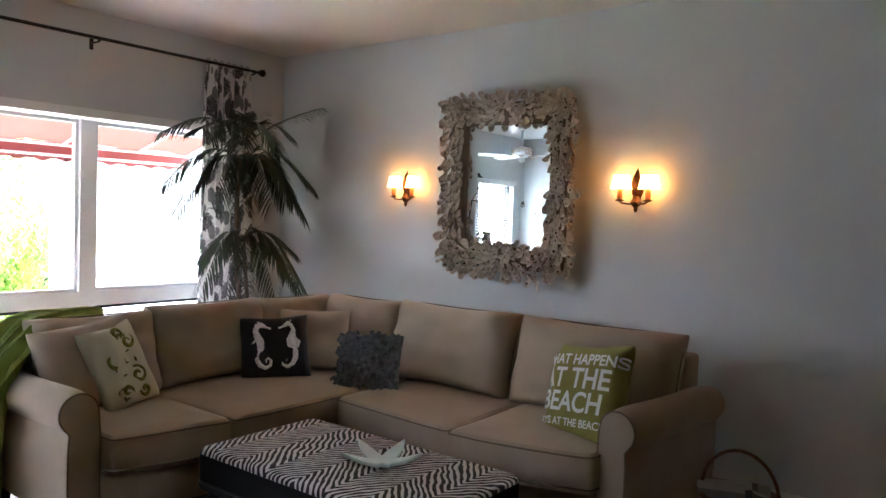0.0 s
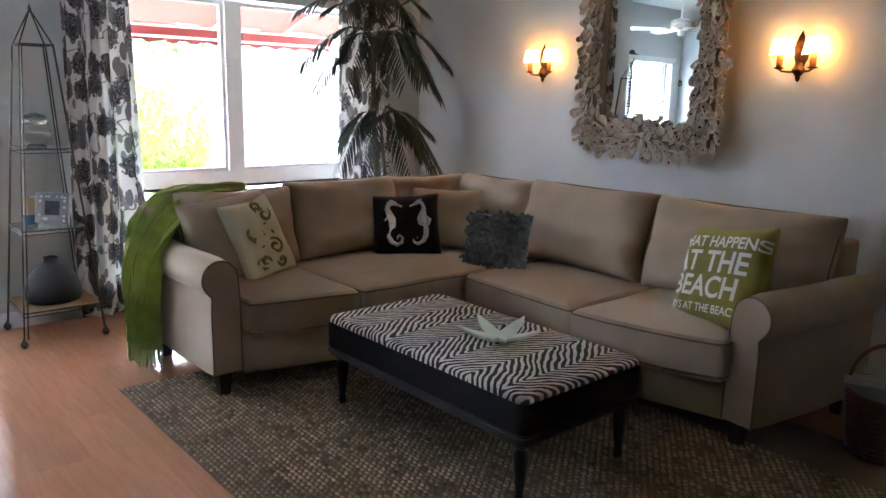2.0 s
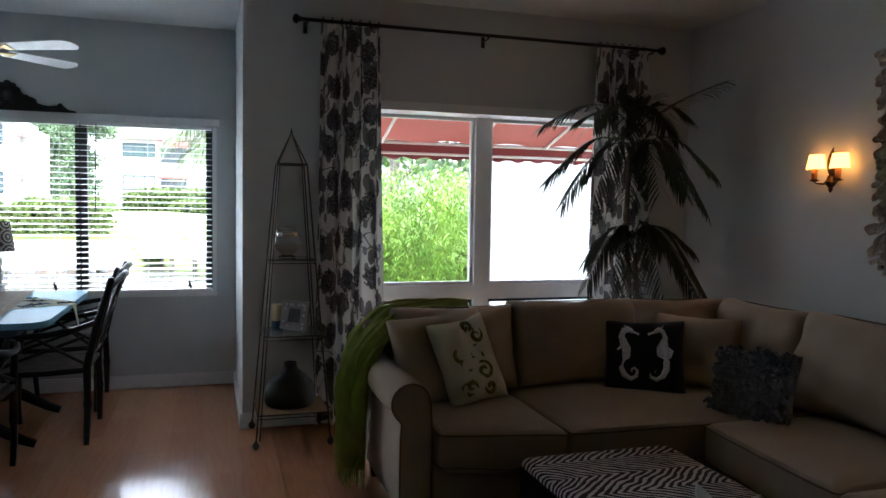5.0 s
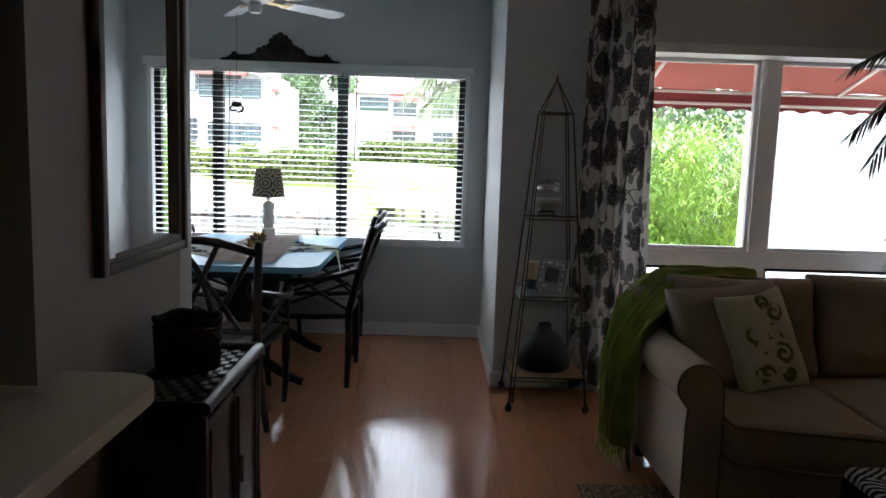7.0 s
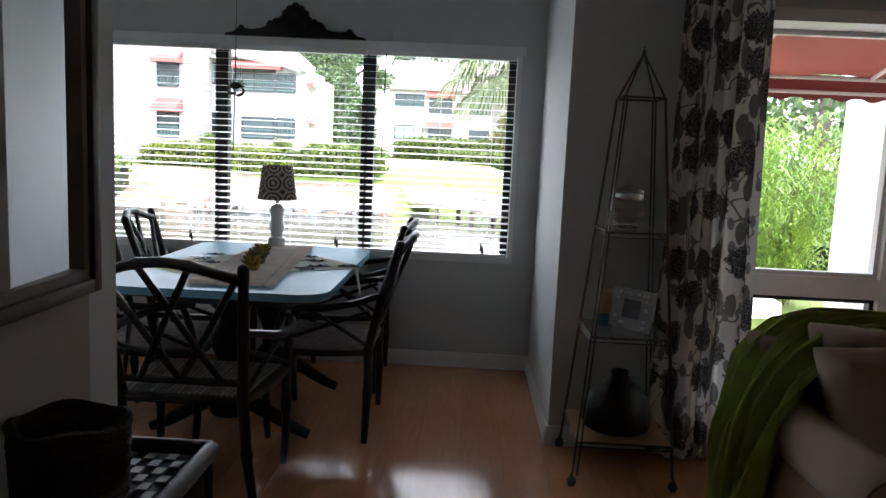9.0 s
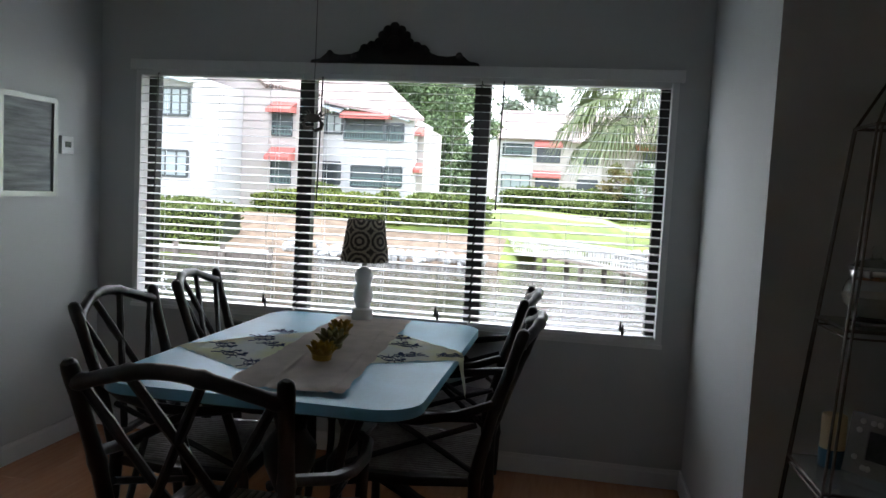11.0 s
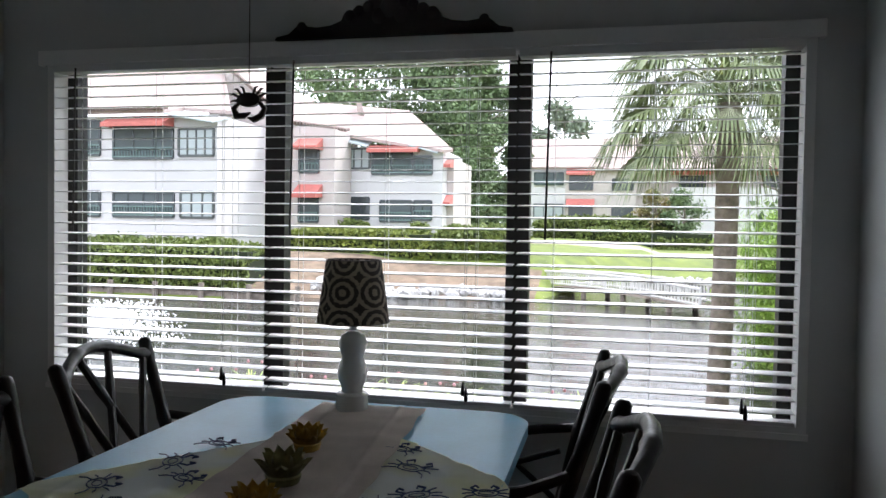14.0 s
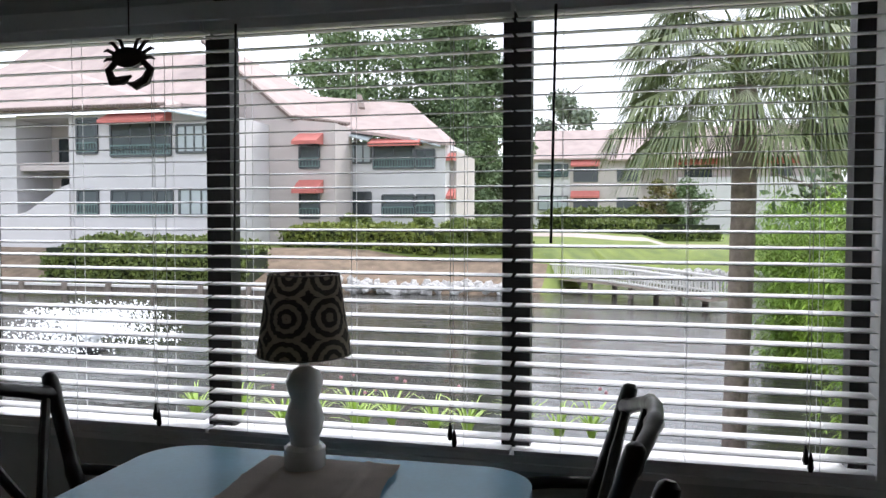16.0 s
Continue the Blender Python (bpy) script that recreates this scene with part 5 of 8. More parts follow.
# ---- the knitted throw over the arm ----
def throw():
    t = thing("throw_blanket", "lime green knitted fringed throw draped over the sofa arm", "blanket")
    bm = bmesh.new()
    path = [(-4.30, 2.98, 0.85), (-4.28, 2.87, 0.858), (-4.26, 2.75, 0.856), (-4.25, 2.64, 0.845), (-4.23, 2.53, 0.81), (-4.18, 2.45, 0.74), (-4.14, 2.40, 0.66), (-4.14, 2.365, 0.52), (-4.15, 2.355, 0.36), (-4.15, 2.35, 0.22), (-4.15, 2.35, 0.13)]
    half = [0.05, 0.09, 0.14, 0.18, 0.195, 0.185, 0.155, 0.13, 0.115, 0.105, 0.10]
    pts = [Vector(p) for p in path]

    def at(u, v):
        f = v * (len(pts) - 1)
        i = min(int(f), len(pts) - 2)
        k = f - i
        p = pts[i].lerp(pts[i + 1], k)
        hw = half[i] * (1 - k) + half[i + 1] * k
        s = (u - 0.5) * 2
        fold = 0.046 * math.sin(s * 13 + 2.2 * math.sin(v * 4)) * min(1, 0.35 + v) + 0.012 * noise.noise(Vector((s * 3, v * 5, 0)))
        d = (pts[i + 1] - pts[i]).normalized()
        side = Vector((1, 0.12, 0.0))
        nrm = side.cross(d).normalized()
        if nrm.z < 0 and v < 0.4:
            nrm = -nrm
        if v >= 0.4:
            nrm = Vector((0, -1, 0.1))
        return p + side * s * hw + nrm * (0.02 + fold) + Vector((0, 0, -0.02 * s * s - 0.05 * max(0, s) * (1 - v)))
    sheet(bm, at, 44, 60)
    bmesh.ops.solidify(bm, geom=bm.faces[:], thickness=0.006)
    part("blanket_cloth", bm, THROW, t, smooth=60)
    bm = bmesh.new()
    for i in range(46):
        p = at(i / 45, 1.0)
        q = p + Vector((random.uniform(-0.008, 0.008), random.uniform(-0.008, 0.01), -0.09 - random.uniform(0, 0.012)))
        q.z = max(q.z, 0.004)
        tube(bm, [p, (p + q) / 2 + Vector((random.uniform(-0.006, 0.006), 0, 0)), q], [0.003, 0.0035, 0.002], 5)
    part("fringe", bm, THROW, t, "lime green twisted fringe")
    bm = bmesh.new()
    for u in (0.06, 0.15, 0.24, 0.33, 0.44, 0.53, 0.63, 0.74, 0.84, 0.93):
        tube(bm, [at(u, k / 40) + Vector((0, -0.004, 0.007)) for k in range(41)], 0.006, 6)
    part("cable_rib", bm, THROW, t, "raised knitted ribs")


throw()


# ---- ottoman ----
def zebra_material():
    m, nt, n, l, b = nodes_of("zebra_print_cloth")
    tc, sep = n.new("ShaderNodeTexCoord"), n.new("ShaderNodeSeparateXYZ")
    l.new(tc.outputs["Object"], sep.inputs[0])
    nz = n.new("ShaderNodeTexNoise")
    nz.inputs["Scale"].default_value, nz.inputs["Detail"].default_value = 6, 2
    l.new(tc.outputs["Object"], nz.inputs["Vector"])
    pp = n.new("ShaderNodeMath")
    pp.operation = "PINGPONG"
    pp.inputs[1].default_value = 0.165
    l.new(sep.outputs["X"], pp.inputs[0])

    def math_node(op, a, b2=None, c=None):
        k = n.new("ShaderNodeMath")
        k.operation = op
        for i, v in enumerate((a, b2, c)):
            if v is None:
                continue
            if isinstance(v, (int, float)):
                k.inputs[i].default_value = v
            else:
                l.new(v, k.inputs[i])
        return k.outputs[0]
    v = math_node("MULTIPLY_ADD", pp.outputs[0], 1.35, sep.outputs["Y"])
    v = math_node("MULTIPLY_ADD", nz.outputs[0], 0.11, v)
    sn = math_node("SINE", math_node("MULTIPLY", v, 2 * math.pi / 0.040))
    n2 = n.new("ShaderNodeTexNoise")
    n2.inputs["Scale"].default_value = 24
    l.new(tc.outputs["Object"], n2.inputs["Vector"])
    th = math_node("ADD", sn, math_node("MULTIPLY_ADD", n2.outputs[0], 2.4, -1.25))
    ramp = n.new("ShaderNodeValToRGB")
    ramp.color_ramp.elements[0].position, ramp.color_ramp.elements[1].position = 0.0, 0.12
    ramp.color_ramp.elements[0].color, ramp.color_ramp.elements[1].color = (0.012, 0.011, 0.012, 1), (0.58, 0.56, 0.54, 1)
    l.new(th, ramp.inputs[0])
    l.new(ramp.outputs[0], b.inputs["Base Color"])
    b.inputs["Roughness"].default_value = 0.85
    return m


def ottoman():
    o = thing("ottoman", "black leather ottoman with zebra print top on the jute rug", "ottoman")
    x0, x1, y0, y1 = -3.20, -1.99, 2.82, 3.48
    o.location = ((x0 + x1) / 2, (y0 + y1) / 2, 0)
    hx, hy = (x1 - x0) / 2, (y1 - y0) / 2
    bm = bmesh.new()
    rows = []
    for s, z in ((1.0, 0.394), (1.002, 0.402), (0.995, 0.412), (0.975, 0.420), (0.93, 0.425), (0.6, 0.429), (0.2, 0.430)):
        rows.append([bm.verts.new((x * (1 - (1 - s) * (0.6 if s > 0.9 else 1)), y * s, z)) for x, y in rounded(-hx, hx, -hy, hy, 0.035)])
    for a, b in zip(rows, rows[1:]):
        for i in range(len(a)):
            bm.faces.new((a[i], a[(i + 1) % len(a)], b[(i + 1) % len(a)], b[i]))
    bm.faces.new(rows[-1])
    part("top", bm, zebra_material(), o, "zebra print padded top")
    bm = bmesh.new()
    slab(bm, rounded(-hx - 0.003, hx + 0.003, -hy - 0.003, hy + 0.003, 0.035), 0.285, 0.396)
    soften(bm, 0.006, 2)
    part("apron", bm, LEATHER, o, "black leather side")
    bm = bmesh.new()
    slab(bm, rounded(-hx - 0.007, hx + 0.007, -hy - 0.007, hy + 0.007, 0.035), 0.258, 0.274)
    slab(bm, rounded(-hx, hx, -hy, hy, 0.035), 0.245, 0.288)
    part("trim_rail", bm, BLACK, o, "black moulded wooden rail")
    for sx in (-1, 1):
        for sy in (-1, 1):
            bm = bmesh.new()
            lathe(bm, [(0.012, 0.001), (0.017, 0.008), (0.02, 0.024), (0.016, 0.04), (0.014, 0.048), (0.02, 0.09), (0.027, 0.15), (0.03, 0.20), (0.02, 0.215), (0.029, 0.228), (0.031, 0.25)], 16, (sx * (hx - 0.05), sy * (hy - 0.05), 0))
            part("leg", bm, BLACK, o, "turned black wooden leg")


ottoman()


def starfish():
    s = thing("glass_starfish", "pale frosted glass starfish dish lying on the zebra ottoman", "ornament", at=pose(-2.47, 3.18, 0.430, 0, 0, 25) @ Matrix.Diagonal((1.1, 1.1, 1.1, 1)))
    bm = bmesh.new()
    top, low = [], []
    n = 40
    for i in range(n):
        a = 2 * math.pi * i / n
        k = abs(((a * 5 / (2 * math.pi)) % 1) - 0.5) * 2
        r = 0.052 + 0.105 * k ** 1.5
        lift = 0.045 * k ** 2
        top.append((r, a, lift))
    c1, c0 = bm.verts.new((0, 0, 0.018)), bm.verts.new((0, 0, 0.001))
    rings = []
    for f, dz in ((0.35, 0.016), (0.7, 0.016), (0.96, 0.014), (1.0, 0.008), (0.92, 0.0), (0.5, 0.0)):
        rings.append([bm.verts.new((r * f * math.cos(a), r * f * math.sin(a), lift * f * f + dz + 0.001)) for r, a, lift in top])
    for a, b in zip(rings, rings[1:]):
        for i in range(n):
            bm.faces.new((a[i], a[(i + 1) % n], b[(i + 1) % n], b[i]))
    for i in range(n):
        bm.faces.new((c1, rings[0][i], rings[0][(i + 1) % n]))
        bm.faces.new((c0, rings[-1][(i + 1) % n], rings[-1][i]))
    part("dish_body", bm, simple("frosted_glass", (0.72, 0.83, 0.80), 0.35, 0.0, Transmission_Weight=0.35, IOR=1.4), s)


starfish()


# ---- rug ----
def rug():
    m, nt, n, l, b = nodes_of("jute_rope")
    tc, nz = n.new("ShaderNodeTexCoord"), n.new("ShaderNodeTexNoise")
    l.new(tc.outputs["Object"], nz.inputs["Vector"])
    nz.inputs["Scale"].default_value, nz.inputs["Detail"].default_value = 9, 6
    isl = n.new("ShaderNodeNewGeometry")
    mix = n.new("ShaderNodeMath")
    mix.operation = "MULTIPLY_ADD"
    mix.inputs[1].default_value = 0.45
    l.new(isl.outputs["Random Per Island"], mix.inputs[0])
    l.new(nz.outputs[0], mix.inputs[2])
    ramp = n.new("ShaderNodeValToRGB")
    ramp.color_ramp.elements[0].position, ramp.color_ramp.elements[1].position = 0.4, 1.0
    ramp.color_ramp.elements[0].color, ramp.color_ramp.elements[1].color = (0.09, 0.058, 0.032, 1), (0.45, 0.325, 0.20, 1)
    l.new(mix.outputs[0], ramp.inputs[0])
    l.new(ramp.outputs[0], b.inputs["Base Color"])
    b.inputs["Roughness"].default_value = 0.9
    r = thing("jute_rug", "natural brown braided jute rug lying under the sofa and ottoman", "rug")
    x0, x1, y0, y1 = -3.92, -1.15, 2.13, 4.3
    bm = bmesh.new()
    box(bm, x0, x1, y0, y1, 0.001, 0.009)
    part("rug_backing", bm, mat("jute_backing", (0.16, 0.11, 0.065), 0.9), r)
    verts, faces = [], []
    step, rowh = 0.030, 0.021
    j = 0
    y = y0
    while y < y1 - rowh:
        x = x0 + (0.5 * step if j % 2 else 0)
        while x < x1 - step:
            cx, cy = x + step / 2, y + rowh / 2
            if not (cx < -3.55 and cy > 3.0) and not (cy > 3.95):
                a = random.uniform(-0.05, 0.05) + (0.35 if j % 2 else -0.35)
                ca, sa = math.cos(a), math.sin(a)
                k = len(verts)
                hz = 0.016 + random.uniform(-0.002, 0.002)
                for px, py, pz in ((-0.5, 0, 0.004), (0, -0.5, 0.005), (0.5, 0, 0.004), (0, 0.5, 0.005), (-0.22, 0, hz), (0.22, 0, hz)):
                    qx, qy = px * step * 1.1, py * rowh * 1.15
                    verts.append((cx + qx * ca - qy * sa, cy + qx * sa + qy * ca, pz))
                faces += [(k, k + 1, k + 4), (k + 1, k + 5, k + 4), (k + 1, k + 2, k + 5), (k + 2, k + 3, k + 5), (k + 3, k + 4, k + 5), (k + 3, k, k + 4)]
            x += step
        y += rowh
        j += 1
    me = bpy.data.meshes.new("braid")
    me.from_pydata(verts, [], faces)
    me.materials.append(m)
    me.shade_smooth()
    ob = new("braid", me)
    ob.parent = r
    tagged(ob, "", kind="stuff")


rug()


# ---- curtains ----
def floral_material():
    m, nt, n, l, b = nodes_of("floral_curtain_cloth")
    uv, mp = n.new("ShaderNodeUVMap"), n.new("ShaderNodeMapping")
    l.new(uv.outputs[0], mp.inputs[0])

    def math_node(op, a, b2=None, c=None):
        k = n.new("ShaderNodeMath")
        k.operation = op
        for i, v in enumerate((a, b2, c)):
            if v is None:
                continue
            if isinstance(v, (int, float)):
                k.inputs[i].default_value = v
            else:
                l.new(v, k.inputs[i])
        return k.outputs[0]

    def blobs(scale, randomness, radius, ragged, nscale, stretch=1.0, shift=0.0):
        mp2 = n.new("ShaderNodeMapping")
        mp2.inputs["Scale"].default_value = (scale, scale * stretch, 1)
        mp2.inputs["Rotation"].default_value = (0, 0, shift)
        l.new(mp.outputs[0], mp2.inputs[0])
        vo = n.new("ShaderNodeTexVoronoi")
        vo.inputs["Scale"].default_value, vo.inputs["Randomness"].default_value = 1.0, randomness
        vo.voronoi_dimensions = "2D"
        l.new(mp2.outputs[0], vo.inputs["Vector"])
        nz = n.new("ShaderNodeTexNoise")
        nz.inputs["Scale"].default_value, nz.inputs["Detail"].default_value = nscale, 1
        l.new(mp.outputs[0], nz.inputs["Vector"])
        dist = math_node("MULTIPLY_ADD", nz.outputs[0], ragged, vo.outputs["Distance"])
        return math_node("LESS_THAN", dist, radius), dist
    f1, d1 = blobs(5.0, 0.75, 0.52, 0.34, 42)
    lines = math_node("GREATER_THAN", math_node("SINE", math_node("MULTIPLY", d1, 75)), -0.55)
    f1 = math_node("MULTIPLY", f1, math_node("MULTIPLY_ADD", lines, 0.35, 0.65))
    f2, d2 = blobs(9.5, 1.0, 0.33, 0.12, 25, 0.55, 0.7)
    f3, d3 = blobs(13.0, 1.0, 0.24, 0.1, 30, 0.5, -0.8)
    vein = n.new("ShaderNodeTexNoise")
    vein.inputs["Scale"].default_value = 4.0
    l.new(mp.outputs[0], vein.inputs["Vector"])
    stem = math_node("LESS_THAN", math_node("ABSOLUTE", math_node("SUBTRACT", vein.outputs[0], 0.5)), 0.008)
    tot = math_node("MAXIMUM", math_node("MAXIMUM", f1, math_node("MULTIPLY", f2, 0.8)), math_node("MAXIMUM", math_node("MULTIPLY", f3, 0.7), math_node("MULTIPLY", stem, 0.75)))
    mix = n.new("ShaderNodeMixRGB")
    mix.inputs[1].default_value, mix.inputs[2].default_value = (0.72, 0.71, 0.68, 1), (0.045, 0.042, 0.052, 1)
    l.new(tot, mix.inputs[0])
    l.new(mix.outputs[0], b.inputs["Base Color"])
    b.inputs["Roughness"].default_value = 0.9
    tr = n.new("ShaderNodeBsdfTranslucent")
    l.new(mix.outputs[0], tr.inputs[0])
    ms = n.new("ShaderNodeMixShader")
    ms.inputs[0].default_value = 0.18
    out = n["Material Output"]
    l.new(b.outputs[0], ms.inputs[1])
    l.new(tr.outputs[0], ms.inputs[2])
    l.new(ms.outputs[0], out.inputs[0])
    return m


FLORAL = floral_material()


def curtain(y0, y1, seed, folds=5):
    c = thing("curtain", "white curtain panel with charcoal dahlia print hanging from a black rod", "curtain", "curtains of the living room window")
    bm = bmesh.new()
    uvl = bm.loops.layers.uv.new("UVMap")
    nu, nv = 90, 40
    zt, zb = 2.475, 0.025

    def at(u, v):
        z = zt + (zb - zt) * v
        wide = 0.86 + 0.14 * min(1, v * 1.3)
        y = (y0 + y1) / 2 + (u - 0.5) * (y1 - y0) * wide + 0.015 * math.sin(u * 23 + v * 2 + seed)
        ph = u * folds * 2 * math.pi + seed + 0.5 * math.sin(v * 3 + seed)
        amp = 0.030 * (0.75 + 0.5 * v)
        return Vector((-5.16 + amp * math.sin(ph) + 0.35 * amp * math.sin(2.3 * ph + v * 2) + 0.01 * noise.noise(Vector((u * 6, v * 4, seed))), y, z))
    g = sheet(bm, at, nu, nv)
    idx = {}
    for i, row in enumerate(g):
        for j, v in enumerate(row):
            idx[v] = (i / nu * (y1 - y0) * 2.3 + seed, -j / nv * (zt - zb))
    for f in bm.faces:
        for lp in f.loops:
            lp[uvl].uv = idx[lp.vert]
    part("curtain_cloth", bm, FLORAL, c, smooth=80, recalc=False)
    for i in range(7):
        y = y0 + (y1 - y0) * (0.12 + 0.76 * i / 6)
        bm = bmesh.new()
        tube(bm, [(-5.165 + 0.024 * math.cos(a), y, 2.49 + 0.024 * math.sin(a)) for a in [2 * math.pi * k / 14 for k in range(15)]], 0.0028, 5, cap=False)
        part("curtain_ring", bm, RODM, c, "black metal curtain ring")


curtain(2.28, 2.73, 0.4)
curtain(4.15, 4.60, 2.0)

rod = thing("curtain_rod", "black metal curtain rod with ball finials above the window", "curtain rod")
bm = bmesh.new()
tube(bm, [(-5.165, 2.20, 2.49), (-5.165, 4.67, 2.49)], 0.011, 12)
part("rod", bm, RODM, rod)
for y in (2.185, 4.685):
    bm = bmesh.new()
    lathe(bm, [(0.012, -0.03), (0.02, -0.022), (0.012, -0.014), (0.026, 0.0), (0.03, 0.014), (0.024, 0.03), (0.008, 0.04)], 14)
    for v in bm.verts:
        s = 1 if y > 3 else -1
        v.co = Vector((-5.165 + v.co.x, y + s * v.co.z * 0.8, 2.49 + v.co.y))
    part("finial", bm, RODM, rod, "black ball finial")
for y in (2.24, 3.40, 4.62):
    bm = bmesh.new()
    tube(bm, [(-5.27, y, 2.47), (-5.17, y, 2.47)], 0.006, 6)
    tube(bm, [(-5.165 + 0.016 * math.cos(a), y, 2.488 + 0.016 * math.sin(a)) for a in [math.pi * (1 + k / 8) for k in range(9)]], 0.005, 6)
    box(bm, -5.272, -5.264, y - 0.012, y + 0.012, 2.43, 2.50)
    part("bracket", bm, RODM, rod, "black wall bracket")


# ---- etagere ----
def etagere():
    e = thing("etagere", "tall pyramid-shaped grey iron shelf stand beside the curtain", "shelf stand")
    fx0, fx1, fy0, fy1 = -5.24, -4.82, 1.925, 2.345
    cx, cy = (fx0 + fx1) / 2, (fy0 + fy1) / 2
    hb = 0.21

    def half(z):
        return hb + (0.083 - hb) * (z - 0.03) / 1.585
    corners = [(-1, -1), (1, -1), (1, 1), (-1, 1)]
    for sx, sy in corners:
        for d in (0.0, 0.02):
            bm = bmesh.new()
            a0, a1 = half(0.05), half(1.615)
            ox = -sx * d if sx * sy > 0 else 0
            oy = -sy * d if sx * sy < 0 else 0
            tube(bm, [(cx + sx * a0 + ox, cy + sy * a0 + oy, 0.05), (cx + sx * a1 + ox * 0.6, cy + sy * a1 + oy * 0.6, 1.615)], 0.0042, 7)
            part("upright", bm, IRON, e)
        bm = bmesh.new()
        tube(bm, [(cx + sx * half(1.615), cy + sy * half(1.615), 1.61), (cx, cy, 1.80)], 0.0045, 7)
        part("spire_bar", bm, IRON, e)
        bm = bmesh.new()
        lathe(bm, [(0.004, -0.023), (0.014, -0.018), (0.022, 0.0), (0.014, 0.018), (0.006, 0.024), (0.005, 0.035)], 14, (cx + sx * hb, cy + sy * hb, 0.024))
        part("foot", bm, IRON, e, "round iron ball foot")
    bm = bmesh.new()
    lathe(bm, [(0.006, 0), (0.009, 0.008), (0.004, 0.02), (0.001, 0.035)], 10, (cx, cy, 1.795))
    part("finial", bm, IRON, e)
    for z in (0.19, 0.63, 1.065, 1.615):
        a = half(z)
        bm = bmesh.new()
        for k in range(4):
            p, q = corners[k], corners[(k + 1) % 4]
            bm = bmesh.new()
            tube(bm, [(cx + p[0] * a, cy + p[1] * a, z), (cx + q[0] * a, cy + q[1] * a, z)], 0.005, 6)
            part("rail", bm, IRON, e)
            if z < 1.5:
                bm = bmesh.new()
                tube(bm, [(cx + p[0] * a, cy + p[1] * a, z - 0.02), (cx + q[0] * a, cy + q[1] * a, z - 0.02)], 0.003, 6)
                part("rail", bm, IRON, e)
        if z < 1.5:
            bm = bmesh.new()
            box(bm, cx - a, cx + a, cy - a, cy + a, z - 0.003, z + 0.005)
            if z < 0.3:
                part("shelf", bm, mat("warm_wood_shelf", (0.42, 0.25, 0.13), 0.45, stretch=(1, 8, 1)), e, "thin wooden shelf")
            else:
                part("shelf", bm, simple("grey_shelf_glass", (0.55, 0.6, 0.6), 0.08, 0.0, Transmission_Weight=0.7, IOR=1.3), e, "thin smoked glass shelf", smooth=0)
    return cx, cy


ecx, ecy = etagere()

j = thing("glass_jar", "lidded clear glass jar with silver band on the iron shelf", "jar", at=pose(ecx - 0.01, ecy - 0.02, 1.072))
bm = bmesh.new()
lathe(bm, [(0.05, 0.0), (0.052, 0.006), (0.03, 0.016), (0.045, 0.028), (0.074, 0.055), (0.08, 0.08), (0.072, 0.11), (0.062, 0.125), (0.062, 0.138)], 28)
part("jar_body", bm, JARGLASS, j)
bm = bmesh.new()
lathe(bm, [(0.064, 0.122), (0.067, 0.126), (0.067, 0.146), (0.064, 0.15)], 28)
part("collar", bm, simple("polished_silver", (0.7, 0.7, 0.7), 0.2, 1.0), j, "silver band")
bm = bmesh.new()
lathe(bm, [(0.066, 0.151), (0.066, 0.158), (0.05, 0.172), (0.02, 0.18), (0.01, 0.186), (0.016, 0.2), (0.012, 0.214), (0.003, 0.219)], 24)
part("lid", bm, JARGLASS, j, "clear glass lid with knob")
bm = bmesh.new()
lathe(bm, [(0.03, 0.03), (0.066, 0.056), (0.07, 0.075), (0.04, 0.082), (0.005, 0.084)], 20)
part("jar_filling", bm, mat("white_shell_sand", (0.7, 0.66, 0.58), 0.8, bump=1, bscale=200), j, "pale shells and sand")

f = thing("photo_frame", "pewter photo frame standing on the middle shelf of the stand", "photo frame", at=stand(ecx + 0.06, ecy + 0.02, 0.735, -48, 12))
bm = bmesh.new()
for q in ((-0.10, -0.045, -0.085, 0.085), (0.045, 0.10, -0.085, 0.085), (-0.045, 0.045, 0.04, 0.085), (-0.045, 0.045, -0.085, -0.04)):
    box(bm, q[0], q[1], q[2], q[3], -0.008, 0.008)
part("frame", bm, mat("brushed_pewter", (0.24, 0.23, 0.22), 0.4, 0.6, bump=0.5), f)
bm = bmesh.new()
box(bm, -0.047, 0.047, -0.042, 0.042, -0.004, 0.003)
part("picture", bm, mat("dark_photo", (0.05, 0.05, 0.055), 0.3, var=0.3, scale=20), f, "small dark photograph")
bm = bmesh.new()
for i in range(14):
    a = random.uniform(0, 6.28)
    x, y = random.choice([(-0.072, random.uniform(-0.07, 0.07)), (0.072, random.uniform(-0.07, 0.07)), (random.uniform(-0.08, 0.08), 0.063), (random.uniform(-0.08, 0.08), -0.063)])
    lathe(bm, [(0.009, 0.006), (0.008, 0.011), (0.003, 0.014)], 8, (x, y, 0))
tagged(part("shell_bead", bm, mat("pewter_beads", (0.5, 0.48, 0.45), 0.35, 0.6), f, "raised pewter shell beads"), kind="stuff")

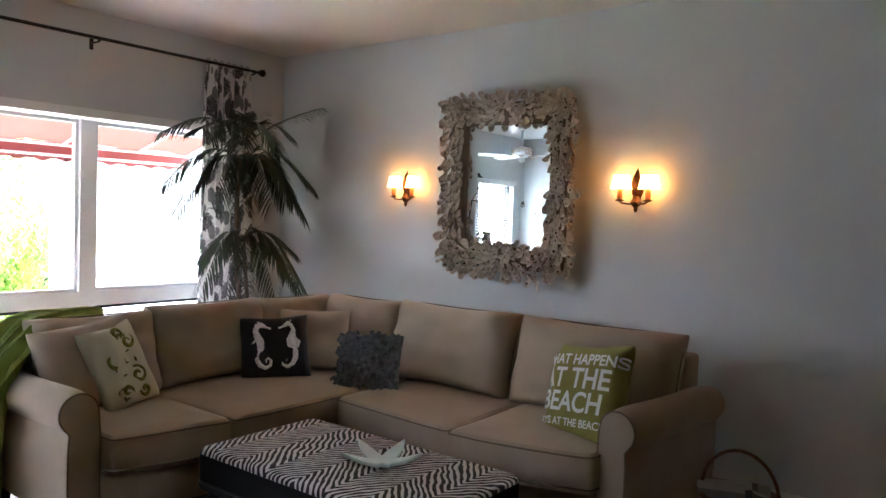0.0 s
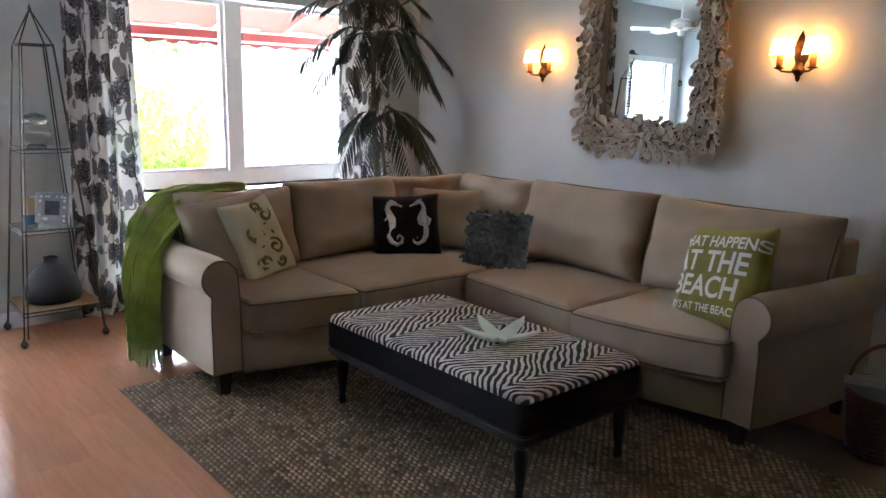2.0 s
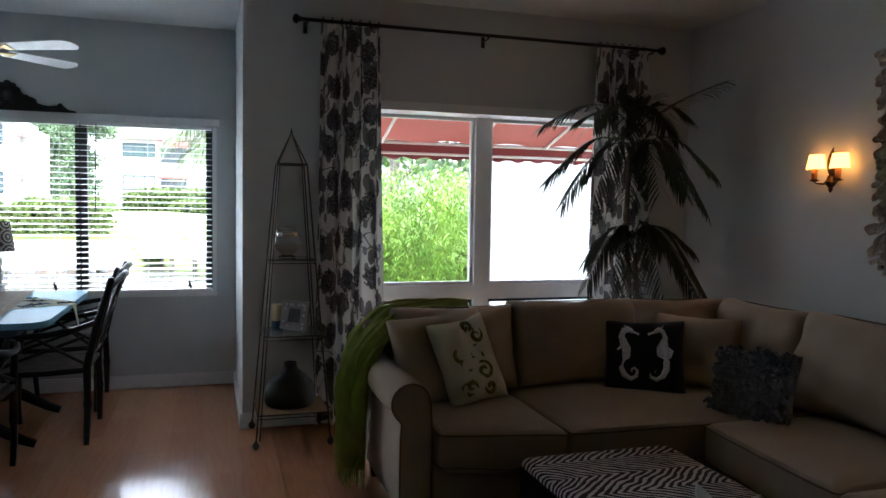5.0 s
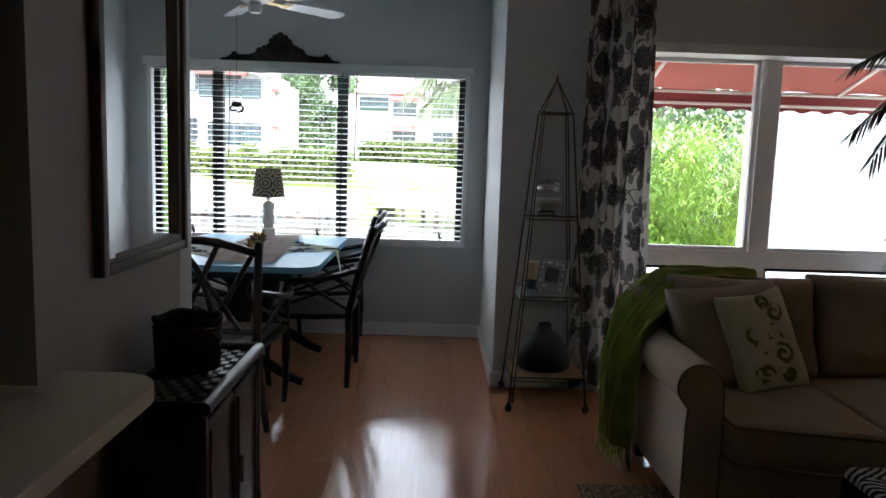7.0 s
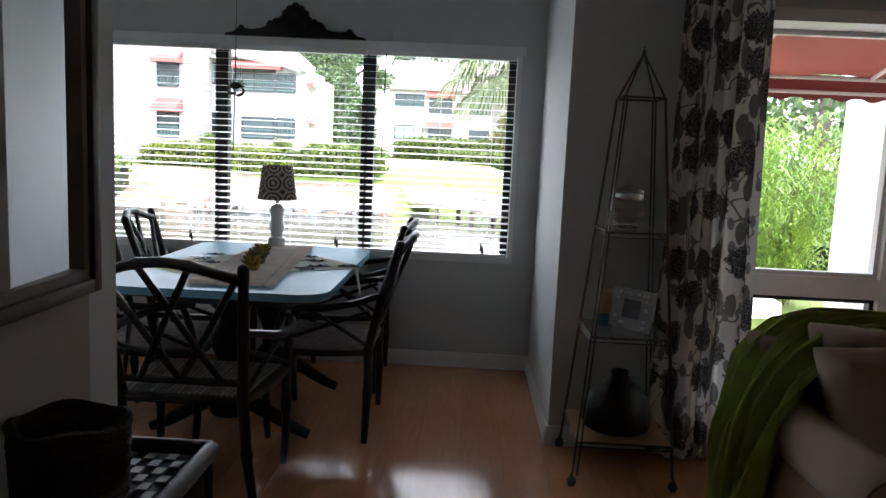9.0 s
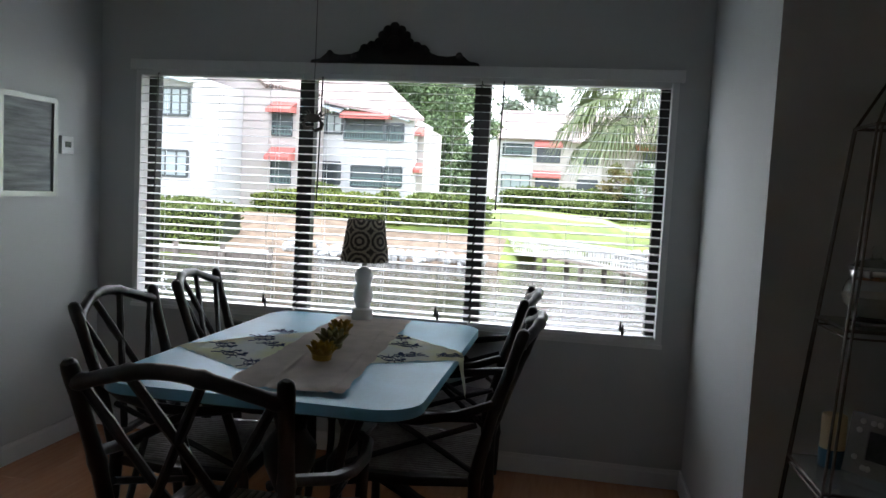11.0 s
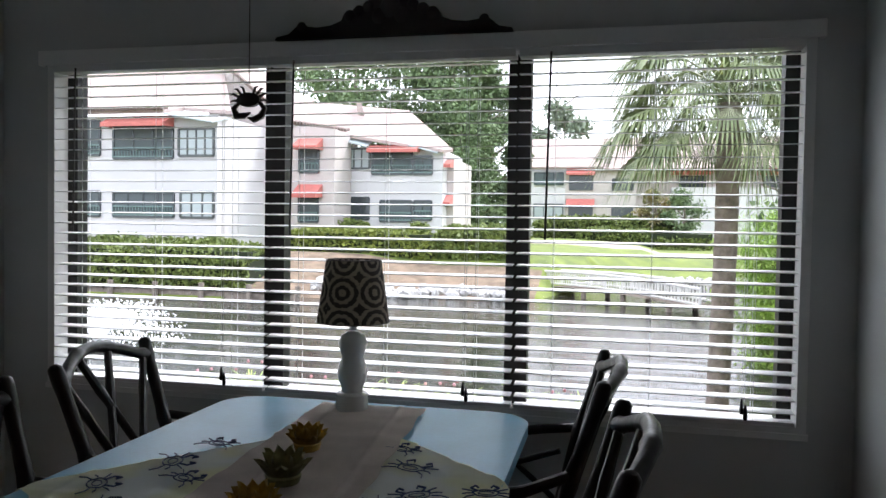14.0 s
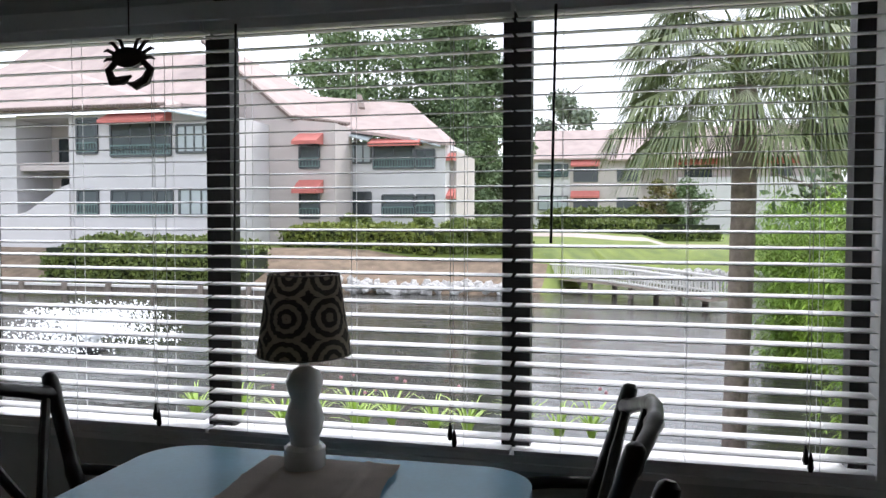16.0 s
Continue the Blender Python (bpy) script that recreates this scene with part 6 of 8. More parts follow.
k = thing("candle", "cream pillar candle with a blue base on the iron shelf stand", "candle", at=pose(ecx - 0.07, ecy - 0.07, 0.637))
bm = bmesh.new()
lathe(bm, [(0.034, 0.052), (0.034, 0.15), (0.031, 0.153), (0.012, 0.149)], 20)
part("wax_body", bm, simple("cream_wax", (0.62, 0.5, 0.3), 0.5), k)
bm = bmesh.new()
lathe(bm, [(0.035, 0.0), (0.0355, 0.05), (0.034, 0.054)], 20)
part("blue_band", bm, simple("blue_wax", (0.03, 0.09, 0.14), 0.45), k, "blue layer of wax")
bm = bmesh.new()
tube(bm, [(0, 0, 0.148), (0.002, 0, 0.163)], 0.0012, 5)
part("wick", bm, RODM, k)

v = thing("vase", "squat matt black vase on the bottom shelf of the stand", "vase", at=pose(ecx + 0.0, ecy + 0.0, 0.197))
bm = bmesh.new()
lathe(bm, [(0.09, 0.0), (0.14, 0.006), (0.152, 0.03), (0.15, 0.08), (0.13, 0.135), (0.085, 0.185), (0.045, 0.215), (0.036, 0.24), (0.04, 0.252), (0.034, 0.254), (0.028, 0.235)], 36)
part("vase_body", bm, VASE, v)


# ---- the potted palm ----
def feather(bm, root, tip, arch, n, leaf_len, width=0.0074):
    """A feather-shaped frond: an arching stem with separate narrow leaflets that droop from both sides."""
    root, tip = Vector(root), Vector(tip)
    pts = []
    for i in range(n + 1):
        t = i / n
        p = root.lerp(tip, t)
        p.z += arch * math.sin(math.pi * t ** 0.8)
        pts.append(p)
    tube(bm, pts, [0.0045 * (1 - 0.75 * i / n) for i in range(n + 1)], 4)
    for i in range(int(n * 0.22), n + 1):
        t = i / n
        p = pts[i]
        d = (pts[min(i + 1, n)] - pts[i - 1]).normalized()
        side = d.cross(Vector((0, 0, 1)))
        side = side.normalized() if side.length > 0.01 else Vector((1, 0, 0))
        ln = leaf_len * (0.45 + 0.75 * math.sin(math.pi * (0.15 + 0.72 * t))) * random.uniform(0.85, 1.12)
        for s in (-1, 1):
            out = (side * s * random.uniform(0.5, 0.7) + d * 0.72 + Vector((0, 0, -0.12))).normalized()
            drop = ln * random.uniform(0.14, 0.30)
            spots = [p, p + out * ln * 0.35 + Vector((0, 0, -0.06 * drop)), p + out * ln * 0.7 + Vector((0, 0, -0.42 * drop)), p + out * ln * 0.95 + Vector((0, 0, -drop))]
            w = out.cross(Vector((0, 0, 1)))
            w = (w.normalized() if w.length > 0.01 else side) * width
            rows = [(bm.verts.new(q - w * k), bm.verts.new(q + w * k)) for q, k in zip(spots, (0.5, 1.0, 0.75, 0.1))]
            for qa, qb in zip(rows, rows[1:]):
                bm.faces.new((qa[0], qa[1], qb[1], qb[0]))


def indoor_palm():
    p = thing("potted_palm", "tall dark green feather-leaved palm plant behind the sofa corner", "potted plant")
    bx, by = -4.96, 4.37
    bm = bmesh.new()
    lathe(bm, [(0.13, 0.0), (0.15, 0.02), (0.18, 0.26), (0.19, 0.30), (0.175, 0.30), (0.17, 0.27), (0.02, 0.26)], 28, (bx, by, 0))
    part("pot", bm, mat("brown_basket_pot", (0.2, 0.12, 0.06), 0.8, var=0.3, scale=30, bump=0.8), p, "round brown plant pot")
    bm = bmesh.new()
    pts = [(bx + 0.015 * math.sin(z * 4), by - 0.02 + 0.02 * math.sin(z * 3), z) for z in [0.26 + 0.07 * i for i in range(23)]]
    tube(bm, pts, [0.02 + 0.004 * (i % 2) - 0.0003 * i for i in range(23)], 8)
    tube(bm, [(bx + 0.03, by, 0.26), (bx + 0.06, by + 0.03, 0.7), (bx + 0.04, by, 1.1)], 0.014, 7)
    part("trunk", bm, TRUNK, p, "ringed brown trunk")
    # three crowns; a frond is (azimuth, reach, rise of its tip, arch)
    crowns = (
        (1.90, 0.15, ((53, 0.60, 0.30, 0.04), (40, 0.36, 0.10, 0.12), (70, 0.30, -0.02, 0.14), (262, 0.60, 0.04, 0.15), (245, 0.36, 0.08, 0.10), (323, 0.14, 0.20, 0.03), (110, 0.16, 0.24, 0.03), (320, 0.34, -0.06, 0.16), (290, 0.40, 0.02, 0.15), (5, 0.36, 0.02, 0.14), (150, 0.22, 0.14, 0.06))),
        (1.73, 0.16, ((50, 0.56, -0.10, 0.17), (60, 0.50, -0.30, 0.20), (262, 0.58, -0.14, 0.18), (268, 0.50, -0.30, 0.19), (240, 0.30, -0.10, 0.16), (323, 0.38, -0.26, 0.19), (298, 0.46, -0.26, 0.18), (350, 0.42, -0.24, 0.19), (18, 0.48, -0.20, 0.18), (85, 0.42, -0.22, 0.18), (130, 0.26, -0.12, 0.14), (33, 0.34, -0.04, 0.16))),
        (1.20, 0.15, ((258, 0.30, -0.14, 0.12), (276, 0.34, -0.30, 0.15), (305, 0.34, -0.40, 0.17), (332, 0.36, -0.42, 0.18), (2, 0.43, -0.38, 0.18), (30, 0.50, -0.34, 0.19), (53, 0.54, -0.36, 0.20), (56, 0.42, -0.06, 0.10), (80, 0.42, -0.24, 0.16), (15, 0.30, -0.06, 0.13), (290, 0.22, -0.02, 0.09))))
    for z, leaf, fronds in crowns:
        for az, reach, rise, arch in fronds:
            a = radians(az)
            reach *= 0.88 if az < 90 else 1.0
            ex, ey = max(bx + reach * math.cos(a), -5.10), min(by + reach * math.sin(a), 4.95)
            bm = bmesh.new()
            feather(bm, (bx + 0.012 * math.cos(a), by + 0.012 * math.sin(a), z), (ex, ey, z + rise), arch, 24, leaf * (0.95 + 0.6 * reach))
            part("frond", bm, LEAF, p, recalc=False)


indoor_palm()


# ---- the oyster shell mirror ----
def shell_mirror():
    m = thing("shell_mirror", "wall mirror framed in layered oyster shells above the sofa", "mirror")
    gx0, gx1, gz0, gz1 = -3.36, -2.74, 1.24, 2.03
    x0, x1, z0, z1 = -3.52, -2.585, 1.085, 2.20
    y = 4.955
    bm = bmesh.new()
    for q in ((x0 + 0.03, gx0, z0 + 0.03, z1 - 0.03), (gx1, x1 - 0.03, z0 + 0.03, z1 - 0.03), (gx0, gx1, gz1, z1 - 0.03), (gx0, gx1, z0 + 0.03, gz0)):
        box(bm, q[0], q[1], y - 0.02, 5.0, q[2], q[3])
    part("backing", bm, mat("shell_grout_backing", (0.26, 0.20, 0.16), 0.9), m)
    bm = bmesh.new()
    box(bm, gx0 - 0.005, gx1 + 0.005, y - 0.002, y + 0.004, gz0 - 0.005, gz1 + 0.005)
    glass = part("mirror_glass", bm, MIRROR, m, "silvered mirror glass", smooth=0)
    glass.matrix_basis = Matrix.Translation((-3.05, y, 0)) @ Matrix.Rotation(radians(1.0), 4, "Z") @ Matrix.Translation((3.05, -y - 0.004, 0))
    meshes = []
    for k in range(6):
        bm = bmesh.new()
        n = 12
        ln, wd = 0.072 + 0.006 * k, 0.022 + 0.0030 * (k % 3)
        rows = []
        for f, lift in ((1.0, 0.0045), (0.90, 0.009), (0.72, 0.0035), (0.40, 0.0005)):
            row = []
            for i in range(n):
                a = 2 * math.pi * i / n
                t = 0.5 + 0.5 * math.cos(a)
                wide = wd * (0.30 + 0.95 * t ** 0.8) * (1 + 0.10 * math.sin(3 * a + k))
                x = ln * (0.5 + 0.5 * math.cos(a) * f) + 0.012 * (1 - f)
                row.append(bm.verts.new((x, math.sin(a) * wide * f, lift + 0.004 * math.cos(2 * a + k) + 0.0016 * (i % 2) * f)))
            rows.append(row)
        for ra, rb in zip(rows, rows[1:]):
            for i in range(n):
                bm.faces.new((ra[i], ra[(i + 1) % n], rb[(i + 1) % n], rb[i]))
        bm.faces.new(rows[-1])
        back = bm.verts.new((ln * 0.5, 0, -0.010))
        for i in range(n):
            bm.faces.new((rows[0][(i + 1) % n], rows[0][i], back))
        meshes.append(finish(bm, "oyster_shell", SHELLM, 50))
    bm = bmesh.new()
    lathe(bm, [(0.001, 0.0), (0.0075, 0.001), (0.0055, 0.0022), (0.001, 0.0026)], 8)
    spot = finish(bm, "muscle_scar", simple("dark_shell_scar", (0.045, 0.03, 0.03), 0.4), 40)
    # (x, z, way it points, lift): the rounded ends hang down the sides and run outwards above and below
    spots = []
    for i in range(30):
        zz = z0 + 0.075 + (z1 - z0 - 0.07) * i / 29
        for c in range(5):
            inner = c / 4
            crown = 0.026 * math.sin(math.pi * (c + 0.6) / 5.2)
            spots.append((x0 + 0.010 + 0.030 * c, zz + 0.018 * (c % 2), -118 + 32 * inner, crown))
            spots.append((x1 - 0.010 - 0.030 * c, zz + 0.018 * (c % 2), -62 - 32 * inner, crown))
    for i in range(12):
        for side in (-1, 1):
            xx = -3.05 + side * (0.36 - 0.031 * i)
            for c in range(5):
                fan = 50 - 20 * c
                spots.append((xx, z1 - 0.030 - 0.026 * c, fan if side > 0 else 180 - fan, 0.024))
                spots.append((xx, z0 + 0.026 + 0.027 * c, -50 + 20 * c if side > 0 else 230 - 20 * c, 0.024))
    for cx, cz, cnt, sp in ((-3.05, 1.20, 20, 0.05), (-3.06, 2.13, 14, 0.04), (x1 - 0.09, z1 - 0.07, 8, 0.02), (x0 + 0.09, z1 - 0.07, 8, 0.02)):
        for i in range(cnt):
            a = 2.399 * i
            r = sp * math.sqrt(i / cnt)
            spots.append((cx + 1.3 * r * math.cos(a), cz + r * math.sin(a), math.degrees(a), 0.045))
    rnd = random.Random(4)
    for i, (x, z, turn, lift) in enumerate(spots):
        ob = new("oyster_shell", meshes[i % 6])
        ob.parent = m
        k = rnd.uniform(0.72, 1.05)
        ob.matrix_local = Matrix.Translation((x + rnd.uniform(-0.007, 0.007), y - 0.026 - lift - rnd.uniform(0, 0.012), z + rnd.uniform(-0.009, 0.009))) @ Matrix.Rotation(radians(90), 4, "X") @ Matrix.Rotation(radians(turn + rnd.uniform(-34, 34)), 4, "Z") @ Matrix.Rotation(radians(rnd.uniform(-36, -6)), 4, "Y") @ Matrix.Rotation(radians(rnd.uniform(-40, 40)), 4, "X") @ Matrix.Diagonal((k, k, k, 1))
        if i % 3 == 0:
            sc = new("muscle_scar", spot)
            sc.parent = ob
            sc.location = (0.062, 0, 0.001)
    return m


shell_mirror()


# ---- wall sconces ----
def sconce():
    s = thing("wall_sconce", "bronze two-light wall sconce with lit cream shades beside the mirror", "wall light", "sconces beside the shell mirror")
    bm = bmesh.new()
    lathe(bm, [(0.001, -0.105), (0.006, -0.10), (0.014, -0.085), (0.010, -0.078), (0.026, -0.06), (0.033, -0.045), (0.022, -0.03), (0.018, -0.01)], 14, (0, -0.035, 0))
    part("pendant_boss", bm, BRONZE, s, "pointed bronze boss")
    bm = bmesh.new()
    lathe(bm, [(0.012, 0), (0.03, 0.0), (0.034, 0.01), (0.02, 0.016), (0.004, 0.018)], 14)
    for v in bm.verts:
        v.co = Vector((v.co.x, -v.co.z * 1.0, v.co.y * 1.6 + 0.03))
    sheet(bm, lambda u, w: Vector(((u - 0.5) * 0.05 * math.sin(math.pi * min(1, w * 0.85 + 0.15)) * 1.3, -0.012 - 0.025 * math.sin(w * 2.6), -0.04 + 0.19 * w)), 4, 10)
    bmesh.ops.solidify(bm, geom=bm.faces[:], thickness=0.004)
    part("backplate", bm, BRONZE, s, "leaf-shaped bronze backplate")
    for sx in (-1, 1):
        a = part("arm", (lambda b: (tube(b, [(0, -0.035, -0.05), (sx * 0.03, -0.06, -0.056), (sx * 0.07, -0.07, -0.052), (sx * 0.083, -0.07, -0.04)], 0.0055, 7), b)[1])(bmesh.new()), BRONZE, s)
        bm = bmesh.new()
        lathe(bm, [(0.005, -0.045), (0.024, -0.038), (0.026, -0.034), (0.010, -0.03), (0.012, -0.028)], 14, (sx * 0.083, -0.07, 0))
        part("drip_pan", bm, BRONZE, s)
        bm = bmesh.new()
        lathe(bm, [(0.015, -0.03), (0.016, 0.03), (0.014, 0.034)], 14, (sx * 0.083, -0.07, 0))
        part("candle_sleeve", bm, simple("amber_sleeve", (0.32, 0.13, 0.04), 0.5), s, "amber candle sleeve")
        # half shade: open at the wall, above and below
        bm = bmesh.new()
        sheet(bm, lambda u, w: Vector((sx * 0.083 + (0.064 - 0.016 * w) * math.cos(math.pi + math.pi * u), -0.052 + (0.052 - 0.014 * w) * math.sin(math.pi + math.pi * u), 0.025 + 0.085 * w)), 14, 3)
        bmesh.ops.solidify(bm, geom=bm.faces[:], thickness=0.0012)
        sh = part("shade", bm, SHADE_LIT, s, "glowing cream half shade")
        bm = bmesh.new()
        for w in (0, 1):
            tube(bm, [(sx * 0.083 + (0.0655 - 0.016 * w) * math.cos(math.pi + math.pi * k / 12), -0.052 + (0.0535 - 0.014 * w) * math.sin(math.pi + math.pi * k / 12), 0.025 + 0.085 * w) for k in range(13)], 0.0018, 5)
        tagged(part("shade_trim", bm, mat("tan_braid", (0.4, 0.25, 0.1), 0.8), s), kind="stuff")
    return s


first = sconce()
first.location = (-3.905, 5.0, 1.60)
second = copy_thing(first, pose(-2.197, 5.0, 1.60))
for sx in (-3.905, -2.197):
    for d in (-0.083, 0.083):
        lamp("sconce_bulb", "POINT", BULB, pose(sx + d, 4.945, 1.665), (1.0, 0.55, 0.2), radius=0.012)


# ---- magazine basket ----
def magazine_basket():
    b = thing("magazine_basket", "hooped brown wicker basket full of magazines beside the sofa arm", "basket", at=pose(-1.38, 4.31, 0))
    wick = mat("red_brown_wicker", (0.20, 0.075, 0.035), 0.6, var=0.3, scale=30, bump=0.6)
    bm = bmesh.new()
    lathe(bm, [(0.12, 0.002), (0.135, 0.01), (0.155, 0.12), (0.165, 0.26), (0.17, 0.27), (0.158, 0.27), (0.148, 0.12), (0.12, 0.02)], 28)
    part("basket_body", bm, wick, b)
    bm = bmesh.new()
    for i in range(12):
        z = 0.02 + i * 0.0215
        r = 0.138 + 0.031 * (z / 0.27)
        tube(bm, [(r * math.cos(a), r * math.sin(a), z + 0.002 * math.sin(a * 12)) for a in [2 * math.pi * k / 28 for k in range(29)]], 0.006, 5, cap=False)
    part("weave_band", bm, wick, b)
    bm = bmesh.new()
    tube(bm, [(0.165 * math.cos(a), 0, 0.26 + 0.20 * math.sin(a)) for a in [math.pi * k / 16 for k in range(17)]], 0.008, 7)
    part("handle", bm, wick, b)
    for i in range(7):
        mg = thing("magazine", "worn glossy magazine standing in the wicker basket", "magazine", "magazines in the basket")
        mg.matrix_basis = pose(-1.38 + random.uniform(-0.02, 0.02), 4.22 + i * 0.028, 0.03, random.uniform(-8, 8), random.uniform(-12, 12), random.uniform(-6, 6))
        bm = bmesh.new()
        box(bm, -0.10, 0.10, 0, 0.007, 0, 0.27 + random.uniform(0, 0.05))
        part("page_block", bm, simple("page_paper", (0.6, 0.58, 0.54), 0.6), mg, "pale page edges", smooth=0)
        bm = bmesh.new()
        box(bm, -0.102, 0.102, -0.0012, -0.0002, 0, 0.27)
        part("cover", bm, simple("magazine_cover", random.choice(((0.3, 0.3, 0.31), (0.12, 0.12, 0.13), (0.4, 0.38, 0.35), (0.2, 0.17, 0.15))), 0.3), mg, "glossy printed cover", smooth=0)


magazine_basket()


# ---- dining room ----
def dining_table():
    t = thing("dining_table", "pale blue painted pedestal dining table with rounded corners by the blinds", "dining table")
    x0, x1, y0, y1 = -6.24, -4.76, -0.115, 0.885
    bm = bmesh.new()
    slab(bm, rounded(x0, x1, y0, y1, 0.13, 10), 0.732, 0.765)
    part("tabletop", bm, TABLE, t)
    bm = bmesh.new()
    slab(bm, rounded(x0 + 0.02, x1 - 0.02, y0 + 0.02, y1 - 0.02, 0.12, 10), 0.722, 0.7315)
    slab(bm, rounded(x0 + 0.22, x1 - 0.22, y0 + 0.18, y1 - 0.18, 0.06), 0.66, 0.7215)
    part("apron", bm, mat("dark_blue_grey_paint", (0.06, 0.09, 0.11), 0.4), t, "dark table edge and apron")
    cy = 0.385
    for cx in (-5.86, -5.14):
        bm = bmesh.new()
        lathe(bm, [(0.08, 0.12), (0.10, 0.15), (0.10, 0.2), (0.05, 0.26), (0.045, 0.34), (0.085, 0.44), (0.09, 0.50), (0.05, 0.56), (0.06, 0.60), (0.11, 0.65), (0.11, 0.66)], 20, (cx, cy, 0))
        part("pedestal", bm, BLACK, t, "turned pedestal column")
        for s in (-1, 1):
            bm = bmesh.new()
            tube(bm, [(cx, cy + s * 0.06, 0.19), (cx, cy + s * 0.18, 0.13), (cx, cy + s * 0.30, 0.06), (cx, cy + s * 0.37, 0.032)], [0.04, 0.034, 0.028, 0.024], 8)
            part("foot", bm, BLACK, t, "sweeping pedestal foot")


dining_table()


def bamboo_chair(cushioned=True):
    """A black bamboo armchair; it faces +y, its back posts at y = 0."""
    c = thing("dining_chair", "black bamboo dining armchair with lattice back at the blue table", "dining chair", "chairs round the dining table")
    lean = [(0, 0.0, 0.003), (0, -0.005, 0.25), (0, 0.0, 0.44), (0, -0.055, 0.68), (0, -0.14, 0.95)]

    def hw(z):
        """Half the width of the back at a height: legs and top flare, the seat is waisted."""
        ks = ((0, 0.272), (0.2, 0.243), (0.44, 0.222), (0.68, 0.238), (0.96, 0.262))
        for (za, wa), (zb, wb) in zip(ks, ks[1:]):
            if z <= zb:
                return wa + (wb - wa) * (z - za) / (zb - za)
        return ks[-1][1]

    def post(sx, z):
        for (_, ya, za), (_, yb, zb) in zip(lean, lean[1:]):
            if z <= zb:
                return Vector((sx * hw(z), ya + (yb - ya) * (z - za) / (zb - za), z))
        return Vector((sx * hw(1), lean[-1][1], z))

    def knot(bm, p, q, r, nodes=()):
        pts, rs = [], []
        p, q = Vector(p), Vector(q)
        n = 12
        for i in range(n + 1):
            t = i / n
            pts.append(p.lerp(q, t))
            rs.append(r * (1.18 if i in nodes else 1.0))
        tube(bm, pts, rs, 8)
    for sx in (-1, 1):
        bm = bmesh.new()
        zs = [0.003, 0.1, 0.2, 0.23, 0.26, 0.35, 0.44, 0.52, 0.6, 0.66, 0.69, 0.72, 0.8, 0.87, 0.90, 0.93, 0.945, 0.953]
        rr = [0.016, 0.019, 0.020, 0.025, 0.020, 0.021, 0.023, 0.021, 0.020, 0.020, 0.024, 0.020, 0.019, 0.019, 0.021, 0.021, 0.019, 0.010]
        tube(bm, [post(sx, z) for z in zs], rr, 10)
        part("post", bm, BLACK, c, "black back post")
        bm = bmesh.new()
        tube(bm, [(sx * 0.265, 0.45, 0.003), (sx * 0.27, 0.46, 0.12), (sx * 0.27, 0.46, 0.22), (sx * 0.27, 0.46, 0.24), (sx * 0.272, 0.46, 0.42), (sx * 0.285, 0.43, 0.56), (sx * 0.29, 0.40, 0.645)], [0.015, 0.018, 0.018, 0.023, 0.019, 0.017, 0.016], 9)
        part("leg", bm, BLACK, c, "black front leg")
        bm = bmesh.new()
        p = post(sx, 0.70)
        tube(bm, [p, (sx * 0.31, 0.06, 0.668), (sx * 0.325, 0.18, 0.645), (sx * 0.325, 0.30, 0.640), (sx * 0.305, 0.40, 0.648), (sx * 0.27, 0.45, 0.652)], [0.015, 0.016, 0.017, 0.017, 0.016, 0.012], 9)
        part("arm", bm, BLACK, c, "curved black arm")
        bm = bmesh.new()
        knot(bm, (sx * 0.225, 0.01, 0.46), (sx * 0.31, 0.26, 0.635), 0.010)
        part("brace", bm, BLACK, c, "slanting arm brace")
        bm = bmesh.new()
        knot(bm, (sx * 0.235, 0.0, 0.62), (sx * 0.275, 0.43, 0.46), 0.010)
        part("brace", bm, BLACK, c, "slanting arm brace")
    bm = bmesh.new()
    pts, rs = [], []
    for i in range(25):
        u = -1 + i / 12
        z = 0.895 + 0.062 * math.cos(u * math.pi / 2) ** 1.2 if abs(u) < 1 else 0.895
        p = post(1, min(0.95, z))
        pts.append((u * 0.258, p.y - 0.045 * math.cos(u * math.pi / 2), z))
        rs.append(0.0225 if i in (1, 8, 16, 23) else 0.018)
    tube(bm, pts, rs, 10)
    part("crest_rail", bm, BLACK, c, "arched black crest rail")

    def crest(x):
        u = max(-1, min(1, x / 0.258))
        z = 0.895 + 0.062 * max(0, math.cos(u * math.pi / 2)) ** 1.2
        return (x, post(1, min(0.95, z)).y - 0.045 * math.cos(u * math.pi / 2), z)
    for xa, xb in ((-0.235, 0.0), (0.235, 0.0), (-0.09, 0.15), (0.09, -0.15)):
        bm = bmesh.new()
        q = post(1, 0.50)
        knot(bm, crest(xa), (xb, q.y, 0.50), 0.0125, (3, 9))
        part("splat_bar", bm, BLACK, c, "diagonal black lattice bar")
    for z in (0.50, 0.43):
        bm = bmesh.new()
        q = post(1, z)
        knot(bm, (-hw(z), q.y, z), (hw(z), q.y, z), 0.014, (3, 9))
        part("back_rail", bm, BLACK, c)
    bm = bmesh.new()
    slab(bm, [(-0.225, 0.0), (0.225, 0.0), (0.27, 0.2), (0.285, 0.44), (0.27, 0.475), (-0.27, 0.475), (-0.285, 0.44), (-0.27, 0.2)], 0.405, 0.435)
    soften(bm, 0.008, 2)
    part("seat_frame", bm, BLACK, c)
    bm = bmesh.new()
    for i in range(22):
        x = -0.21 + 0.42 * i / 21
        tube(bm, [(x, 0.02, 0.437), (x * 1.15, 0.45, 0.437)], 0.007, 5)
    tagged(part("seat", bm, mat("pale_rush_cord", (0.36, 0.34, 0.32), 0.7, var=0.2, scale=20), c, "pale woven rush seat"), kind="stuff")
    return c


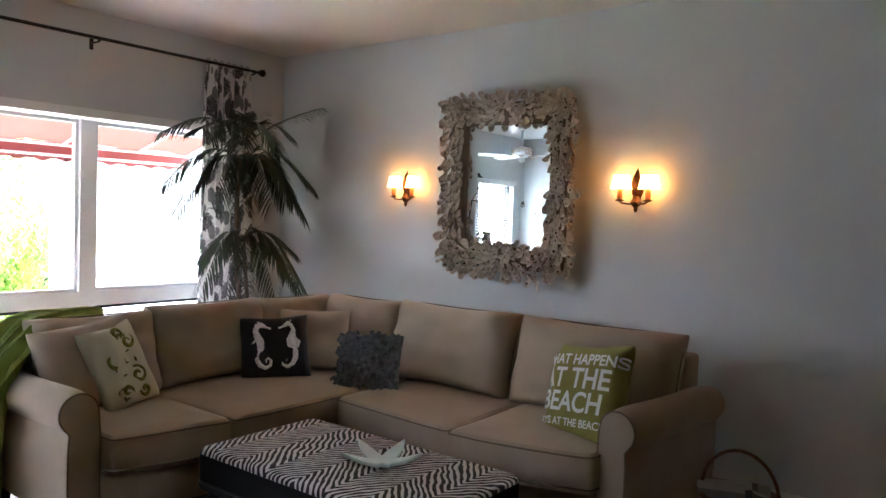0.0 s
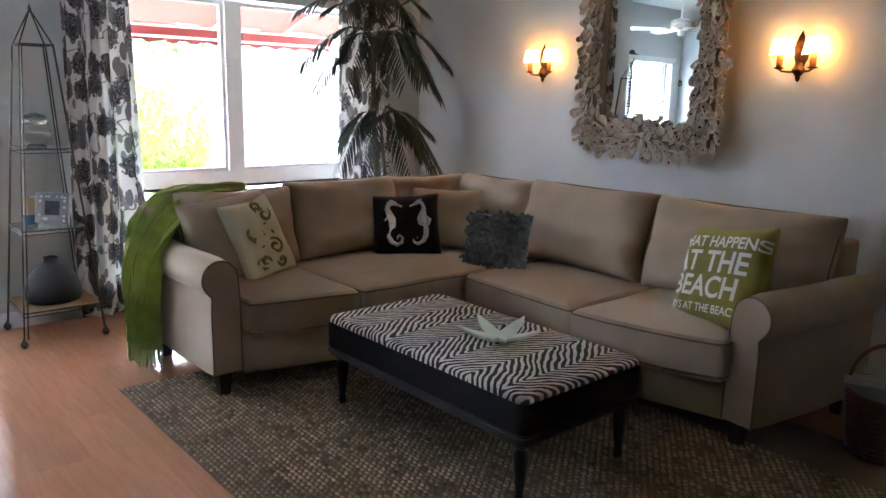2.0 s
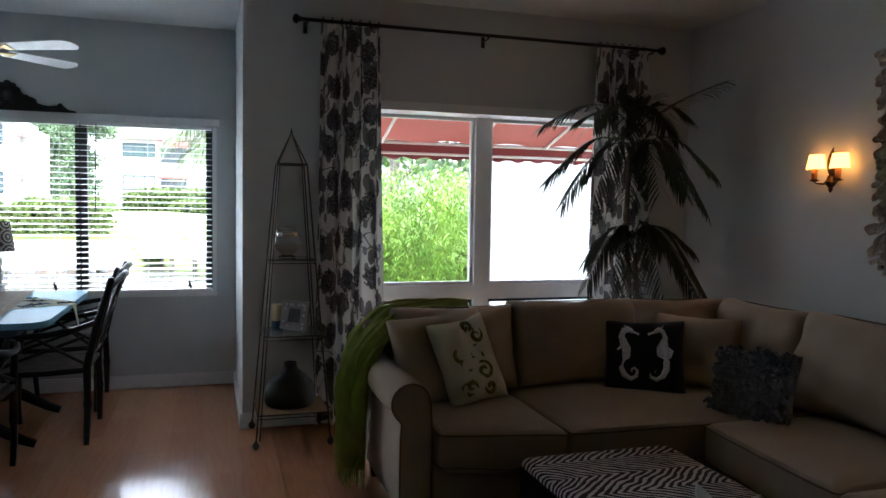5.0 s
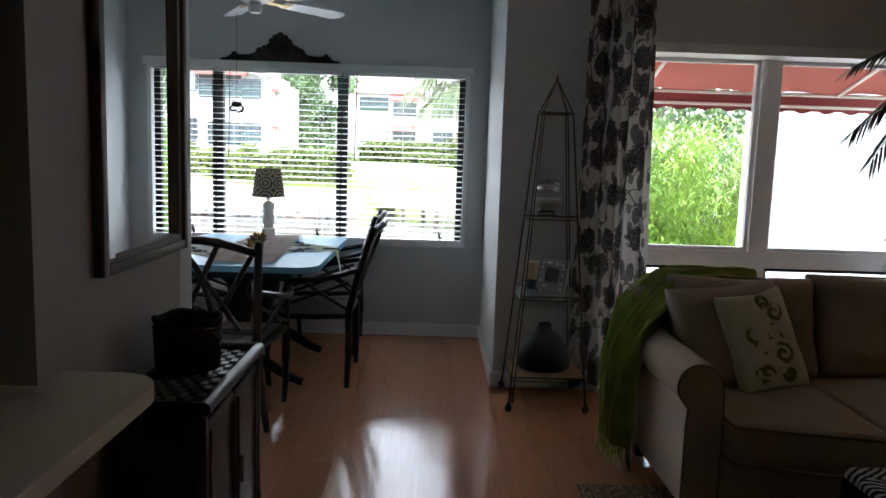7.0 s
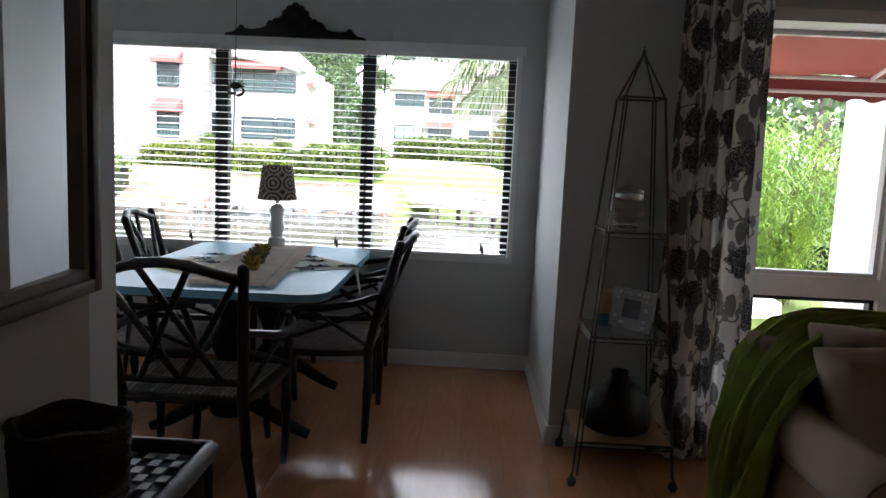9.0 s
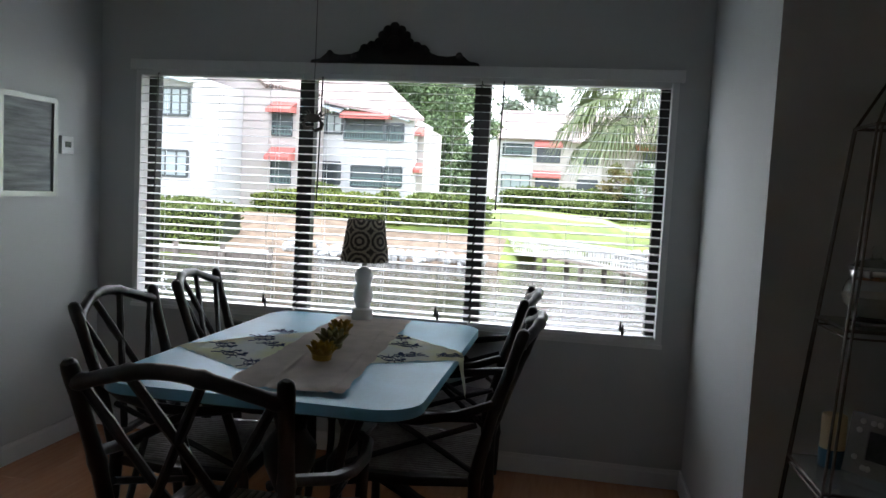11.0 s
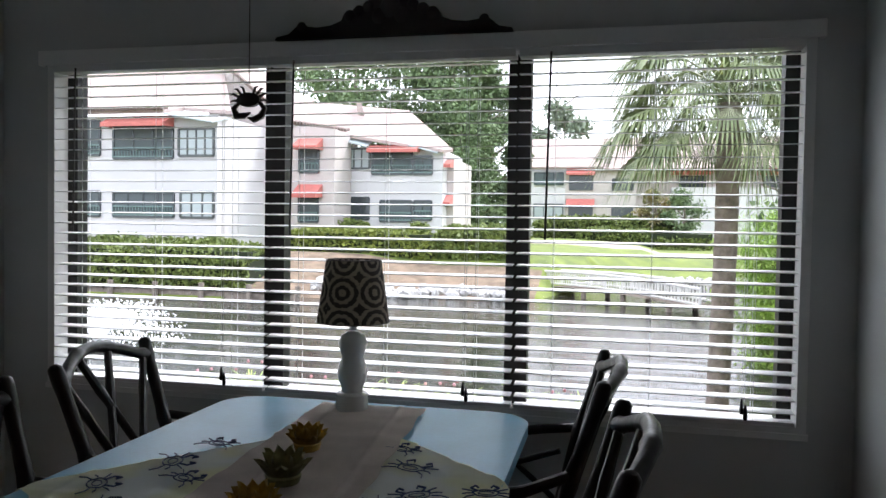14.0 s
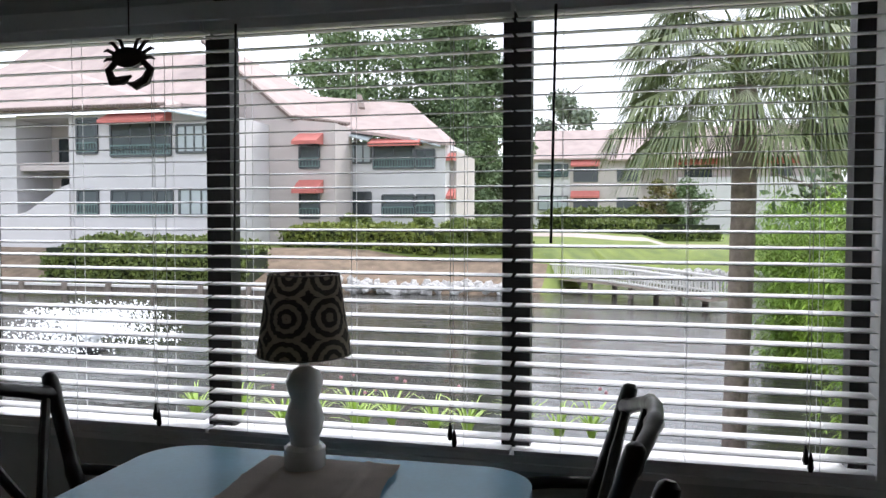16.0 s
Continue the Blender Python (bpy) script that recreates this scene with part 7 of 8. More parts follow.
chair = bamboo_chair()
# seats at the window side first; the first stands at the near end of the table
chair.matrix_basis = pose(-4.43, 0.435, 0, 0, 0, 90)
for x, y, turn in ((-6.135, 0.965, 180), (-5.42, 1.01, 180), (-5.94, -0.25, 9), (-5.25, -0.20, 4)):
    copy_thing(chair, pose(x, y, 0, 0, 0, turn))


def table_lamp():
    l = thing("table_lamp", "white ceramic lamp with patterned taupe shade on the dining table", "table lamp", at=pose(-6.115, 0.34, 0.772))
    bm = bmesh.new()
    lathe(bm, [(0.047, 0.0), (0.049, 0.004), (0.049, 0.05), (0.043, 0.056), (0.034, 0.058), (0.034, 0.075), (0.042, 0.09), (0.047, 0.12), (0.041, 0.145), (0.033, 0.165), (0.041, 0.19), (0.045, 0.21), (0.036, 0.232), (0.022, 0.24), (0.016, 0.245)], 32)
    part("lamp_base", bm, CERAMIC, l)
    bm = bmesh.new()
    tube(bm, [(0, 0, 0.25), (0, 0, 0.36)], 0.012, 10)
    part("neck", bm, CERAMIC, l)
    m, nt, n, lk, b = nodes_of("medallion_shade_cloth")
    tc, mp = n.new("ShaderNodeTexCoord"), n.new("ShaderNodeMapping")
    uv = n.new("ShaderNodeUVMap")
    lk.new(uv.outputs[0], mp.inputs[0])
    mp.inputs["Scale"].default_value = (6, 2.0, 1)
    vo = n.new("ShaderNodeTexVoronoi")
    vo.inputs["Scale"].default_value, vo.inputs["Randomness"].default_value = 1.0, 0.0
    vo.voronoi_dimensions = "2D"
    lk.new(mp.outputs[0], vo.inputs["Vector"])
    wv = n.new("ShaderNodeMath")
    wv.operation = "MULTIPLY"
    wv.inputs[1].default_value = 27
    lk.new(vo.outputs["Distance"], wv.inputs[0])
    sn = n.new("ShaderNodeMath")
    sn.operation = "SINE"
    lk.new(wv.outputs[0], sn.inputs[0])
    nz = n.new("ShaderNodeTexNoise")
    nz.inputs["Scale"].default_value = 34
    lk.new(uv.outputs[0], nz.inputs["Vector"])
    ad = n.new("ShaderNodeMath")
    ad.operation = "MULTIPLY_ADD"
    ad.inputs[1].default_value = 3.4
    lk.new(nz.outputs[0], ad.inputs[0])
    lk.new(sn.outputs[0], ad.inputs[2])
    rp = n.new("ShaderNodeValToRGB")
    rp.color_ramp.elements[0].position, rp.color_ramp.elements[1].position = 0.95, 1.0
    rp.color_ramp.elements[0].color, rp.color_ramp.elements[1].color = (0.05, 0.042, 0.036, 1), (0.30, 0.26, 0.20, 1)
    sc = n.new("ShaderNodeMath")
    sc.operation = "MULTIPLY"
    sc.inputs[1].default_value = 0.55
    lk.new(ad.outputs[0], sc.inputs[0])
    lk.new(sc.outputs[0], rp.inputs[0])
    lk.new(rp.outputs[0], b.inputs["Base Color"])
    b.inputs["Roughness"].default_value = 0.9
    tr = n.new("ShaderNodeBsdfTranslucent")
    lk.new(rp.outputs[0], tr.inputs[0])
    mx = n.new("ShaderNodeMixShader")
    mx.inputs[0].default_value = 0.3
    lk.new(b.outputs[0], mx.inputs[1])
    lk.new(tr.outputs[0], mx.inputs[2])
    lk.new(mx.outputs[0], n["Material Output"].inputs[0])
    bm = bmesh.new()
    ul = bm.loops.layers.uv.new("UVMap")
    N = 40
    g = [[bm.verts.new(((0.112 - 0.027 * j) * math.cos(2 * math.pi * i / N), (0.112 - 0.027 * j) * math.sin(2 * math.pi * i / N), 0.275 + 0.19 * j)) for j in (0, 1)] for i in range(N)]
    for i in range(N):
        fc = bm.faces.new((g[i][0], g[(i + 1) % N][0], g[(i + 1) % N][1], g[i][1]))
        for lp, q in zip(fc.loops, ((i / N, 0), ((i + 1) / N, 0), ((i + 1) / N, 1), (i / N, 1))):
            lp[ul].uv = q
    part("shade", bm, m, l, "taupe and black medallion-print shade")
    bm = bmesh.new()
    for r, z in ((0.1125, 0.275), (0.0855, 0.465)):
        tube(bm, [(r * math.cos(2 * math.pi * k / 32), r * math.sin(2 * math.pi * k / 32), z) for k in range(33)], 0.002, 5, cap=False)
    for a in (0, 2.1, 4.2):
        tube(bm, [(0, 0, 0.36), (0.1 * math.cos(a), 0.1 * math.sin(a), 0.37)], 0.0015, 4)
    tagged(part("shade_ring", bm, IRON, l), kind="stuff")


table_lamp()

ZT = 0.765


def cloth_on_table(name, label, cat, corners, z, material, wave=0.0022, thick=0.0016, n=30):
    """A cloth from four corners that lies on the table, with soft creases."""
    t = thing(name, label, cat)
    bm = bmesh.new()
    a, b, c, d = [Vector((*p, 0)) for p in corners]

    def at(u, v):
        p = (a * (1 - u) + b * u) * (1 - v) + (d * (1 - u) + c * u) * v
        w = wave * (noise.noise(Vector((p.x * 9, p.y * 9, 3))) + 0.6 * noise.noise(Vector((p.x * 24, p.y * 24, 9))))
        for along, pitch in ((p.x + 0.12 * p.y, 0.235), (p.y - 0.10 * p.x, 0.20)):
            w += wave * 1.1 * max(0.0, 1 - abs((along / pitch) % 1 - 0.5) / 0.07)
        edge = 0.004 * math.sin(v * 40) * (1 if u in (0, 1) else 0)
        z2 = z + max(0, wave + w)
        out = max(p.y - 0.885, -0.115 - p.y, 0)
        if out > 0:
            z2 = z - out * 1.6
            p.y = 0.885 + 0.012 + out * 0.25 if p.y > 0.885 else -0.127 - out * 0.25
        return Vector((p.x, p.y + edge, z2))
    g = sheet(bm, at, n, n)
    bmesh.ops.solidify(bm, geom=bm.faces[:], thickness=thick)
    part("cloth", bm, material, t, smooth=80)
    return t, at


def square_material():
    m, nt, n, l, b = nodes_of("crab_print_cloth")
    tc, vo, nz = n.new("ShaderNodeTexCoord"), n.new("ShaderNodeTexVoronoi"), n.new("ShaderNodeTexNoise")
    l.new(tc.outputs["Object"], nz.inputs["Vector"])
    nz.inputs["Scale"].default_value = 5
    ramp = n.new("ShaderNodeValToRGB")
    ramp.color_ramp.elements[0].position, ramp.color_ramp.elements[1].position = 0.4, 0.62
    ramp.color_ramp.elements[0].color, ramp.color_ramp.elements[1].color = (0.84, 0.88, 0.86, 1), (0.86, 0.87, 0.60, 1)
    l.new(nz.outputs[0], ramp.inputs[0])
    l.new(ramp.outputs[0], b.inputs["Base Color"])
    b.inputs["Roughness"].default_value = 0.9
    return m


cl, at_cl = cloth_on_table("table_square", "pale yellow table square printed with dark blue crabs under the runner", "tablecloth", [(-5.05, 0.23), (-5.52, 0.98), (-6.00, 0.42), (-5.30, -0.14)], ZT, square_material(), 0.0026, n=64)
INK = simple("navy_ink", (0.03, 0.06, 0.16), 0.8)


def crab_outline(bm, cx, cy, s, turn, z):
    ca, sa = math.cos(turn), math.sin(turn)

    def put(x, y):
        return (cx + s * (x * ca - y * sa), cy + s * (x * sa + y * ca), z)
    tube(bm, [put(math.cos(a) * (0.5 + 0.06 * math.sin(5 * a)), math.sin(a) * 0.33) for a in [2 * math.pi * k / 18 for k in range(19)]], 0.0016, 4, cap=False)
    tube(bm, [put(math.cos(a) * 0.3, math.sin(a) * 0.16) for a in [2 * math.pi * k / 12 for k in range(13)]], 0.0013, 4, cap=False)
    for sgn in (-1, 1):
        for k, q in enumerate((-0.2, 0.0, 0.2)):
            tube(bm, [put(sgn * 0.45, q), put(sgn * 0.75, q * 1.8), put(sgn * 0.9, q * 2.6 - 0.1)], 0.0015, 4)
        tube(bm, [put(sgn * 0.3, 0.25), put(sgn * 0.55, 0.55), put(sgn * 0.35, 0.8), put(sgn * 0.25, 0.6)], 0.0024, 4)


for x, y, s, a in ((-5.34, 0.03, 0.05, 0.6), (-5.22, 0.12, 0.055, 0.9), (-5.12, 0.24, 0.05, 0.3), (-5.52, 0.10, 0.055, 0.4), (-5.42, 0.19, 0.045, 1.0), (-5.68, 0.13, 0.045, 1.4),
                   (-5.62, 0.66, 0.055, 1.2), (-5.45, 0.72, 0.05, 2.2), (-5.36, 0.66, 0.055, 0.7), (-5.50, 0.86, 0.045, 1.8), (-5.76, 0.60, 0.045, 1.0)):
    bm = bmesh.new()
    crab_outline(bm, x, y, s * 1.25, a, ZT + 0.0085)
    part("crab_print", bm, INK, cl, "dark blue crab line drawing")

cloth_on_table("table_runner", "creased taupe linen table runner along the blue dining table", "table runner", [(-4.83, 0.28), (-4.85, 0.65), (-6.17, 0.56), (-6.17, 0.22)], ZT + 0.0068, LINEN, 0.0042, n=64)


def lotus(x, y, material, label, s=1.0, turn=0):
    c = thing("lotus_candle_holder", label, "candle holder", "lotus holders on the runner", pose(x, y, ZT + 0.009, 0, 0, turn))
    bm = bmesh.new()
    lathe(bm, [(0.025 * s, 0.0), (0.032 * s, 0.004), (0.036 * s, 0.02), (0.03 * s, 0.03), (0.02 * s, 0.026), (0.004, 0.02)], 16)
    part("cup", bm, material, c)
    for ring, (cnt, r1, h1, wd) in enumerate(((8, 0.058, 0.045, 0.026), (8, 0.042, 0.062, 0.022))):
        for k in range(cnt):
            a = 2 * math.pi * (k + 0.5 * ring) / cnt
            bm = bmesh.new()
            def at(u, v):
                w = wd * s * math.sin(math.pi * min(0.999, 0.18 + 0.82 * v)) ** 0.8 * (u - 0.5) * 2
                r = (0.022 + (r1 - 0.022) * v ** 1.2 - 0.012 * (abs(u - 0.5) * 2) ** 2) * s
                z = 0.006 + h1 * s * v ** 1.1
                return Vector((r * math.cos(a) - w * math.sin(a), r * math.sin(a) + w * math.cos(a), z))
            sheet(bm, at, 4, 6)
            bmesh.ops.solidify(bm, geom=bm.faces[:], thickness=0.002)
            part("petal", bm, material, c)


YEL = mat("mustard_glazed_metal", (0.60, 0.40, 0.07), 0.45, 0.2, var=0.25, scale=30, bump=0.4)
GRY = mat("grey_green_glazed_metal", (0.36, 0.34, 0.16), 0.5, 0.3, var=0.25, scale=30, bump=0.4)
lotus(-5.24, 0.45, YEL, "mustard yellow lotus-shaped candle holder on the linen runner", 1.0, 8)
lotus(-5.44, 0.42, GRY, "grey-green lotus-shaped candle holder on the linen runner", 1.12, 20)
lotus(-5.68, 0.375, YEL, "mustard yellow lotus-shaped candle holder on the linen runner", 0.98, 40)


# ---- carved ornament over the dining window ----
def carved_crest():
    c = thing("carved_crest", "black carved wooden crest ornament mounted above the dining window blinds", "wall ornament")
    top = [(-0.425, 0.012), (-0.38, 0.02), (-0.35, 0.045), (-0.33, 0.062), (-0.31, 0.045), (-0.27, 0.04), (-0.22, 0.045), (-0.18, 0.06), (-0.17, 0.085), (-0.145, 0.075), (-0.135, 0.10), (-0.105, 0.095), (-0.095, 0.115), (-0.075, 0.11), (-0.075, 0.14), (-0.055, 0.135), (-0.055, 0.165), (-0.03, 0.165), (-0.022, 0.19), (0.0, 0.20)]
    outline_pts = top + [(-x, z) for x, z in reversed(top[:-1])]
    bm = bmesh.new()
    full = [(-0.43, 0.0)] + outline_pts + [(0.43, 0.0)]
    ymid = 0.348
    lo_f, hi_f, lo_b, hi_b = [], [], [], []
    for x, z in full:
        lo_f.append(bm.verts.new((X_DIN + 0.055, ymid + x, 2.003)))
        hi_f.append(bm.verts.new((X_DIN + 0.05, ymid + x, 2.003 + max(z, 0.002))))
        lo_b.append(bm.verts.new((X_DIN + 0.003, ymid + x, 2.003)))
        hi_b.append(bm.verts.new((X_DIN + 0.003, ymid + x, 2.003 + max(z, 0.002))))
    for i in range(len(full) - 1):
        bm.faces.new((lo_f[i], lo_f[i + 1], hi_f[i + 1], hi_f[i]))
        bm.faces.new((hi_f[i], hi_f[i + 1], hi_b[i + 1], hi_b[i]))
        bm.faces.new((hi_b[i], hi_b[i + 1], lo_b[i + 1], lo_b[i]))
        bm.faces.new((lo_b[i], lo_b[i + 1], lo_f[i + 1], lo_f[i]))
    bm.faces.new((lo_f[0], hi_f[0], hi_b[0], lo_b[0]))
    bm.faces.new((lo_f[-1], lo_b[-1], hi_b[-1], hi_f[-1]))
    part("crest_board", bm, VASE, c, smooth=30)
    bm = bmesh.new()
    for x, z, r in [(-0.15, 0.075, 0.022), (-0.115, 0.09, 0.022), (-0.08, 0.105, 0.022), (-0.062, 0.14, 0.022), (-0.035, 0.165, 0.024), (0, 0.18, 0.026), (-0.33, 0.045, 0.018), (0, 0.1, 0.04), (-0.04, 0.07, 0.03), (-0.25, 0.02, 0.012), (-0.2, 0.035, 0.018)]:
        for s in ((-1, 1) if x else (1,)):
            bmesh.ops.create_uvsphere(bm, u_segments=10, v_segments=6, radius=r, matrix=Matrix.Translation((X_DIN + 0.048, ymid + s * x, 2.003 + z)) @ Matrix.Diagonal((0.55, 1, 1, 1)))
    tagged(part("carving", bm, VASE, c, "rounded carved scrolls and beads"), kind="stuff")


carved_crest()


# ---- ceiling fan ----
def ceiling_fan():
    f = thing("ceiling_fan", "white ceiling fan with brass trim hanging above the dining table", "ceiling fan")
    fx, fy = -5.55, 0.38
    brass = simple("aged_brass", (0.45, 0.33, 0.14), 0.3, 1.0)
    bm = bmesh.new()
    lathe(bm, [(0.02, 2.60), (0.06, 2.62), (0.07, 2.68)], 20, (fx, fy, 0))
    part("canopy", bm, WHITE, f)
    bm = bmesh.new()
    tube(bm, [(fx, fy, 2.62), (fx, fy, 2.38)], 0.012, 10)
    part("down_rod", bm, WHITE, f)
    bm = bmesh.new()
    lathe(bm, [(0.03, 2.24), (0.07, 2.245), (0.11, 2.26), (0.135, 2.285), (0.135, 2.34), (0.12, 2.36), (0.05, 2.38), (0.02, 2.39)], 32, (fx, fy, 0))
    part("motor", bm, WHITE, f)
    bm = bmesh.new()
    for z, r in ((2.282, 0.137), (2.342, 0.137)):
        tube(bm, [(fx + r * math.cos(2 * math.pi * k / 32), fy + r * math.sin(2 * math.pi * k / 32), z) for k in range(33)], 0.004, 6, cap=False)
    for k in range(20):
        a = 2 * math.pi * k / 20
        tube(bm, [(fx + 0.138 * math.cos(a), fy + 0.138 * math.sin(a), 2.292), (fx + 0.138 * math.cos(a + 0.12), fy + 0.138 * math.sin(a + 0.12), 2.33)], 0.003, 5)
    part("motor_trim", bm, brass, f, "brass motor trim")
    bm = bmesh.new()
    lathe(bm, [(0.004, 2.175), (0.03, 2.18), (0.042, 2.20), (0.042, 2.23), (0.03, 2.242)], 20, (fx, fy, 0))
    part("switch_housing", bm, WHITE, f)
    for k in range(5):
        a = radians(63 + 72 * k)
        m = Matrix.Translation((fx, fy, 2.255)) @ Matrix.Rotation(a, 4, "Z") @ Matrix.Rotation(radians(-11), 4, "X")
        bm = bmesh.new()
        slab(bm, [(0.09, -0.02), (0.18, -0.012), (0.24, -0.04), (0.24, 0.04), (0.18, 0.012), (0.09, 0.02)], -0.004, 0.001)
        for v in bm.verts:
            v.co = m @ v.co
        part("blade_bracket", bm, brass, f, "brass blade bracket")
        bm = bmesh.new()
        pts = [(0.19, -0.05), (0.58, -0.066)] + [(0.60 + 0.06 * math.cos(t), 0.066 * math.sin(t)) for t in [radians(-80 + 160 * i / 10) for i in range(11)]] + [(0.58, 0.066), (0.19, 0.05)]
        slab(bm, pts, 0.001, 0.007)
        for v in bm.verts:
            v.co = m @ v.co
        part("blade", bm, WHITE, f, "white fan blade")
    bm = bmesh.new()
    px, py = -5.575, 0.262
    tube(bm, [(fx + 0.025, fy + 0.03, 2.19), (px, py, 2.18), (px, py, 1.675)], 0.0013, 5)
    part("pull_chain", bm, RODM, f, "thin dark pull chain")
    bm = bmesh.new()

    def plate(pts, t=0.004):
        lo = [bm.verts.new((px - t, py + y, 1.625 + z)) for y, z in pts]
        hi = [bm.verts.new((px + t, py + y, 1.625 + z)) for y, z in pts]
        bm.faces.new(lo)
        bm.faces.new(hi[::-1])
        for i in range(len(pts)):
            j2 = (i + 1) % len(pts)
            bm.faces.new((lo[i], lo[j2], hi[j2], hi[i]))
    plate([(0.030 * math.cos(a), 0.012 + 0.017 * math.sin(a)) for a in [2 * math.pi * k2 / 16 for k2 in range(16)]], 0.006)
    o = Vector((px, py, 1.625))
    for s in (-1, 1):
        for a0, ln in ((-8, 0.034), (18, 0.036), (42, 0.034), (64, 0.026)):
            a = radians(a0)
            base = Vector((0, s * 0.022 * math.cos(a), 0.012 + 0.013 * math.sin(a)))
            mid = base + Vector((0, s * ln * 0.6 * math.cos(a), ln * 0.6 * math.sin(a) + 0.004))
            tip = mid + Vector((0, s * 0.007, ln * 0.3 - 0.014 * math.cos(a)))
            tube(bm, [o + base, o + mid, o + tip], [0.0038, 0.003, 0.0012], 6)
        tube(bm, [o + Vector((0, s * 0.026, 0.006)), o + Vector((0, s * 0.040, -0.008)), o + Vector((0, s * 0.032, -0.026)), o + Vector((0, s * 0.012, -0.030 - 0.005 * s)), o + Vector((0, -s * 0.004, -0.024 - 0.006 * s))], [0.005, 0.007, 0.009, 0.008, 0.002], 7)
    tagged(part("crab_charm", bm, IRON, f, "dark metal crab-shaped pull"), kind="stuff")


ceiling_fan()

# picture and thermostat on the dining side wall
p = thing("framed_picture", "small silver-framed striped print hanging on the dining room wall", "picture", at=pose(-5.93, Y_LEFT, 1.50))
bm = bmesh.new()
for q in ((-0.19, -0.165, -0.24, 0.24), (0.165, 0.19, -0.24, 0.24), (-0.165, 0.165, 0.215, 0.24), (-0.165, 0.165, -0.24, -0.215)):
    box(bm, q[0], q[1], 0.001, 0.022, q[2], q[3])
part("frame", bm, simple("silver_frame", (0.5, 0.5, 0.5), 0.35, 0.8), p)
bm = bmesh.new()
box(bm, -0.165, 0.165, 0.001, 0.009, -0.215, 0.215)
part("print", bm, mat("grey_print", (0.35, 0.38, 0.4), 0.5, var=0.3, scale=4, stretch=(1, 1, 12)), p, "grey striped seascape print")
p = thing("thermostat", "small white square thermostat on the dining room wall", "thermostat", at=pose(-6.2, Y_LEFT, 1.52))
bm = bmesh.new()
box(bm, -0.045, 0.045, 0.0, 0.02, -0.045, 0.045)
soften(bm, 0.004)
part("thermostat_body", bm, WHITE, p)
bm = bmesh.new()
box(bm, -0.022, 0.022, 0.0205, 0.022, -0.01, 0.018)
part("display", bm, simple("grey_display", (0.12, 0.13, 0.12), 0.2), p, "small grey display")


# ---- partition: mirror, chest, basket, counter ----
def partition_mirror():
    m = thing("wall_mirror", "large mirror in a dark moulded wooden frame on the partition", "mirror")
    x0, x1, z0, z1 = -3.34, -2.72, 1.045, 2.36
    frm = mat("brown_moulded_frame", (0.10, 0.065, 0.05), 0.4, var=0.2, scale=12)
    for a, b, c, d in ((x0, x0 + 0.03, z0, z1), (x1 - 0.03, x1, z0, z1), (x0 + 0.03, x1 - 0.03, z0, z0 + 0.03), (x0 + 0.03, x1 - 0.03, z1 - 0.03, z1)):
        bm = bmesh.new()
        box(bm, a, b, Y_PART, Y_PART + 0.03, c, d)
        soften(bm, 0.006, 2)
        part("frame_rail", bm, frm, m)
    for a, b, c, d in ((x0 + 0.03, x0 + 0.05, z0 + 0.03, z1 - 0.03), (x1 - 0.05, x1 - 0.03, z0 + 0.03, z1 - 0.03), (x0 + 0.05, x1 - 0.05, z0 + 0.03, z0 + 0.05), (x0 + 0.05, x1 - 0.05, z1 - 0.05, z1 - 0.03)):
        bm = bmesh.new()
        box(bm, a, b, Y_PART, Y_PART + 0.018, c, d)
        part("inner_bead", bm, mat("grey_brown_bead", (0.22, 0.18, 0.16), 0.35), m)
    bm = bmesh.new()
    hw = (x1 - x0) / 2 - 0.045
    box(bm, -hw, hw, -0.002, 0.002, z0 + 0.04, z1 - 0.04)
    glass = part("mirror_glass", bm, MIRROR, m, "silvered mirror glass", smooth=0)
    glass.matrix_basis = pose((x0 + x1) / 2, Y_PART + 0.009, 0, 0, 0, 1.8)


partition_mirror()


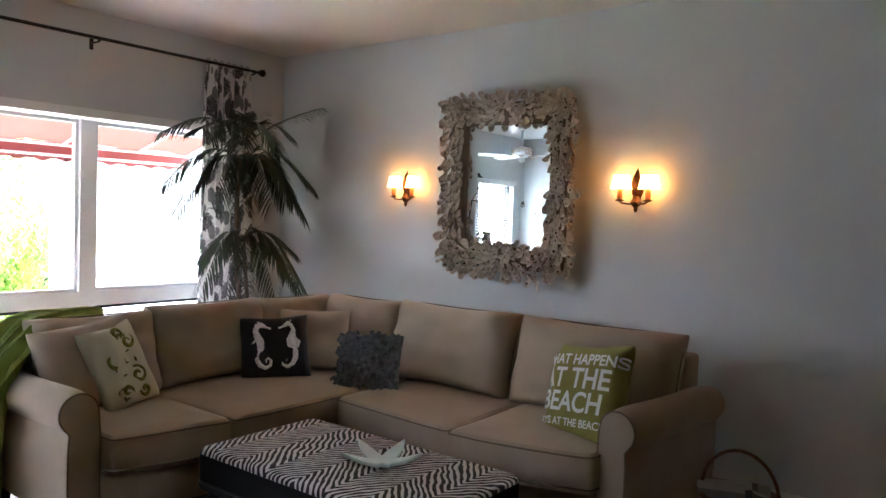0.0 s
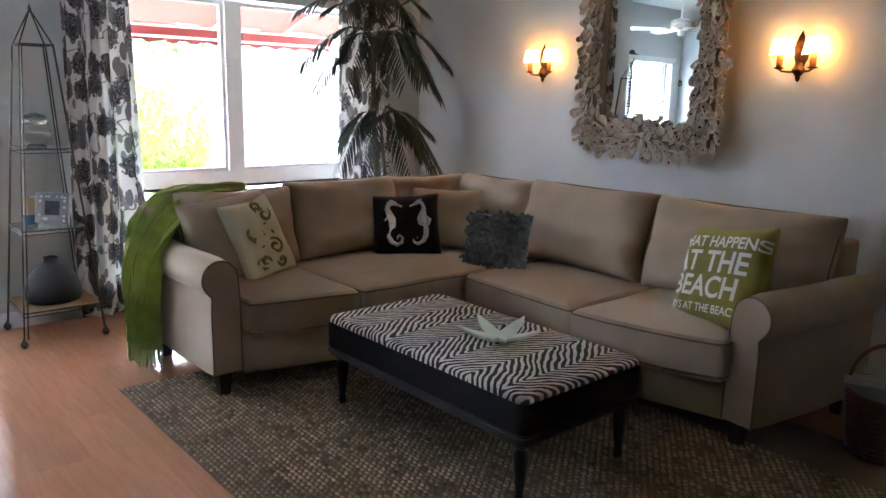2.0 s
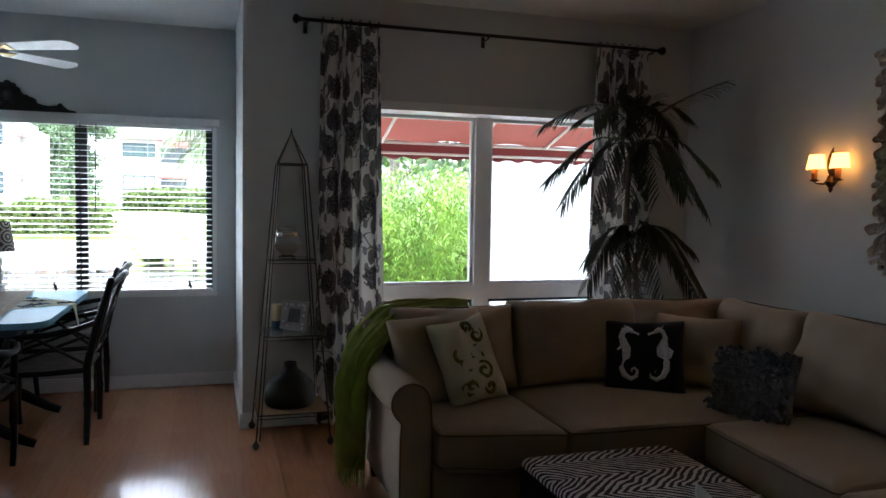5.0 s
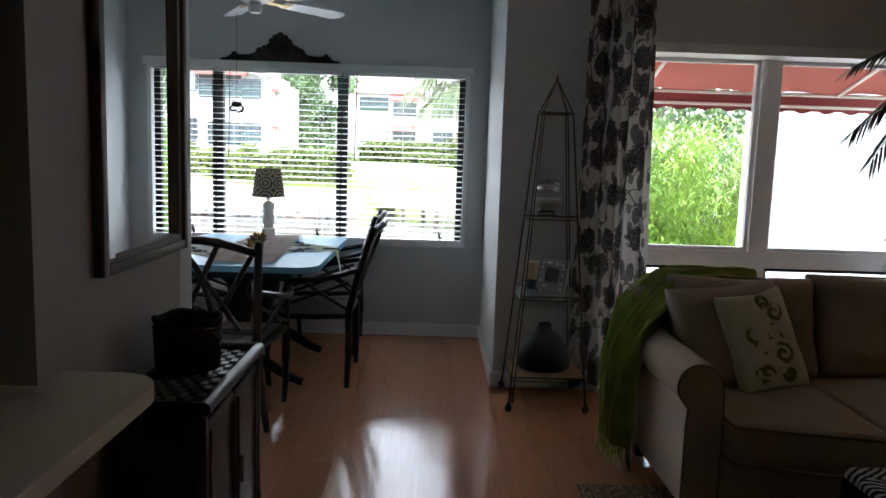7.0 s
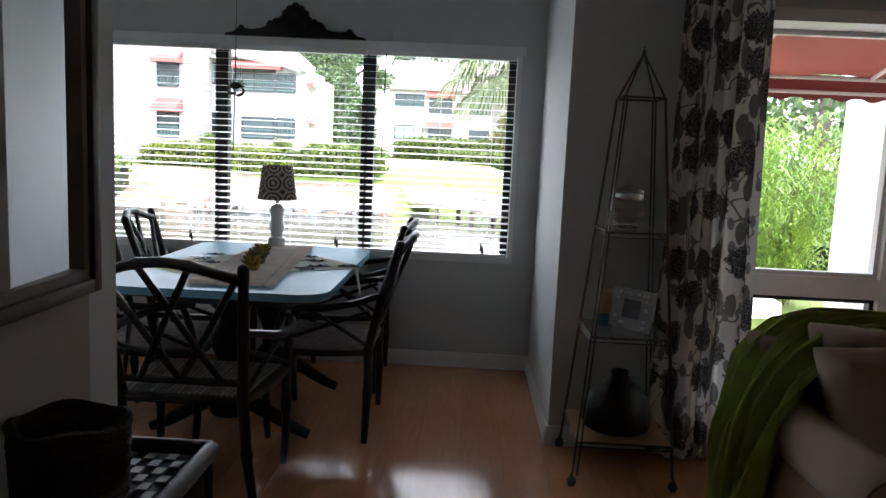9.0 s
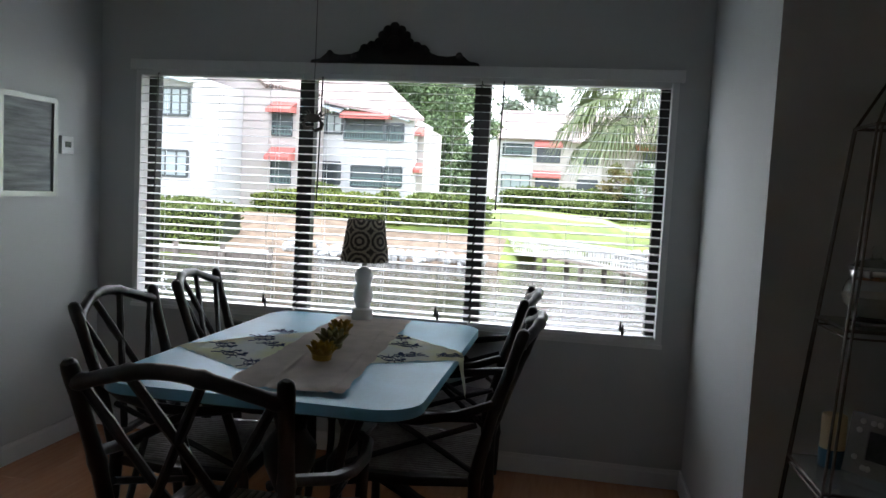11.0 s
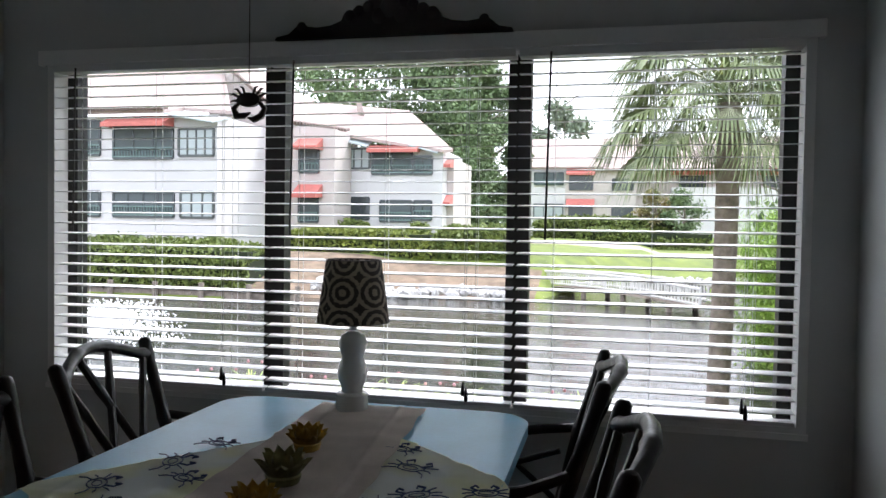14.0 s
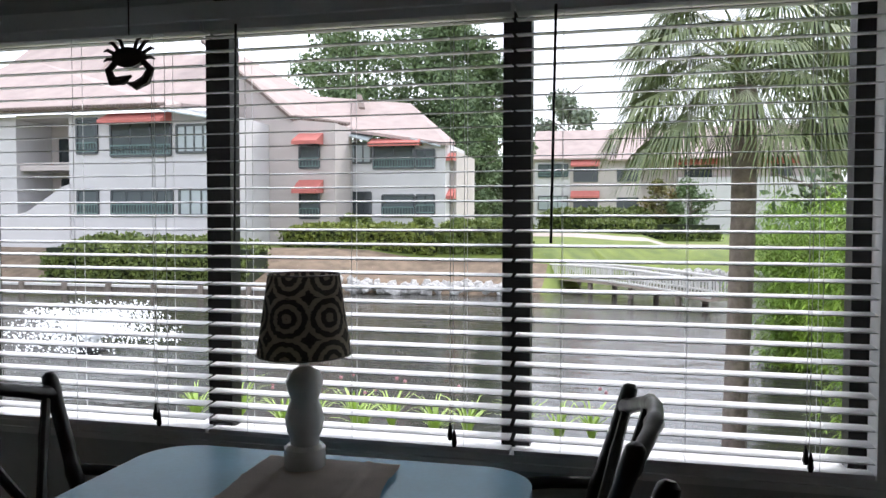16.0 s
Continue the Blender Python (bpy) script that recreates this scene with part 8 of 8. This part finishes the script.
def chest():
    c = thing("wicker_chest", "black two-door chest with woven cane top against the partition wall", "cabinet")
    x0, x1, y0, y1, z1 = -3.32, -2.72, 0.70, 0.925, 0.735
    bm = bmesh.new()
    box(bm, x0 + 0.015, x1 - 0.015, y0, y1 - 0.02, 0.06, z1 - 0.04)
    part("body", bm, BLACK, c)
    bm = bmesh.new()
    for a, b in (((x0, y1), (x1, y1)), ((x0, y0), (x1, y0)), ((x0, y0), (x0, y1)), ((x1, y0), (x1, y1))):
        tube(bm, [(a[0], a[1], z1 - 0.014), (b[0], b[1], z1 - 0.014)], 0.019, 10)
    part("top_rail", bm, BLACK, c, "rounded black bamboo rail")
    for x in (x0 + 0.01, x1 - 0.01):
        for y in (y0 + 0.01, y1 - 0.01):
            bm = bmesh.new()
            tube(bm, [(x, y, 0.003), (x, y, 0.2), (x, y, 0.22), (x, y, 0.24), (x, y, z1 - 0.02)], [0.017, 0.017, 0.021, 0.017, 0.017], 10)
            part("post", bm, BLACK, c)
    bm = bmesh.new()
    box(bm, x0 + 0.01, x1 - 0.01, y0 + 0.01, y1 - 0.01, z1 - 0.038, z1 - 0.02)
    part("top_board", bm, VASE, c)
    cane = mat("pale_cane_strip", (0.22, 0.215, 0.21), 0.35, var=0.15, scale=20)
    bm = bmesh.new()
    n, mm = 16, 8
    for i in range(n):
        for jy in range(mm):
            if (i + jy) % 2 == 0:
                cx, cy = x0 + 0.03 + (x1 - x0 - 0.06) * (i + 0.5) / n, y0 + 0.02 + (y1 - y0 - 0.05) * (jy + 0.5) / mm
                vs = box(bm, cx - 0.014, cx + 0.014, cy - 0.010, cy + 0.010, z1 - 0.0199, z1 - 0.013)
    tagged(part("woven_cane", bm, cane, c, "pale chequered cane weave"), kind="stuff")
    for s in (0, 1):
        bm = bmesh.new()
        a, b = x0 + 0.03 + s * 0.272, x0 + 0.298 + s * 0.272
        box(bm, a, b, y1 - 0.02, y1 - 0.002, 0.09, z1 - 0.06)
        soften(bm, 0.004)
        d = part("door", bm, BLACK, c, "black panelled door")
        bm = bmesh.new()
        for q in ((a + 0.02, a + 0.03), (b - 0.03, b - 0.02)):
            tube(bm, [(q[0], y1 + 0.0, 0.12), (q[0], y1 + 0.0, z1 - 0.09)], 0.006, 6)
        tube(bm, [((a + b) / 2 + (0.1 if s == 0 else -0.1), y1 + 0.012, 0.38), ((a + b) / 2 + (0.1 if s == 0 else -0.1), y1 + 0.012, 0.46)], 0.005, 6)
        part("handle", bm, IRON, d, "thin metal pull")


chest()


def fur_basket():
    b = thing("storage_basket", "dark brown woven basket with rolled rim on the black chest", "basket", at=pose(-3.02, 0.79, 0.735, 0, 0, 8) @ Matrix.Diagonal((0.8, 0.8, 0.92, 1)))
    m = mat("dark_brown_seagrass", (0.035, 0.022, 0.016), 0.85, var=0.35, scale=25, bump=0.9, bscale=90)
    bm = bmesh.new()
    g = []
    n = 36
    for r, z in ((0.07, 0.0), (0.105, 0.004), (0.112, 0.05), (0.115, 0.11), (0.118, 0.15), (0.108, 0.165), (0.098, 0.15), (0.095, 0.05), (0.05, 0.02)):
        g.append([bm.verts.new((0.95 * r * math.cos(2 * math.pi * k / n) * (1 + 0.03 * math.sin(7 * k + z * 80)), r * 0.95 * math.sin(2 * math.pi * k / n) * (1 + 0.03 * math.sin(5 * k)), z + (0.006 * math.sin(k * 1.3) if z > 0.14 else 0))) for k in range(n)])
    for a, c in zip(g, g[1:]):
        for k in range(n):
            bm.faces.new((a[k], a[(k + 1) % n], c[(k + 1) % n], c[k]))
    bm.faces.new(g[0][::-1])
    bm.faces.new(g[-1])
    part("basket_body", bm, m, b)
    bm = bmesh.new()
    for i in range(8):
        z = 0.012 + i * 0.018
        r = 0.110 + 0.008 * i / 8
        tube(bm, [(0.97 * r * math.cos(a), 0.97 * r * math.sin(a), z + 0.003 * math.sin(a * 15 + i * 3)) for a in [2 * math.pi * k / 40 for k in range(41)]], 0.0075, 5, cap=False)
    part("weave_band", bm, m, b)
    bm = bmesh.new()
    tube(bm, [(0.92 * 0.115 * math.cos(a), 0.112 * math.sin(a), 0.16 + 0.006 * math.sin(4 * a)) for a in [2 * math.pi * k / 30 for k in range(31)]], 0.012, 7, cap=False)
    part("rim", bm, m, b, "thick rolled rim")


fur_basket()


def counter():
    c = thing("kitchen_counter", "cream laminate breakfast counter with a rounded corner over cream cabinets", "counter")
    x0, x1, y0, y1 = -2.565, -0.85, 0.16, 0.893
    bm = bmesh.new()
    pts = [(x1, y1), (x0 + 0.10, y1)] + [(x0 + 0.10 - 0.10 * math.sin(radians(a)), y1 - 0.10 + 0.10 * math.cos(radians(a))) for a in (15, 30, 45, 60, 75)] + [(x0, y1 - 0.10), (x0, y0), (x1, y0)]
    slab(bm, pts, 0.822, 0.86)
    soften(bm, 0.003, 2)
    part("worktop", bm, COUNTER, c, "cream laminate worktop")
    bm = bmesh.new()
    box(bm, x0 + 0.05, x1 - 0.05, y0 + 0.05, y1 - 0.22, 0.0, 0.822)
    part("cabinet_body", bm, CABINET, c, "cream cabinet base")


counter()

d = thing("pantry_door", "tall dark brown wooden pantry door standing in the kitchen", "door")
bm = bmesh.new()
box(bm, -2.40, -1.75, -0.02, 0.03, 0.0, 2.05)
part("door_leaf", bm, DOORW, d)
bm = bmesh.new()
for z0, z1 in ((0.15, 0.95), (1.05, 1.9)):
    box(bm, -2.32, -1.83, 0.03, 0.042, z0, z1)
part("door_panel", bm, DOORW, d)

# ---- floor boards ----
bm = bmesh.new()
box(bm, 0, 1.196, 0, 0.1915, -0.012, 0.0)
plank = finish(bm, "plank", FLOORM, 0)
floor = [o for o in scene.objects if o.name == "floor"][0]
k = 0
for iy in range(37):
    y = -2.0 + iy * 0.192
    for ix in range(8):
        x = -6.49 + ix * 1.197 - (0.4 * (iy % 3))
        if x > 1.7:
            continue
        if x + 1.197 < -5.5 and y > 1.87:
            continue
        ob = new("plank", plank)
        ob.parent = floor
        ob.location = (x, y, 0)
